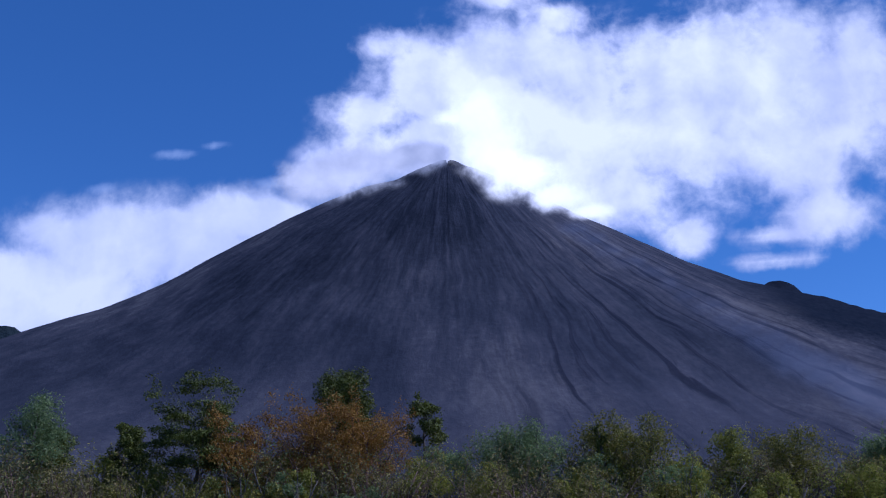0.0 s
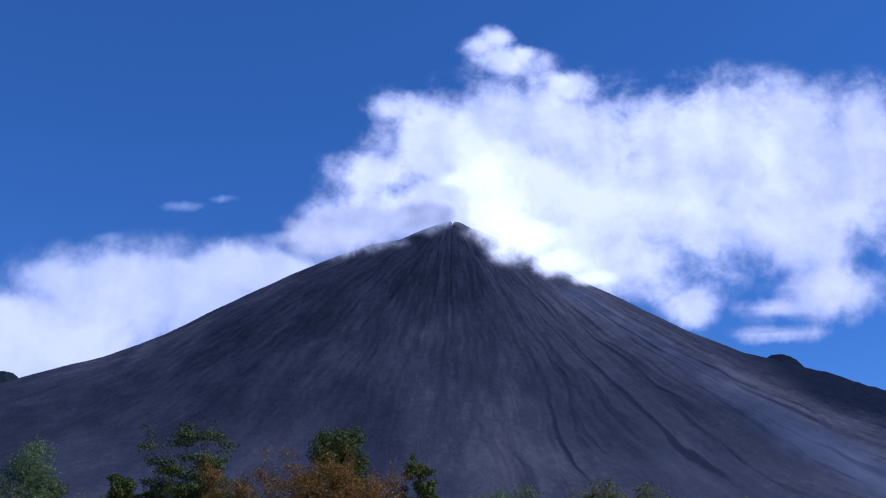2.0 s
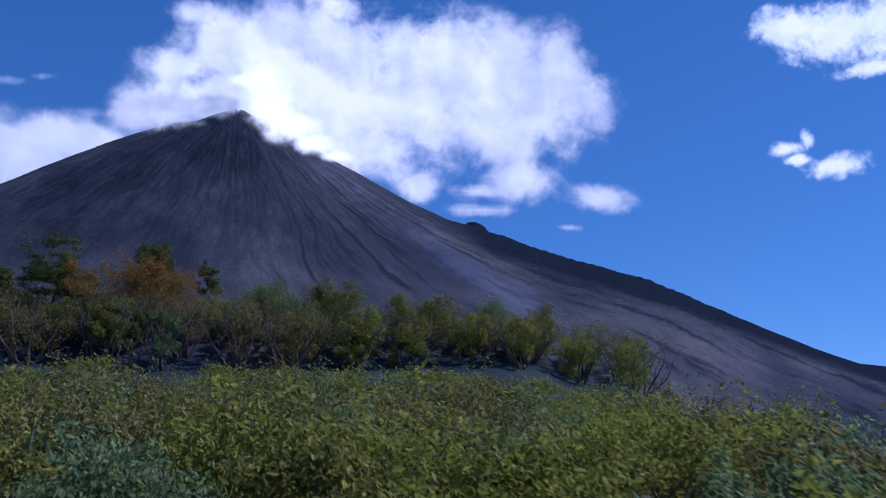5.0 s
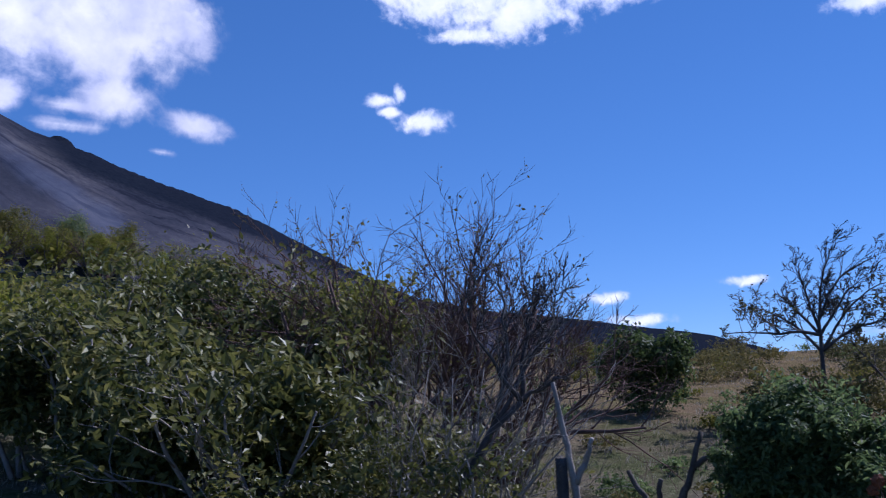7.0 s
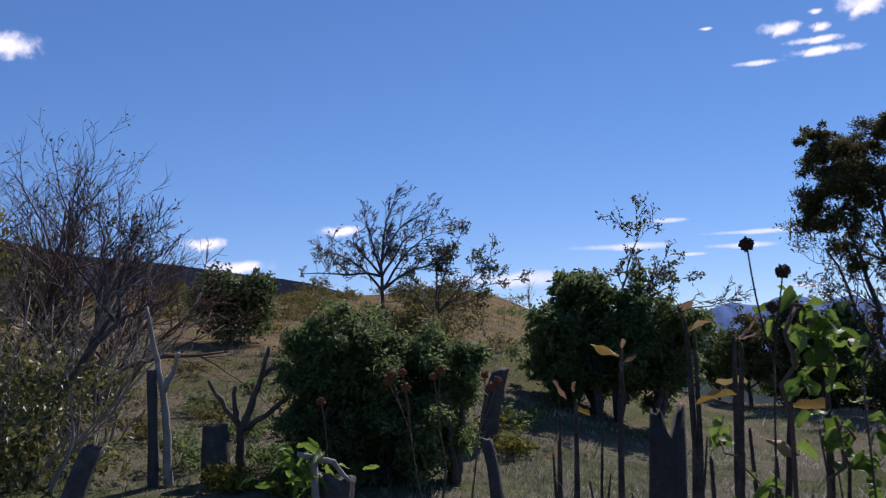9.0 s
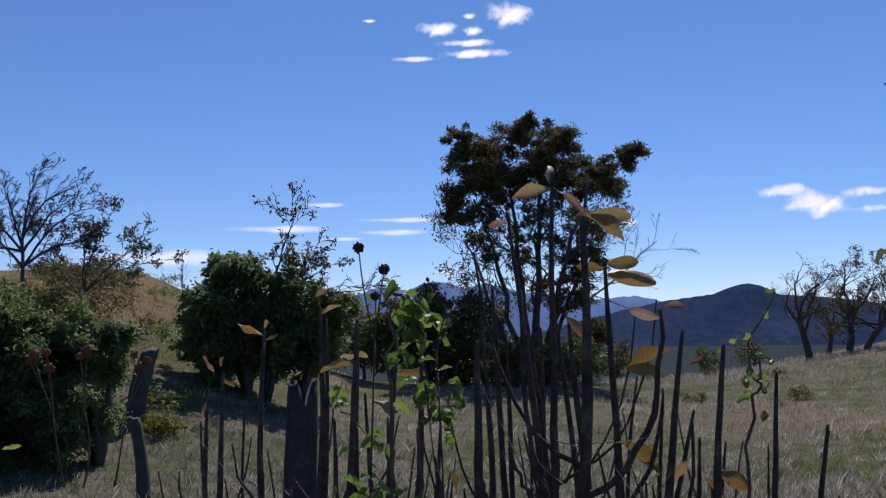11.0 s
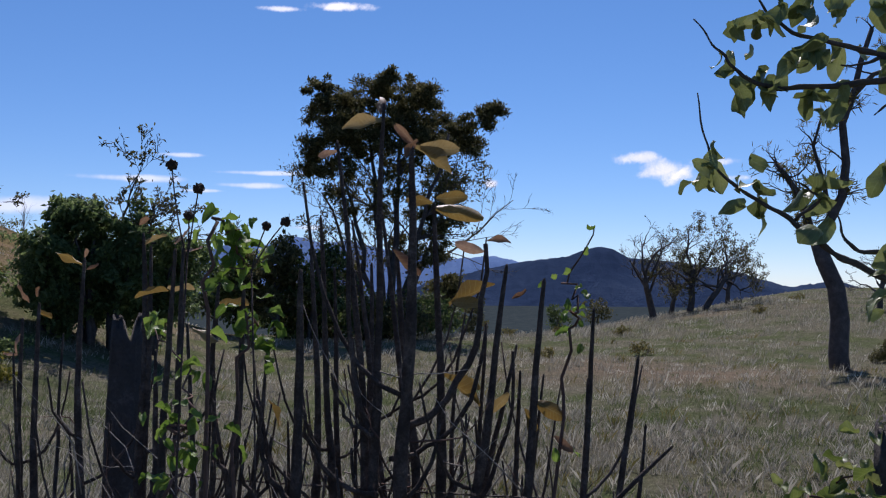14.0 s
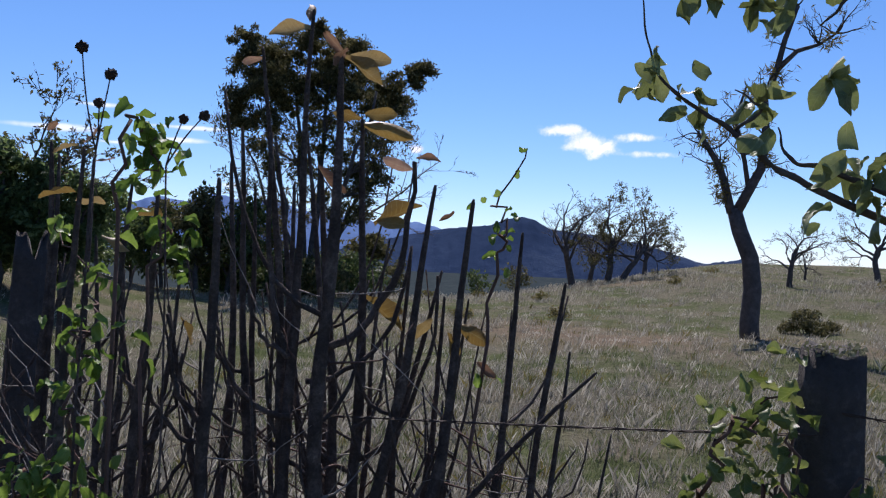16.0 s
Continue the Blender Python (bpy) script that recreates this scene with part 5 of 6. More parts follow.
for lb in (limb_a, limb_b, limb_c, limb_d):
    bits = [lb]
    for s in range(10):
        i = int(rng.integers(1, len(lb[0])))
        out, tp = grow(rng, lb[0][i], unit(right * rng.normal(0, 0.8) + np.array([0, 0, 0.6]) + rng.normal(0, 0.4, 3)), rng.uniform(0.25, 0.7), 0.016, 2, (3, 3), (0.7, 0.7), 0.55, 0.22, 0.05)
        bits += sum(out, [])
        tips_all.append(tp)
    v, f = tubes(bits, 6)
    part("limb", mesh_of("limb", v, f), BARK_DARK, root)
tufts = [(-0.55, 2.5), (-0.62, 2.8), (-0.5, 2.3), (-0.1, 4.0), (0.2, 4.3), (1.0, 4.85), (-0.45, 3.4), (0.1, 2.9), (-0.8, 3.2)]
pts = [puff(rng, right * a + np.array([0, 0, z]), (0.2, 0.2, 0.17), 120, 0.1)[0] for a, z in tufts]
tips_all = np.concatenate(tips_all)
v, f = leaves(rng, np.concatenate(pts + [tips_all[rng.integers(0, len(tips_all), 250)]]), 0.13, 0.01, 0.14)
tagged(part("crown", mesh_of("crown", v, f, False), LEAF_BROWN, root, "grey-green tufts of air plants"), kind="stuff")

BURNT = "bare oaks on the crest"
for k, (az, d, tall, lean, n, spread_) in enumerate(((99.3, 34.2, 3.5, -0.05, 90, 0.35), (101.3, 34.6, 3.3, 0.05, 2600, 0.9), (102.1, 34.0, 3.1, 0.06, 2400, 1.0), (100.2, 36.5, 2.6, 0.0, 900, 0.8), (103.4, 38, 2.6, 0.05, 1200, 0.8), (111.15, 30.2, 2.3, -0.1, 0, 0.6), (111.95, 34.2, 1.3, -0.1, 0, 0.6), (115.6, 36, 2.9, -0.2, 900, 1.0))):
    base = spot(az, d)
    rng = np.random.default_rng(520 + k)
    r3 = turned(az, 1.0, 0)
    t = limb(rng, (0, 0, -0.15), (r3[0] * lean, r3[1] * lean, 1), tall * 0.5, 0.04 * tall, 7, 0.14, 0.02, (0, 0, 0), 0.6)
    limbs, twigs, tips = [], [], []
    for q in range(7):
        s = (q - 3) / 3.0 * spread_
        out, tp = grow(rng, t[0][4 + q % 4], (r3[0] * s, r3[1] * s, 0.9 - 0.35 * abs(s)), tall * rng.uniform(0.42, 0.58), 0.016 * tall, 3, (5, 4, 3), (0.8, 0.75, 0.7), 0.52, 0.28, 0.04, least=0.006)
        limbs.append(out[0])
        twigs += out[1] + out[2] + out[3]
        tips.append(tp)
    tips = np.concatenate(tips)
    crown = leaves(rng, tips[rng.integers(0, len(tips), int(n * 1.4))], 0.065, 0.04, 0.5) if n else None
    set_tree("bare_oak", "dark crooked bare oak on the crest" if n < 100 else "dark crooked oak with thin grey-brown leaves", "tree", BURNT, base, [t], limbs, twigs, crown, BARK_DARK, LEAF_CROWN)
for k, (az, d) in enumerate(((112.2, 18.5), (97.6, 26), (98.6, 20), (105.0, 30), (116, 30), (94.0, 30), (107.0, 36), (91, 27), (93.0, 20))):
    bush("meadow_shrub", "low dark scrubby tuft in the dry grass", "shrub", "scrub on the meadow", az, d, 0.5 if k == 0 else 0.32, 1.1 if k == 0 else 0.55, 540 + k, LEAF_CROWN if k == 0 else LEAF_BROWN, 2600 if k == 0 else 300, 0.06, BARK, stems=4, lift=0.05, puffs=5)


# ---- fence, burnt stems and weeds close by ----
def leaf_mesh(name, length, width, curl, cup, seed):
    """One broad leaf with a pointed tip, cupped and curled, along x."""
    rng = np.random.default_rng(seed)
    us = np.linspace(0, 1, 8)
    vs, fs = [], []
    ph = rng.uniform(0, 6.28, 2)
    for k, u in enumerate(us):
        half = width * 0.5 * (max(0.0, math.sin(math.pi * min(1, u ** 1.15 * 0.95 + 0.03))) ** 0.55)
        bend = curl * u * 1.6
        x = length * (math.sin(bend) / bend if abs(bend) > 0.05 else 1.0) * u
        z = length * u * (1 - math.cos(bend)) / (bend if abs(bend) > 0.05 else 1.0) if abs(bend) > 0.05 else 0.0
        for s in (-1, -0.5, 0, 0.5, 1):
            wave = 0.15 * width * math.sin(u * 9 + ph[0 if s < 0 else 1]) * abs(s)
            roll = cup * abs(s) ** 1.6
            vs.append((x, s * half * (1 - 0.3 * min(1.0, abs(roll))), z + roll * half + wave))
    for k in range(7):
        for c in range(4):
            a = k * 5 + c
            fs.append((a, a + 1, a + 6, a + 5))
    return mesh_of(name, np.array(vs), fs)


def leaf_set(name, size, width, material, seed, curls=(-0.35, 0.1, 0.35, -0.6)):
    out = []
    for k, c in enumerate(curls):
        me = leaf_mesh(name, size, size * width, c, (0.7, 0.35, 1.1, -0.5)[k], seed + k)
        me.materials.append(material)
        out.append(me)
    return out


YELLOW = leaf_set("leaf", 0.125, 0.46, LEAF_YELLOW, 1, (-0.2, 0.12, 0.2, -0.3))
DRY = leaf_set("leaf", 0.09, 0.4, LEAF_DRY, 11, (-0.5, 0.3, 0.6, -0.8))
VINE = leaf_set("leaf", 0.036, 0.72, LEAF_VINE, 21)
VINE_WIDE = leaf_set("leaf", 0.056, 0.66, LEAF_VINE, 25, (-0.8, 0.4, -0.4, -1.2))
BROAD = leaf_set("leaf", 0.085, 0.58, LEAF_OAK, 31, (-1.1, -0.6, 0.8, -1.5))


def put_leaf(root, me, place, aim, roll=0.0, scale=1.0, label=""):
    x = Vector(aim).normalized()
    y = Vector((0, 0, 1)).cross(x)
    y = y.normalized() if y.length > 0.01 else Vector((0, 1, 0))
    m = Matrix((x, y, x.cross(y))).transposed().to_4x4() @ Matrix.Rotation(roll, 4, "X")
    ob = part("leaf", me, None, root, label)
    ob.matrix_basis = Matrix.Translation(Vector(place) - root.location) @ m @ Matrix.Scale(scale, 4)
    return ob


def polar(az, d, z):
    x, y = way(az, d)
    return np.array([x, y, z])


def set_back(az, d, z, k=1.0):
    """The same line of sight, nearer or farther off."""
    return az, d * k, 1.53 + (z - 1.53) * k


def sideways(az, s, up=0.0, near=0.0):
    """A heading to the right (s), up, and towards the viewer (near), as seen along az."""
    a = radians(az)
    return np.array([math.cos(a) * s - math.sin(a) * near, -math.sin(a) * s - math.cos(a) * near, up])


STALKS = "burnt stems along the fence"


def stalk_clump(label, rows, seed, bark, shoots=3.4, boughs=()):
    """Cut and burnt stems from one rootstock, each with a tapered tip and upturned side shoots.
    rows: foot azimuth, distance, tip azimuth, tip height, radius, bow.
    boughs: side branches that leave level and turn upwards: azimuth, height, tip azimuth, tip height, distance, radius."""
    rng = np.random.default_rng(seed)
    mid = rows[len(rows) // 2]
    STEM_ROWS.extend(rows)
    x, y = way(mid[0], mid[1])
    root = thing("burnt_shrub", (x, y, float(ground(x, y))), label, "shrub", STALKS)
    off = np.array(root.location)
    thin = []
    for az0, d, az1, top, r, bow in rows:
        z0 = float(ground(*way(az0, d))) - 0.06
        ss = np.linspace(0, 1, 22)
        pts = np.array([polar(az0 + (az1 - az0) * s + bow * 4 * s * (1 - s), d, z0 + (top - z0) * s) for s in ss])
        sway = rng.uniform(0, 6.28, 2)
        wave = 0.012 * np.sin(ss * rng.uniform(5, 9) + sway[0]) * np.sin(math.pi * ss)
        pts += wave[:, None] * np.array(sideways(az0, 1.0)) + (0.012 * np.sin(ss * 7 + sway[1]) * np.sin(math.pi * ss))[:, None] * np.array(sideways(az0, 0.0, 0.0, 1.0))
        pts[1:-1] += np.cumsum(rng.normal(0, 0.0026, (20, 3)), 0) * np.sin(math.pi * ss[1:-1])[:, None]
        pts = np.vstack([pts, pts[-1] + (pts[-1] - pts[-2]) * 0.12])
        rad_ = np.concatenate([r * np.linspace(1.0, 0.0, 22) ** 0.8 * 1.25 * (1 + rng.normal(0, 0.08, 22)) + 0.36 * r, [r * 0.16]])
        v, f = tubes([(pts - off, rad_)], 10)
        v = v + rng.normal(0, 0.035 * r, v.shape)
        part("stem", mesh_of("stem", v, f), bark, root)
        for k in range(rng.poisson(shoots)):
            i = int(rng.integers(2, 15))
            side = rng.choice([-1, 1])
            p = pts[i]
            h = sideways(az0, side * 0.9, 0.25, rng.normal(0, 0.4))
            ln = rng.uniform(0.12, 0.62)
            q = []
            for s in np.linspace(0, 1, 7):
                q.append(p + h * ln * 0.6 * math.sin(s * 1.3) + np.array([0, 0, ln * s ** 2.2 * 0.9]) + rng.normal(0, 0.004, 3))
            thin.append((np.array(q) - off, max(r, 0.009) * 0.46 * np.linspace(1, 0.5, 7)))
    for az0, z0, az1, z1, d, r in boughs:
        ss = np.linspace(0, 1, 12)
        pts = np.array([polar(az0 + (az1 - az0) * math.sin(s * math.pi / 2), d, z0 + (z1 - z0) * s ** 1.8) for s in ss]) + rng.normal(0, 0.004, (12, 3))
        v, f = tubes([(pts - off, r * np.linspace(1.15, 0.6, 12) * (1 + rng.normal(0, 0.08, 12)))], 8)
        part("side_branch", mesh_of("side_branch", v, f), bark, root)
    for k, one in enumerate(thin):
        v, f = tubes([one], 6)
        part("side_shoot", mesh_of("side_shoot", v, f), bark, root)
    return root


STALK_BARK = rough_surface("bark_singed_stem", [(0.3, (0.032, 0.025, 0.022)), (0.48, (0.072, 0.055, 0.046)), (0.60, (0.135, 0.105, 0.088)), (0.72, (0.30, 0.25, 0.21))], 18, 120, strength=1.0, distance=0.008)
STEM_ROWS = []
clump_a = stalk_clump("dark burnt cut stems rising from one stock with withered yellow leaves", [(84.7, 2.9, 81.0, 2.02, 0.012, 0.0), (83.5, 2.85, 83.6, 2.12, 0.013, -0.1), (84.5, 2.8, 85.2, 1.99, 0.019, 0.3), (81.7, 3.0, 80.1, 1.81, 0.012, -0.1), (87.1, 2.95, 86.5, 1.85, 0.015, 0.0), (86.9, 3.2, 81.9, 1.81, 0.011, -0.1), (85.9, 3.0, 84.4, 1.71, 0.015, 0.2), (84.1, 3.3, 83.0, 1.68, 0.013, -0.2), (87.1, 3.3, 88.3, 1.52, 0.009, -0.3), (86.8, 3.4, 83.6, 1.85, 0.012, -0.1), (85.4, 3.1, 86.9, 1.42, 0.01, 0.5), (83.0, 3.1, 82.2, 1.3, 0.009, -0.4), (88.0, 3.15, 88.9, 1.2, 0.009, 0.6)], 1, STALK_BARK, 3.0, [(84.9, 1.22, 89.46, 1.74, 2.85, 0.011), (84.0, 1.12, 89.46, 1.5, 2.9, 0.008), (83.2, 1.2, 80.95, 1.37, 2.85, 0.007), (83.3, 1.03, 79.24, 1.29, 2.85, 0.008), (83.2, 1.2, 81.6, 1.79, 2.87, 0.009), (86.8, 0.9, 91.06, 1.43, 2.95, 0.008), (84.8, 0.86, 82.0, 1.16, 2.9, 0.007), (86.8, 1.0, 88.4, 1.25, 2.9, 0.006)])
clump_b = stalk_clump("thin blackened stems leaning over the dry grass", [(85.6, 2.9, 90.6, 1.67, 0.015, 0.3), (88.2, 2.8, 92.7, 1.63, 0.015, 0.4), (92.0, 2.9, 95.5, 1.55, 0.012, 0.2), (93.6, 2.8, 97.9, 1.42, 0.012, 0.1), (97.0, 2.8, 98.3, 1.24, 0.009, 0.0), (86.0, 2.7, 99.6, 1.2, 0.011, -3.6), (98.8, 2.8, 100.7, 1.03, 0.007, -0.1), (86.3, 3.1, 91.2, 1.43, 0.012, -0.3), (88.6, 3.0, 89.5, 1.5, 0.009, -0.1), (90.0, 3.0, 91.4, 1.36, 0.011, 0.0), (90.9, 2.9, 92.7, 1.36, 0.009, -0.3), (91.1, 3.2, 93.8, 1.33, 0.006, -0.5), (93.3, 3.3, 95.2, 1.31, 0.007, 0.1)], 2, STALK_BARK, 2.6)
clump_c = stalk_clump("dark burnt stems with vines between them", [(78.9, 2.75, 79.0, 1.65, 0.017, 0.0), (79.4, 3.2, 79.6, 1.73, 0.013, 0.1), (80.8, 3.0, 76.7, 1.31, 0.012, 0.5), (82.6, 3.1, 80.9, 1.66, 0.011, 0.0), (75.7, 2.8, 75.9, 1.61, 0.014, -0.4), (73.4, 2.9, 74.6, 1.64, 0.012, -0.3), (72.4, 2.7, 72.2, 1.7, 0.012, -0.2), (76.6, 3.0, 74.3, 1.28, 0.011, 0.5), (76.0, 3.1, 76.1, 1.15, 0.011, -0.5), (74.6, 3.2, 77.2, 1.4, 0.011, -0.2), (73.7, 3.1, 72.9, 1.49, 0.011, -0.2), (71.5, 3.2, 71.2, 1.41, 0.013, 0.0), (77.6, 3.1, 78.4, 1.2, 0.009, 0.4), (77.2, 2.9, 76.4, 1.05, 0.008, -0.6)], 3, STALK_BARK, 3.2, [(78.8, 0.97, 75.86, 1.18, 2.8, 0.007), (78.7, 1.03, 76.75, 1.31, 2.8, 0.009), (75.4, 0.95, 77.4, 1.2, 2.85, 0.008), (75.5, 1.08, 74.2, 1.36, 2.85, 0.007), (75.6, 0.8, 78.3, 1.1, 2.9, 0.006), (72.6, 0.9, 74.3, 1.15, 2.8, 0.006)])
clump_d = stalk_clump("dark burnt stems beside a split stump", [(70.2, 3.4, 70.5, 1.77, 0.014, 0.0), (72.0, 3.3, 72.6, 1.72, 0.013, 0.0), (64.9, 3.6, 65.3, 1.54, 0.014, 0.1), (64.4, 3.7, 64.5, 1.49, 0.013, 0.0), (67.4, 3.5, 67.5, 1.69, 0.014, 0.1), (73.9, 3.4, 74.3, 1.39, 0.012, 0.0), (71.0, 3.4, 70.9, 1.73, 0.012, 0.0), (66.8, 3.6, 66.5, 1.44, 0.008, -0.3), (64.0, 3.6, 64.1, 1.38, 0.009, 0.2), (66.0, 3.7, 66.9, 1.1, 0.008, 0.5), (68.2, 3.6, 69.0, 1.15, 0.009, -0.4)], 4, STALK_BARK, 3.0)

# withered leaves on the stems: azimuth, distance, height, side, up, kind
for k, (az, d, z, s, up, kind) in enumerate(((83.55, 2.85, 2.08, -1, -0.25, 0), (85.7, 2.8, 2.0, 1, -0.2, 0), (85.5, 2.82, 2.0, -0.3, 0.9, 1), (85.5, 2.78, 2.02, -0.6, -0.6, 1), (85.4, 2.8, 2.0, 0.1, -1, 0), (86.6, 2.95, 1.87, 0.9, 0.15, 0), (86.6, 2.93, 1.84, 1, -0.45, 0), (86.4, 2.95, 1.86, -0.8, 0.4, 0), (87.4, 2.9, 1.56, 0.35, 1, 0), (87.5, 2.9, 1.57, 1, -0.15, 0), (84.2, 2.95, 1.72, 0.2, -1, 1), (81.0, 2.9, 2.0, -1, -0.1, 1), (86.9, 2.95, 1.36, 0.3, -1, 0), (87.6, 3.0, 1.34, 0.8, -0.5, 0), (83.4, 2.85, 2.1, 0.3, 0.8, 1))):
    put_leaf(clump_a, (YELLOW, DRY)[kind][k % 4], polar(az, d, z), sideways(az, s if abs(s) > 0.4 or kind else 0.8, up * 0.5, 0.35 * math.sin(k * 2.1)), (1.15 if k % 2 else -1.15) + 0.4 * math.sin(k * 1.7), 0.95 + 0.25 * math.sin(k * 3.3))
for k, (az, d, z, s, up, kind) in enumerate(((89.5, 2.8, 1.74, 1, 0.25, 1), (89.3, 2.8, 1.71, -0.6, 0.2, 1), (90.9, 2.9, 1.58, 0.9, 0.1, 1), (92.2, 2.8, 1.3, 0.7, -0.5, 0), (91.6, 2.8, 1.28, 0.2, -1, 0), (90.8, 3.0, 1.3, -0.5, -0.8, 0), (93.3, 2.85, 1.2, 0.5, -0.9, 1))):
    put_leaf(clump_b, (YELLOW, DRY)[kind][k % 4], polar(az, d, z), sideways(az, s, up * 0.7, 0.3 * math.sin(k * 1.3)), 1.0 + 0.5 * math.sin(k * 2.7), 0.8 + 0.2 * math.sin(k * 2.3))
for k, (az, d, z, s, up, kind) in enumerate(((70.6, 3.4, 1.74, 0.8, 0.75, 1), (72.7, 3.3, 1.72, 1, -0.05, 0), (67.6, 3.5, 1.66, 1, 0.0, 0), (67.4, 3.5, 1.68, -0.5, 0.5, 1), (67.5, 3.5, 1.7, 0.2, 0.9, 1), (64.8, 3.6, 1.55, -0.4, 0.6, 0), (65.2, 3.6, 1.52, 0.5, -0.5, 0), (64.4, 3.6, 1.45, -0.5, -0.7, 0), (65.2, 3.6, 1.57, 0.0, 1, 1), (71.8, 3.4, 1.6, 0.9, -0.1, 0), (64.3, 3.6, 1.38, -0.7, -0.3, 0), (70.3, 3.3, 1.8, 0.4, 0.9, 1))):
    put_leaf(clump_d, (DRY if k % 3 else YELLOW)[k % 4], polar(az, d, z), sideways(az, s, up * 0.7, 0.3 * math.sin(k * 1.9)), 0.8 * math.sin(k * 2.7), 0.62 + 0.15 * math.sin(k * 2.9))
for k, (az, d, z, s, up, kind) in enumerate(((71.9, 2.7, 1.6, -1, -0.1, 0), (72.2, 2.7, 1.72, 0.7, 0.7, 1), (74.6, 2.9, 1.56, 0.9, -0.2, 0), (73.2, 2.8, 1.5, 0.9, -0.4, 0), (77.3, 3.0, 1.28, 0.4, -0.9, 0))):
    put_leaf(clump_c, (YELLOW, DRY)[kind][k % 4], polar(az, d, z), sideways(az, s, up * 0.7, 0.3 * math.sin(k * 1.9)), 0.8 * math.sin(k * 2.7), 0.68)


# ---- seed-head weeds ----
def seed_ball(name, r, seed):
    bm = bmesh.new()
    bmesh.ops.create_icosphere(bm, subdivisions=3, radius=r)
    rng = np.random.default_rng(seed)
    for v in bm.verts:
        v.co *= 0.92 + 0.5 * rng.random() ** 2.5
    me = bpy.data.meshes.new(name)
    bm.to_mesh(me)
    bm.free()
    return me


HEAD = rough_surface("seed_head", [(0.3, (0.018, 0.012, 0.009)), (0.6, (0.06, 0.038, 0.025)), (0.8, (0.13, 0.08, 0.05))], 40, 200, distance=0.004)
HEAD_RUST = rough_surface("seed_head_rust", [(0.3, (0.09, 0.032, 0.016)), (0.6, (0.20, 0.075, 0.034)), (0.8, (0.34, 0.16, 0.07))], 40, 200, distance=0.004)


def weed(label, heads, foot, joint, material, r, group, stalk_r=0.0035, seed=0, tone=TWIG_RED):
    """A dry weed: one stalk to a joint, then a side stalk to each round seed head."""
    rng = np.random.default_rng(seed)
    f3 = polar(foot[0], foot[1], float(ground(*way(foot[0], foot[1]))))
    root = thing("seed_head_weed", tuple(f3), label, "weed", group)
    j3 = polar(*joint)
    def stalk(a, b, ra, rb):
        ss = np.linspace(0, 1, 8)
        bend = rng.normal(0, 0.02, 3) * np.linalg.norm(b - a)
        p = np.array([a + (b - a) * s + bend * math.sin(math.pi * s) for s in ss]) - f3
        v, f = tubes([(p, np.linspace(ra, rb, 8))], 6)
        part("stalk", mesh_of("stalk", v, f), tone, root)
    stalk(f3 - np.array([0, 0, 0.05]), j3, stalk_r * 1.8, stalk_r)
    for k, h in enumerate(heads):
        p = polar(*h)
        stalk(j3, p, stalk_r, stalk_r * 0.7)
        ob = part("seed_head", seed_ball("seed_head", r * rng.uniform(0.85, 1.15), seed + k), material, root)
        ob.location = tuple(p - f3)
    return root


weed("dry weed with round dark seed heads on thin stalks", [set_back(71.99, 2.3, 1.88), set_back(73.42, 2.3, 1.83), set_back(72.91, 2.3, 1.77)], (73.0, 2.3), set_back(72.85, 2.3, 1.67), HEAD, 0.0102, "dry weeds", 0.0019, 1, STALK_BARK)
weed("dry weed with round dark seed heads on thin stalks", [set_back(77.07, 2.3, 1.75), set_back(78.13, 2.3, 1.76)], (75.0, 2.3), set_back(76.3, 2.3, 1.65), HEAD, 0.0092, "dry weeds", 0.0019, 5, STALK_BARK)
for k, (heads, foot_, joint_) in enumerate((
        ([(56.3, 9.7, 1.49), (56.9, 9.7, 1.51), (57.1, 9.7, 1.37), (56.1, 9.7, 1.43)], (58.0, 9.7), (57.3, 9.7, 0.95)),
        ([(59.0, 9.7, 1.52), (58.6, 9.7, 1.47)], (58.8, 9.7), (58.9, 9.7, 0.95)),
        ([(62.1, 9.7, 1.41), (61.7, 9.7, 1.36), (61.4, 9.7, 1.47)], (60.4, 9.7), (61.0, 9.7, 0.95)),
        ([(52.5, 9.6, 1.27)], (52.9, 9.6), (52.8, 9.6, 0.8)))):
    weed("dry weed with rust-brown ragged seed heads behind the fence", heads, foot_, joint_, HEAD_RUST, 0.037, "dry weeds", 0.006, 9 + 4 * k)


# ---- climbing vines with bright leaves ----
def vine(label, clusters, foot, seed, meshes, per=16, spread_=0.09, group="climbing vines", line=TWIG_RED):
    """A climber: a thin stem through its leaf clusters, leaves one by one."""
    rng = np.random.default_rng(seed)
    f3 = polar(foot[0], foot[1], float(ground(*way(foot[0], foot[1]))))
    root = thing("vine", tuple(f3), label, "vine", group)
    pts = [f3 - np.array([0, 0, 0.04])] + [polar(*c[:3]) for c in clusters]
    path = []
    for a, b_ in zip(pts[:-1], pts[1:]):
        for s in np.linspace(0, 1, 6)[:-1]:
            path.append(a + (b_ - a) * s + rng.normal(0, 0.012, 3))
    path.append(pts[-1])
    v, f = tubes([(np.array(path) - f3, np.linspace(0.006, 0.002, len(path)))], 5)
    part("stem", mesh_of("stem", v, f), line, root)
    for c in clusters:
        n = int(1.15 * per * (c[3] if len(c) > 3 else 1))
        for k in range(n):
            p = polar(*c[:3]) + rng.normal(0, spread_ * 0.5, 3) * np.array([1, 1, 0.9])
            put_leaf(root, meshes[int(rng.integers(0, 4))], p, (rng.normal(0, 1), rng.normal(0, 1), rng.normal(-0.5, 0.5)), rng.uniform(-0.9, 0.9), rng.uniform(0.6, 1.15))
    return root


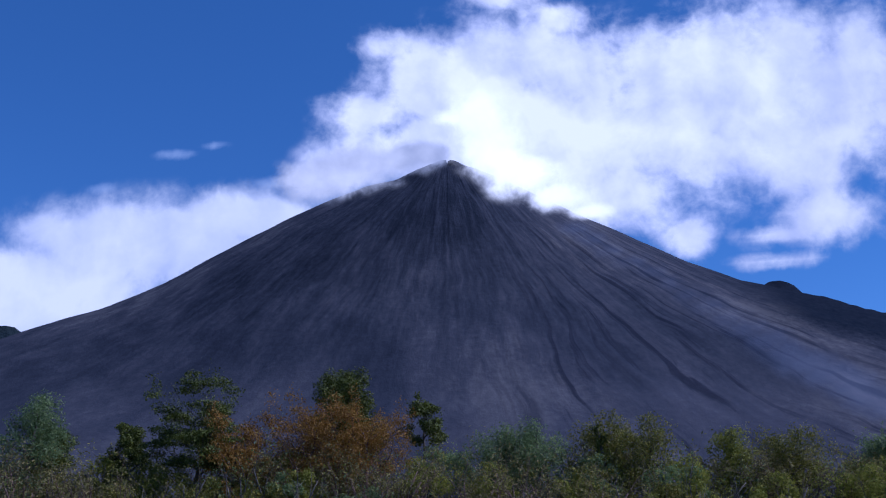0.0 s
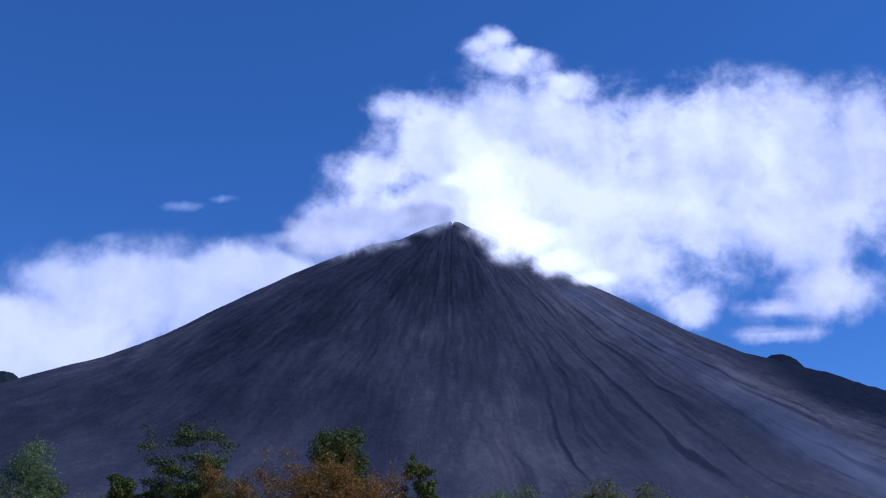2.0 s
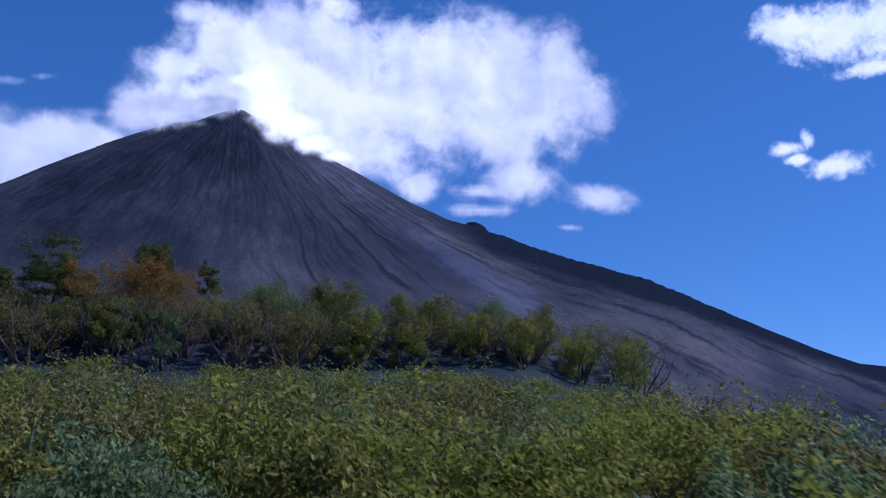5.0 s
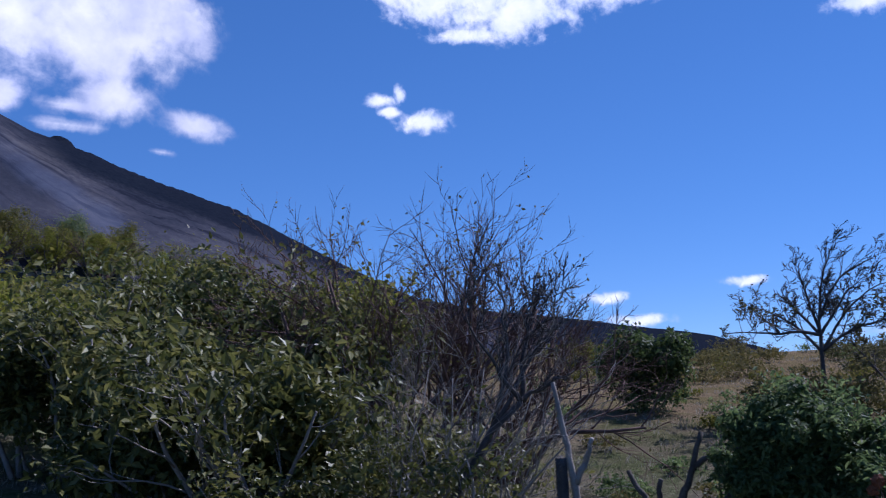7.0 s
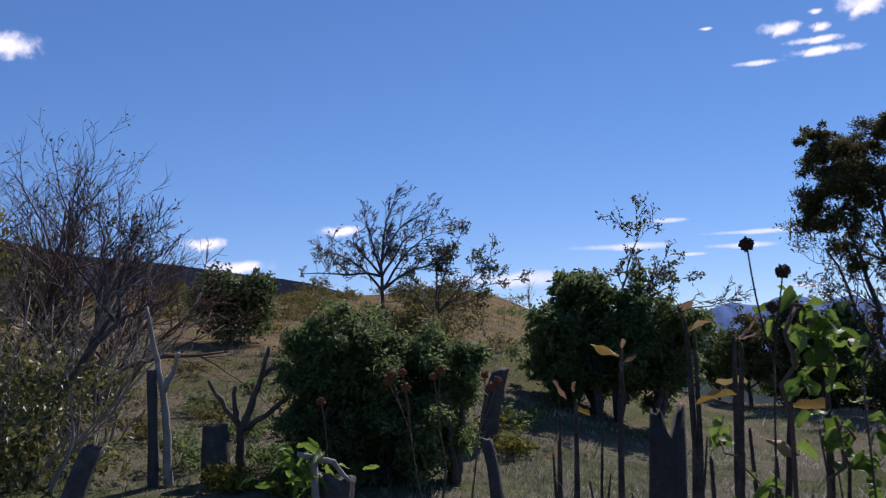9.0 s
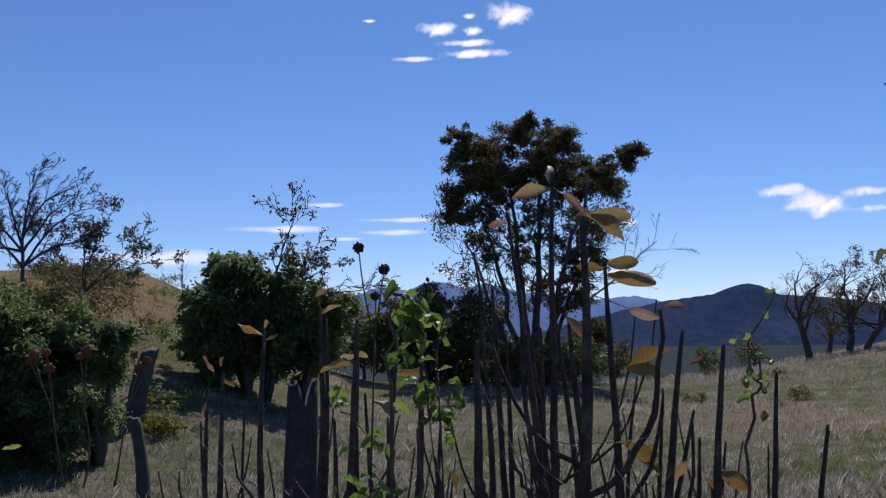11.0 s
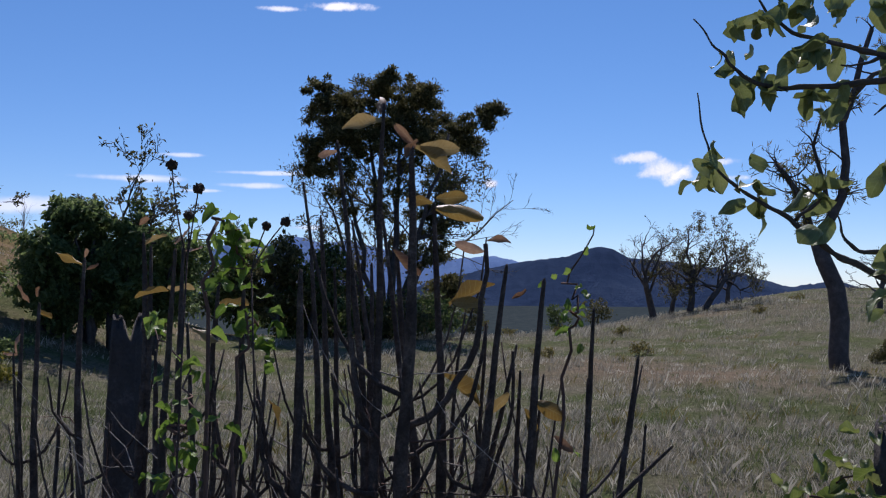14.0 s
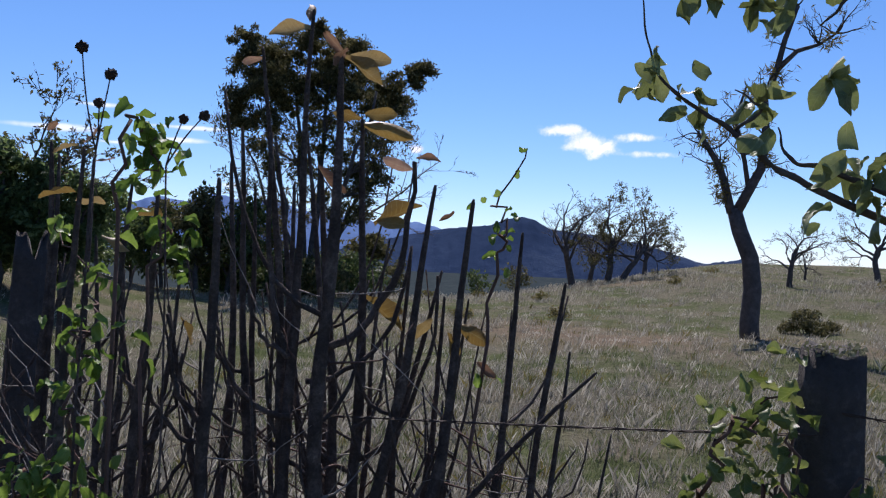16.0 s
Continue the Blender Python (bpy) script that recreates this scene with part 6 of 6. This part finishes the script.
vine("bright green climbing weed lit through by the sun", [(*set_back(74.0, 2.6, 1.5), 0.15), (*set_back(74.0, 2.6, 1.78), 0.4), (*set_back(74.9, 2.6, 1.77), 1.2), (*set_back(75.5, 2.6, 1.73), 1.1), (*set_back(76.0, 2.6, 1.68), 1.0), (*set_back(74.7, 2.6, 1.66), 0.5)], (74.0, 2.6), 1, VINE_WIDE, 10, 0.062)
vine("bright green climbing weed between the stems", [(*set_back(75.5, 2.7, 1.2), 0.2), (*set_back(76.0, 2.7, 1.54), 1.0), (*set_back(76.6, 2.7, 1.51), 1.1), (*set_back(76.3, 2.7, 1.44), 0.6)], (75.4, 2.7), 2, VINE_WIDE, 9, 0.055)
vine("bright green vine up the old stump", [(*set_back(72.6, 2.6, 0.95), 0.9), (*set_back(72.0, 2.5, 1.08), 0.9), (*set_back(72.7, 2.5, 1.2), 1.2), (*set_back(72.2, 2.5, 1.3), 0.9), (*set_back(73.0, 2.5, 1.27), 0.7), (*set_back(73.1, 2.7, 1.4), 0.7), (*set_back(71.2, 2.8, 1.5), 0.8)], (72.6, 2.6), 3, VINE_WIDE, 9, 0.075)
vine("green weed low before the stump", [(*set_back(70.6, 2.5, 0.95), 1.2), (*set_back(70.2, 2.4, 1.0), 1.3), (*set_back(69.5, 2.4, 0.95), 1.2), (*set_back(71.4, 2.5, 0.92), 1.1), (*set_back(72.6, 2.5, 0.9), 0.9)], (70.0, 2.45), 4, VINE_WIDE, 10, 0.08)
vine("small green twig between the burnt stems", [(93.6, 2.85, 1.2, 0.2), (94.1, 2.85, 1.5, 0.6), (94.6, 2.8, 1.57, 0.7), (94.2, 2.85, 1.63, 0.3), (95.5, 2.85, 1.78, 0.2)], (93.0, 2.9), 5, VINE, 9, 0.05)
vine("green vine beside the fence post", [(105.5, 2.3, 1.0, 1.0), (105.9, 2.3, 1.12, 0.8), (106.7, 2.3, 1.17, 0.9), (107.6, 2.3, 1.15, 0.7), (108.0, 2.3, 1.23, 0.9), (109.4, 2.3, 1.24, 0.8)], (106.0, 2.3), 6, leaf_set("leaf", 0.05, 0.8, LEAF_CREEPER, 41), 9, 0.08)
vine("green vine round the foot of the fence post", [(107.9, 2.25, 1.06, 1.0), (109.3, 2.25, 1.05, 1.0), (109.5, 2.25, 1.17, 0.8), (110.3, 2.25, 1.03, 0.8), (113.3, 2.3, 1.08, 1.0)], (108.4, 2.25), 7, leaf_set("leaf", 0.048, 0.8, LEAF_CREEPER, 45), 8, 0.08)
vine("yellow-green broad-leaved weed behind the fence", [(51.6, 7, 0.9, 1.0), (52.2, 7, 0.98, 1.2), (51.0, 7, 0.95, 0.8)], (51.6, 7), 8, leaf_set("leaf", 0.16, 0.45, LEAF_VINE, 51), 13, 0.2)

# ---- broad-leaved tree reaching in from beside the fence ----
tx, ty = way(122.5, 2.35)
oak = thing("broad_leaved_tree", (tx, ty, float(ground(tx, ty))), "young broad-leaved tree with large curled green leaves on thin limbs", "tree")
o3 = np.array(oak.location)
rng = np.random.default_rng(4)
stem_pts = np.array([[0, 0, -0.1], [0.01, 0.01, 0.6], [-0.02, 0.02, 1.2], [0.0, 0.03, 1.65], [0.02, 0.05, 2.2], [0.0, 0.06, 2.8]])
v, f = tubes([(stem_pts, np.array([0.07, 0.062, 0.055, 0.05, 0.04, 0.02]))], 10)
part("trunk", mesh_of("trunk", v, f), BARK, oak)
REACHES = ([(122.5, 2.35, 1.45), (111.2, 2.1, 1.62), (109.4, 2.1, 1.66), (108, 2.1, 1.68), (106.9, 2.1, 1.72), (105.8, 2.1, 1.75), (104.1, 2.1, 1.79), (102.9, 2.1, 1.82), (101.9, 2.1, 1.86), (101.3, 2.1, 1.92), (100.9, 2.1, 2.01)],
           [(122.5, 2.35, 1.95), (111.8, 2.1, 2.02), (109, 2.1, 2.01), (107, 2.1, 2.01), (104.9, 2.1, 2.01), (103.5, 2.1, 2.03), (102.7, 2.1, 2.06), (101.7, 2.1, 2.11), (100.7, 2.1, 2.16)],
           [(122.5, 2.35, 2), (111.8, 2.1, 2.04), (109.9, 2.1, 2.07), (108.3, 2.1, 2.09), (105.7, 2.1, 2.12), (104.5, 2.1, 2.16), (103.6, 2.1, 2.22)],
           [(122.5, 2.35, 2.05), (111.8, 2.1, 2.08), (110.5, 2.1, 2.06), (109.4, 2.1, 2.05), (108.2, 2.1, 2.05)],
           [(122.5, 2.35, 1.5), (112.7, 2.1, 1.65), (110.7, 2.1, 1.68), (108.9, 2.1, 1.69), (108.3, 2.1, 1.72), (108, 2.1, 1.76)],
           [(122.5, 2.35, 2.2), (111.9, 2.1, 2.13), (111.2, 2.1, 2.15), (110.7, 2.1, 2.18)],
           [(111.1, 2.1, 2), (110.4, 2.1, 1.97), (109.8, 2.1, 1.95)],
           [(105.8, 2.1, 1.75), (107.3, 2.1, 1.79), (106.8, 2.1, 1.81), (105.8, 2.1, 1.83)])
for k, row in enumerate(REACHES):
    ctrl = [polar(*p) - o3 for p in row]
    p = []
    for a, b_ in zip(ctrl[:-1], ctrl[1:]):
        for s in np.linspace(0, 1, 6)[:-1]:
            p.append(a + (b_ - a) * s + rng.normal(0, 0.004, 3))
    p.append(ctrl[-1])
    p = np.array(p)
    for _ in range(2):
        p[1:-1] = 0.5 * p[1:-1] + 0.25 * (p[:-2] + p[2:])
    v, f = tubes([(p, np.linspace(0.0085 if k < 6 else 0.004, 0.0014, len(p)) * (1 + rng.normal(0, 0.09, len(p))))], 8)
    part("limb", mesh_of("limb", v, f), BARK, oak)
def leaf_spray(az, z, n, d=2.1):
    """A few large, curled, drooping leaves round one twig end."""
    c = polar(az, d + rng.normal(0, 0.03), z)
    for k in range(n):
        a = k * 2.4 + rng.uniform(-0.8, 0.8)
        h = np.array([math.cos(a), math.sin(a), rng.normal(-0.55, 0.5)])
        put_leaf(oak, BROAD[int(rng.integers(0, 4))], c + rng.normal(0, 0.014, 3) - h * 0.018, h, rng.uniform(-1.2, 1.2), rng.uniform(0.5, 0.98))


for az, z, n in ((103.1, 2.15, 2), (104.2, 2.13, 3), (105.4, 2.16, 3), (106.6, 2.16, 3), (108, 2.15, 4), (107.1, 2.08, 5), (105.9, 2.06, 3), (102.8, 2.07, 2), (103.2, 2.02, 4), (104.1, 2.04, 3), (105, 2.02, 3), (107, 2, 5), (107.9, 1.98, 4), (108.5, 2.06, 2), (110.1, 2.16, 2), (111, 2.14, 3), (110.6, 2.04, 4)):
    leaf_spray(az, z, n + 1)
for az, z, n in ((101.4, 1.86, 4), (101.1, 1.83, 3), (102.2, 1.84, 3), (103.5, 1.87, 1), (103.4, 1.77, 1), (103.9, 1.8, 2), (104.8, 1.79, 3), (107.2, 1.83, 4), (107.8, 1.8, 4), (107.1, 1.73, 2), (106.7, 1.81, 2), (110.8, 1.85, 2), (110.2, 1.83, 2), (111.2, 1.82, 3), (111.3, 1.77, 1), (111.9, 1.68, 4), (110.9, 1.67, 3), (110.2, 1.6, 2), (112.5, 1.64, 4), (112.9, 1.69, 3), (112.8, 1.62, 3)):
    leaf_spray(az, z, n)


# ---- fence posts and wire ----
GRASS_PALE = leaf_surface("grass_pale", [(0.1, (0.30, 0.28, 0.21)), (0.5, (0.48, 0.45, 0.36)), (0.9, (0.62, 0.59, 0.5))], 0.5, 0.6, 0.2)
POST = rough_surface("weathered_post", [(0.3, (0.036, 0.033, 0.032)), (0.55, (0.085, 0.078, 0.074)), (0.78, (0.21, 0.20, 0.19))], 7, 60, strength=0.9, distance=0.015)
MOSS = leaf_surface("moss", [(0.1, (0.10, 0.11, 0.05)), (0.5, (0.20, 0.20, 0.11)), (0.9, (0.32, 0.31, 0.2))], 0.2, 0.8, 0.1)


def old_post(label, az, d, top, r, seed, lean=0.0, split=0.0, moss=0):
    """A rough-hewn post: grooved sides, uneven or split top."""
    rng = np.random.default_rng(seed)
    z0 = float(ground(*way(az, d)))
    x, y = way(az, d)
    root = thing("fence_post", (x, y, z0), label, "fence post", "old fence posts")
    n, m = 22, 14
    a = np.linspace(0, 2 * np.pi, n, endpoint=False)
    groove = 1 + 0.07 * np.sin(a * 5 + seed) + 0.05 * np.sin(a * 9 + seed * 2) + rng.normal(0, 0.025, n)
    vs = []
    h = top - z0
    lx = np.array(sideways(az, lean))
    right_ = np.array(sideways(az, 1.0))[:2]
    for k in range(m):
        s = k / (m - 1)
        rr_ = r * (1.12 - 0.16 * s + 0.03 * math.sin(s * 9 + seed)) * groove * (1 + rng.normal(0, 0.012, n))
        for q in range(n):
            px, py = rr_[q] * math.cos(a[q]), rr_[q] * math.sin(a[q])
            side = (px * right_[0] + py * right_[1]) / r
            up = h * s - 0.1 * (k == 0)
            if k == m - 1:
                up -= split * h * max(0.0, 1 - abs(side - 0.1) * 2.6) - 0.16 * r * math.sin(a[q] + seed) + 0.10 * r * math.sin(a[q] * 4 + seed * 2)
            vs.append((px + lx[0] * s * s * h, py + lx[1] * s * s * h, up))
    fs = [(k * n + q, k * n + (q + 1) % n, (k + 1) * n + (q + 1) % n, (k + 1) * n + q) for k in range(m - 1) for q in range(n)]
    top_c = len(vs)
    vs.append((lx[0] * h, lx[1] * h, h * (1 - split * 0.9) - 0.015))
    fs += [((m - 1) * n + q, (m - 1) * n + (q + 1) % n, top_c) for q in range(n)]
    part("shaft", mesh_of("shaft", np.array(vs), fs), POST, root)
    if moss:
        d_ = rng.random(moss) ** 0.5 * r
        t_ = rng.uniform(0, 2 * np.pi, moss)
        p = np.stack([d_ * np.cos(t_) + lx[0] * h, d_ * np.sin(t_) + lx[1] * h, np.full(moss, h) + rng.uniform(-0.012, 0.006, moss)], -1)
        v, f = leaves(rng, p, 0.011, 0, 0.7)
        tagged(part("moss", mesh_of("moss", v, f, False), MOSS, root, "pale green moss on the top"), kind="stuff")
    return root


old_post("dark weathered fence post with a mossy top", 111.5, 2.42, 1.325, 0.068, 1, 0.0, 0.0, 260)
old_post("grey split stump of an old fence post", 69.35, 3.9, 1.5, 0.062, 2, 0.02, 0.09)
old_post("dark cut stump of a tree", 46.9, 11.0, 1.0, 0.13, 3, 0.0, 0.02)
old_post("dark leaning cut stump", 39.6, 8.0, 1.1, 0.08, 4, 0.25, 0.02)
old_post("dark gnarled stump with a pale bent top", 53.0, 7.0, 0.93, 0.12, 5, 0.06, 0.05)
old_post("dark leaning post behind the bushes", 61.9, 9.0, 0.95, 0.05, 6, -0.12, 0.0)
old_post("slim dark fence stake", 43.7, 11.0, 1.58, 0.05, 7, -0.02, 0.0)
old_post("dark leaning post on the slope", 61.6, 13.0, 1.45, 0.11, 8, 0.2, 0.0)


def forked_branch(label, runs, r, bark, seed):
    """A dead branch stuck in the ground: bent runs, each from a fork to a cut end."""
    rng = np.random.default_rng(seed)
    az, d = runs[0][0][:2]
    x, y = way(az, d)
    root = thing("forked_branch", (x, y, float(ground(x, y))), label, "branch", "cut branches by the fence")
    off = np.array(root.location)
    for k, run in enumerate(runs):
        ctrl = np.array([polar(*p) for p in run]) - off
        if k == 0:
            ctrl[0, 2] = -0.08
        p = np.concatenate([ctrl[i] + (ctrl[i + 1] - ctrl[i]) * np.linspace(0, 1, 5)[:-1, None] for i in range(len(ctrl) - 1)] + [ctrl[-1:]])
        p[1:] += rng.normal(0, 0.006, (len(p) - 1, 3))
        v, f = tubes([(p, np.linspace(r * (1 if k == 0 else 0.7), r * 0.4, len(p)) * (1 + rng.normal(0, 0.06, len(p))))], 8)
        part("limb", mesh_of("limb", v, f), bark, root)
    return root


forked_branch("dead pale forked branch with cut ends", [[(44.5, 11, 0.5), (44.4, 11, 0.9), (44.2, 11, 1.36), (43.7, 11, 1.78), (43.3, 11, 2.22)], [(44.2, 11, 1.36), (44.7, 11, 1.55), (45.0, 10.9, 1.74)]], 0.048, BARK_PALE, 1)
forked_branch("dead forked shrub with cut upright arms", [[(48.2, 11.3, 0.5), (48.2, 11.3, 0.9), (48.8, 11.3, 1.2), (49.3, 11.3, 1.48), (49.7, 11.3, 1.78)], [(48.3, 11.3, 0.92), (49.5, 11.2, 1.07), (50.9, 11.1, 1.28)], [(48.2, 11.3, 0.95), (47.4, 11.4, 1.15), (46.5, 11.5, 1.44)], [(49.3, 11.3, 1.48), (50.2, 11.3, 1.6)], [(48.0, 11.3, 1.0), (47.85, 11.3, 1.2), (47.9, 11.3, 1.38)]], 0.052, BARK, 2)
forked_branch("pale bent dead limb on the gnarled stump", [[(52.9, 6.9, 0.9), (52.1, 6.9, 1.06), (51.3, 6.9, 1.08)], [(52.1, 6.9, 1.06), (53.2, 6.9, 1.02), (54.0, 6.9, 0.9)]], 0.035, BARK_PALE, 3)

WIRE = rough_surface("rusty_wire", [(0.3, (0.035, 0.026, 0.022)), (0.6, (0.085, 0.062, 0.05)), (0.8, (0.16, 0.13, 0.11))], 30, 200, rough=0.75, distance=0.001)


def barbed_wire(label, ends, sag):
    """A twisted strand between posts with barbs along it."""
    a, b_ = (polar(*e) for e in ends)
    root = thing("barbed_wire", tuple(a), label, "wire", "barbed wire")
    n = 60
    base = np.array([(b_ - a) * s + np.array([0, 0, -sag * 4 * s * (1 - s)]) for s in np.linspace(0, 1, n)])
    for ph in (0, math.pi):
        tw = base + 0.0022 * np.stack([np.zeros(n), np.cos(np.arange(n) * 1.4 + ph), np.sin(np.arange(n) * 1.4 + ph)], -1)
        v, f = tubes([(tw, np.full(n, 0.0016))], 4)
        part("strand", mesh_of("strand", v, f), WIRE, root)
    length = np.linalg.norm(b_ - a)
    rng = np.random.default_rng(int(length * 100))
    for s in np.arange(0.08, length, 0.13):
        p = (b_ - a) * (s / length) + np.array([0, 0, -sag * 4 * (s / length) * (1 - s / length)])
        bits = []
        for q in range(2):
            h = unit(rng.normal(0, 1, 3)) * 0.014
            bits.append((np.array([p - h, p, p + h]), np.array([0.0006, 0.0014, 0.0006])))
        v, f = tubes(bits, 4)
        part("barb", mesh_of("barb", v, f), WIRE, root)
    return root


barbed_wire("rusty barbed wire strand along the old fence", [(69.35, 3.84, 0.94), (111.4, 2.36, 1.15)], 0.015)
barbed_wire("rusty barbed wire strand low on the fence", [(69.35, 3.84, 0.62), (111.4, 2.36, 0.78)], 0.03)
barbed_wire("rusty barbed wire strand running on past the post", [(111.6, 2.36, 1.2), (150, 2.9, 1.12)], 0.02)


# ---- dry grass and twigs ----
def grass_patch(label, az0, az1, d0, d1, n, seed, material, tall, material_name="grass"):
    rng = np.random.default_rng(seed)
    tufts = max(1, n // 14)
    a = rng.uniform(az0, az1, tufts)
    d = d0 * (d1 / d0) ** rng.random(tufts)
    keep = np.array([noise.noise(Vector((q * math.sin(radians(p)) * 0.5, q * math.cos(radians(p)) * 0.5, seed))) for p, q in zip(a, d)]) > -0.22
    a, d = a[keep], d[keep]
    a, d = np.repeat(a, 14), np.repeat(d, 14)
    n = len(a)
    x = d * np.sin(np.radians(a)) + rng.normal(0, 0.012, n) * (1 + d * 0.25)
    y = d * np.cos(np.radians(a)) + rng.normal(0, 0.012, n) * (1 + d * 0.25)
    z = ground(x, y) - 0.01
    h = tall * rng.uniform(0.35, 1.0, n) * np.repeat(rng.uniform(0.5, 1.15, n // 14), 14)
    w = 0.0007 * (1 + d * 0.25)
    t = rng.uniform(0, np.pi, n)
    lean = rng.normal(0, 0.3, (n, 2))
    p0 = np.stack([x - w * np.cos(t), y - w * np.sin(t), z], -1)
    p1 = np.stack([x + w * np.cos(t), y + w * np.sin(t), z], -1)
    m0 = np.stack([x + lean[:, 0] * h * 0.4 + w * 0.7 * np.cos(t), y + lean[:, 1] * h * 0.4 + w * 0.7 * np.sin(t), z + h * 0.6], -1)
    tip = np.stack([x + lean[:, 0] * h, y + lean[:, 1] * h, z + h], -1)
    v = np.stack([p0, p1, m0, tip], 1).reshape(-1, 3)
    o = np.arange(n)[:, None] * 4
    f = np.concatenate([o + np.array([[0, 1, 2]]), o + np.array([[0, 2, 3]])])
    ob = part(material_name, mesh_of(material_name, v, f, False), material)
    return tagged(ob, label, "grass", kind="stuff")


grass_patch("dry straw-coloured grass on the meadow", 62, 126, 2.6, 12, 150000, 1, GRASS, 0.115, "dry_grass")
grass_patch("thin green grass between the dry stalks", 62, 126, 2.6, 14, 60000, 2, GRASS_GREEN, 0.11, "green_grass")
grass_patch("short dry grass farther out on the meadow", 64, 126, 11, 44, 45000, 3, GRASS, 0.1, "dry_grass")
grass_patch("short green grass farther out on the meadow", 64, 126, 11, 40, 20000, 6, GRASS_GREEN, 0.07, "green_grass")
grass_patch("short dry grass on the brown hillside", 0, 64, 7, 42, 50000, 4, GRASS, 0.13, "dry_grass")
grass_patch("short green tufts on the brown hillside", 0, 66, 7, 26, 38000, 5, GRASS_GREEN, 0.1, "green_grass")

grass_patch("taller tussocks of straw on the meadow", 64, 126, 4, 22, 26000, 8, GRASS, 0.19, "dry_grass")
grass_patch("ragged tall grass along the meadow's crest", 84, 124, 24, 40, 22000, 9, GRASS, 0.2, "dry_grass")
grass_patch("dark withered weeds in the meadow", 70, 124, 6, 24, 6000, 10, LEAF_BROWN, 0.16, "withered_weeds")
grass_patch("pale seeding grass tufts scattered over the meadow", 66, 126, 10, 42, 16000, 7, GRASS_PALE, 0.1, "seeding_grass")

thin_rows = [(a, 2.75 + 0.9 * ((q * 0.37) % 1), a + 6 * math.sin(q * 2.3), 0.4 + 0.6 * ((q * 0.71) % 1), 0.004 + 0.004 * ((q * 0.53) % 1), 2.2 * math.sin(q * 1.1)) for q, a in enumerate(np.linspace(64.5, 100, 36))]
stalk_clump("thicket of thin dead stems between the thicker ones", thin_rows, 5, STALK_BARK, 0.8)

rng = np.random.default_rng(8)
litter, bleached = [], []
for k in range(520):
    az0, d, az1, top, r, bow = STEM_ROWS[int(rng.integers(0, len(STEM_ROWS)))]
    q = rng.uniform(0.1, 0.66)
    p = polar(az0 + (az1 - az0) * q + bow * 4 * q * (1 - q), d, float(ground(*way(az0, d))) * (1 - q) + top * q)
    h = np.array(sideways(az0, rng.normal(0, 1), rng.uniform(-0.3, 0.8), rng.normal(0, 0.6)))
    pts, rad_ = limb(rng, p, h, rng.uniform(0.14, 0.5), rng.uniform(0.0016, 0.0036), 6, 0.26, 0.08)
    (bleached if k % 5 < 3 else litter).append((pts, rad_))
v, f = tubes(bleached, 4)
tagged(part("dry_twigs", mesh_of("dry_twigs", v, f), BARK_PALE), "bleached dry twigs tangled among the burnt stems", "twigs", kind="stuff")
v, f = tubes(litter, 4)
tagged(part("twig_litter", mesh_of("twig_litter", v, f), TWIG_RED), "tangle of thin dead twigs at the foot of the stems", "twigs", kind="stuff")
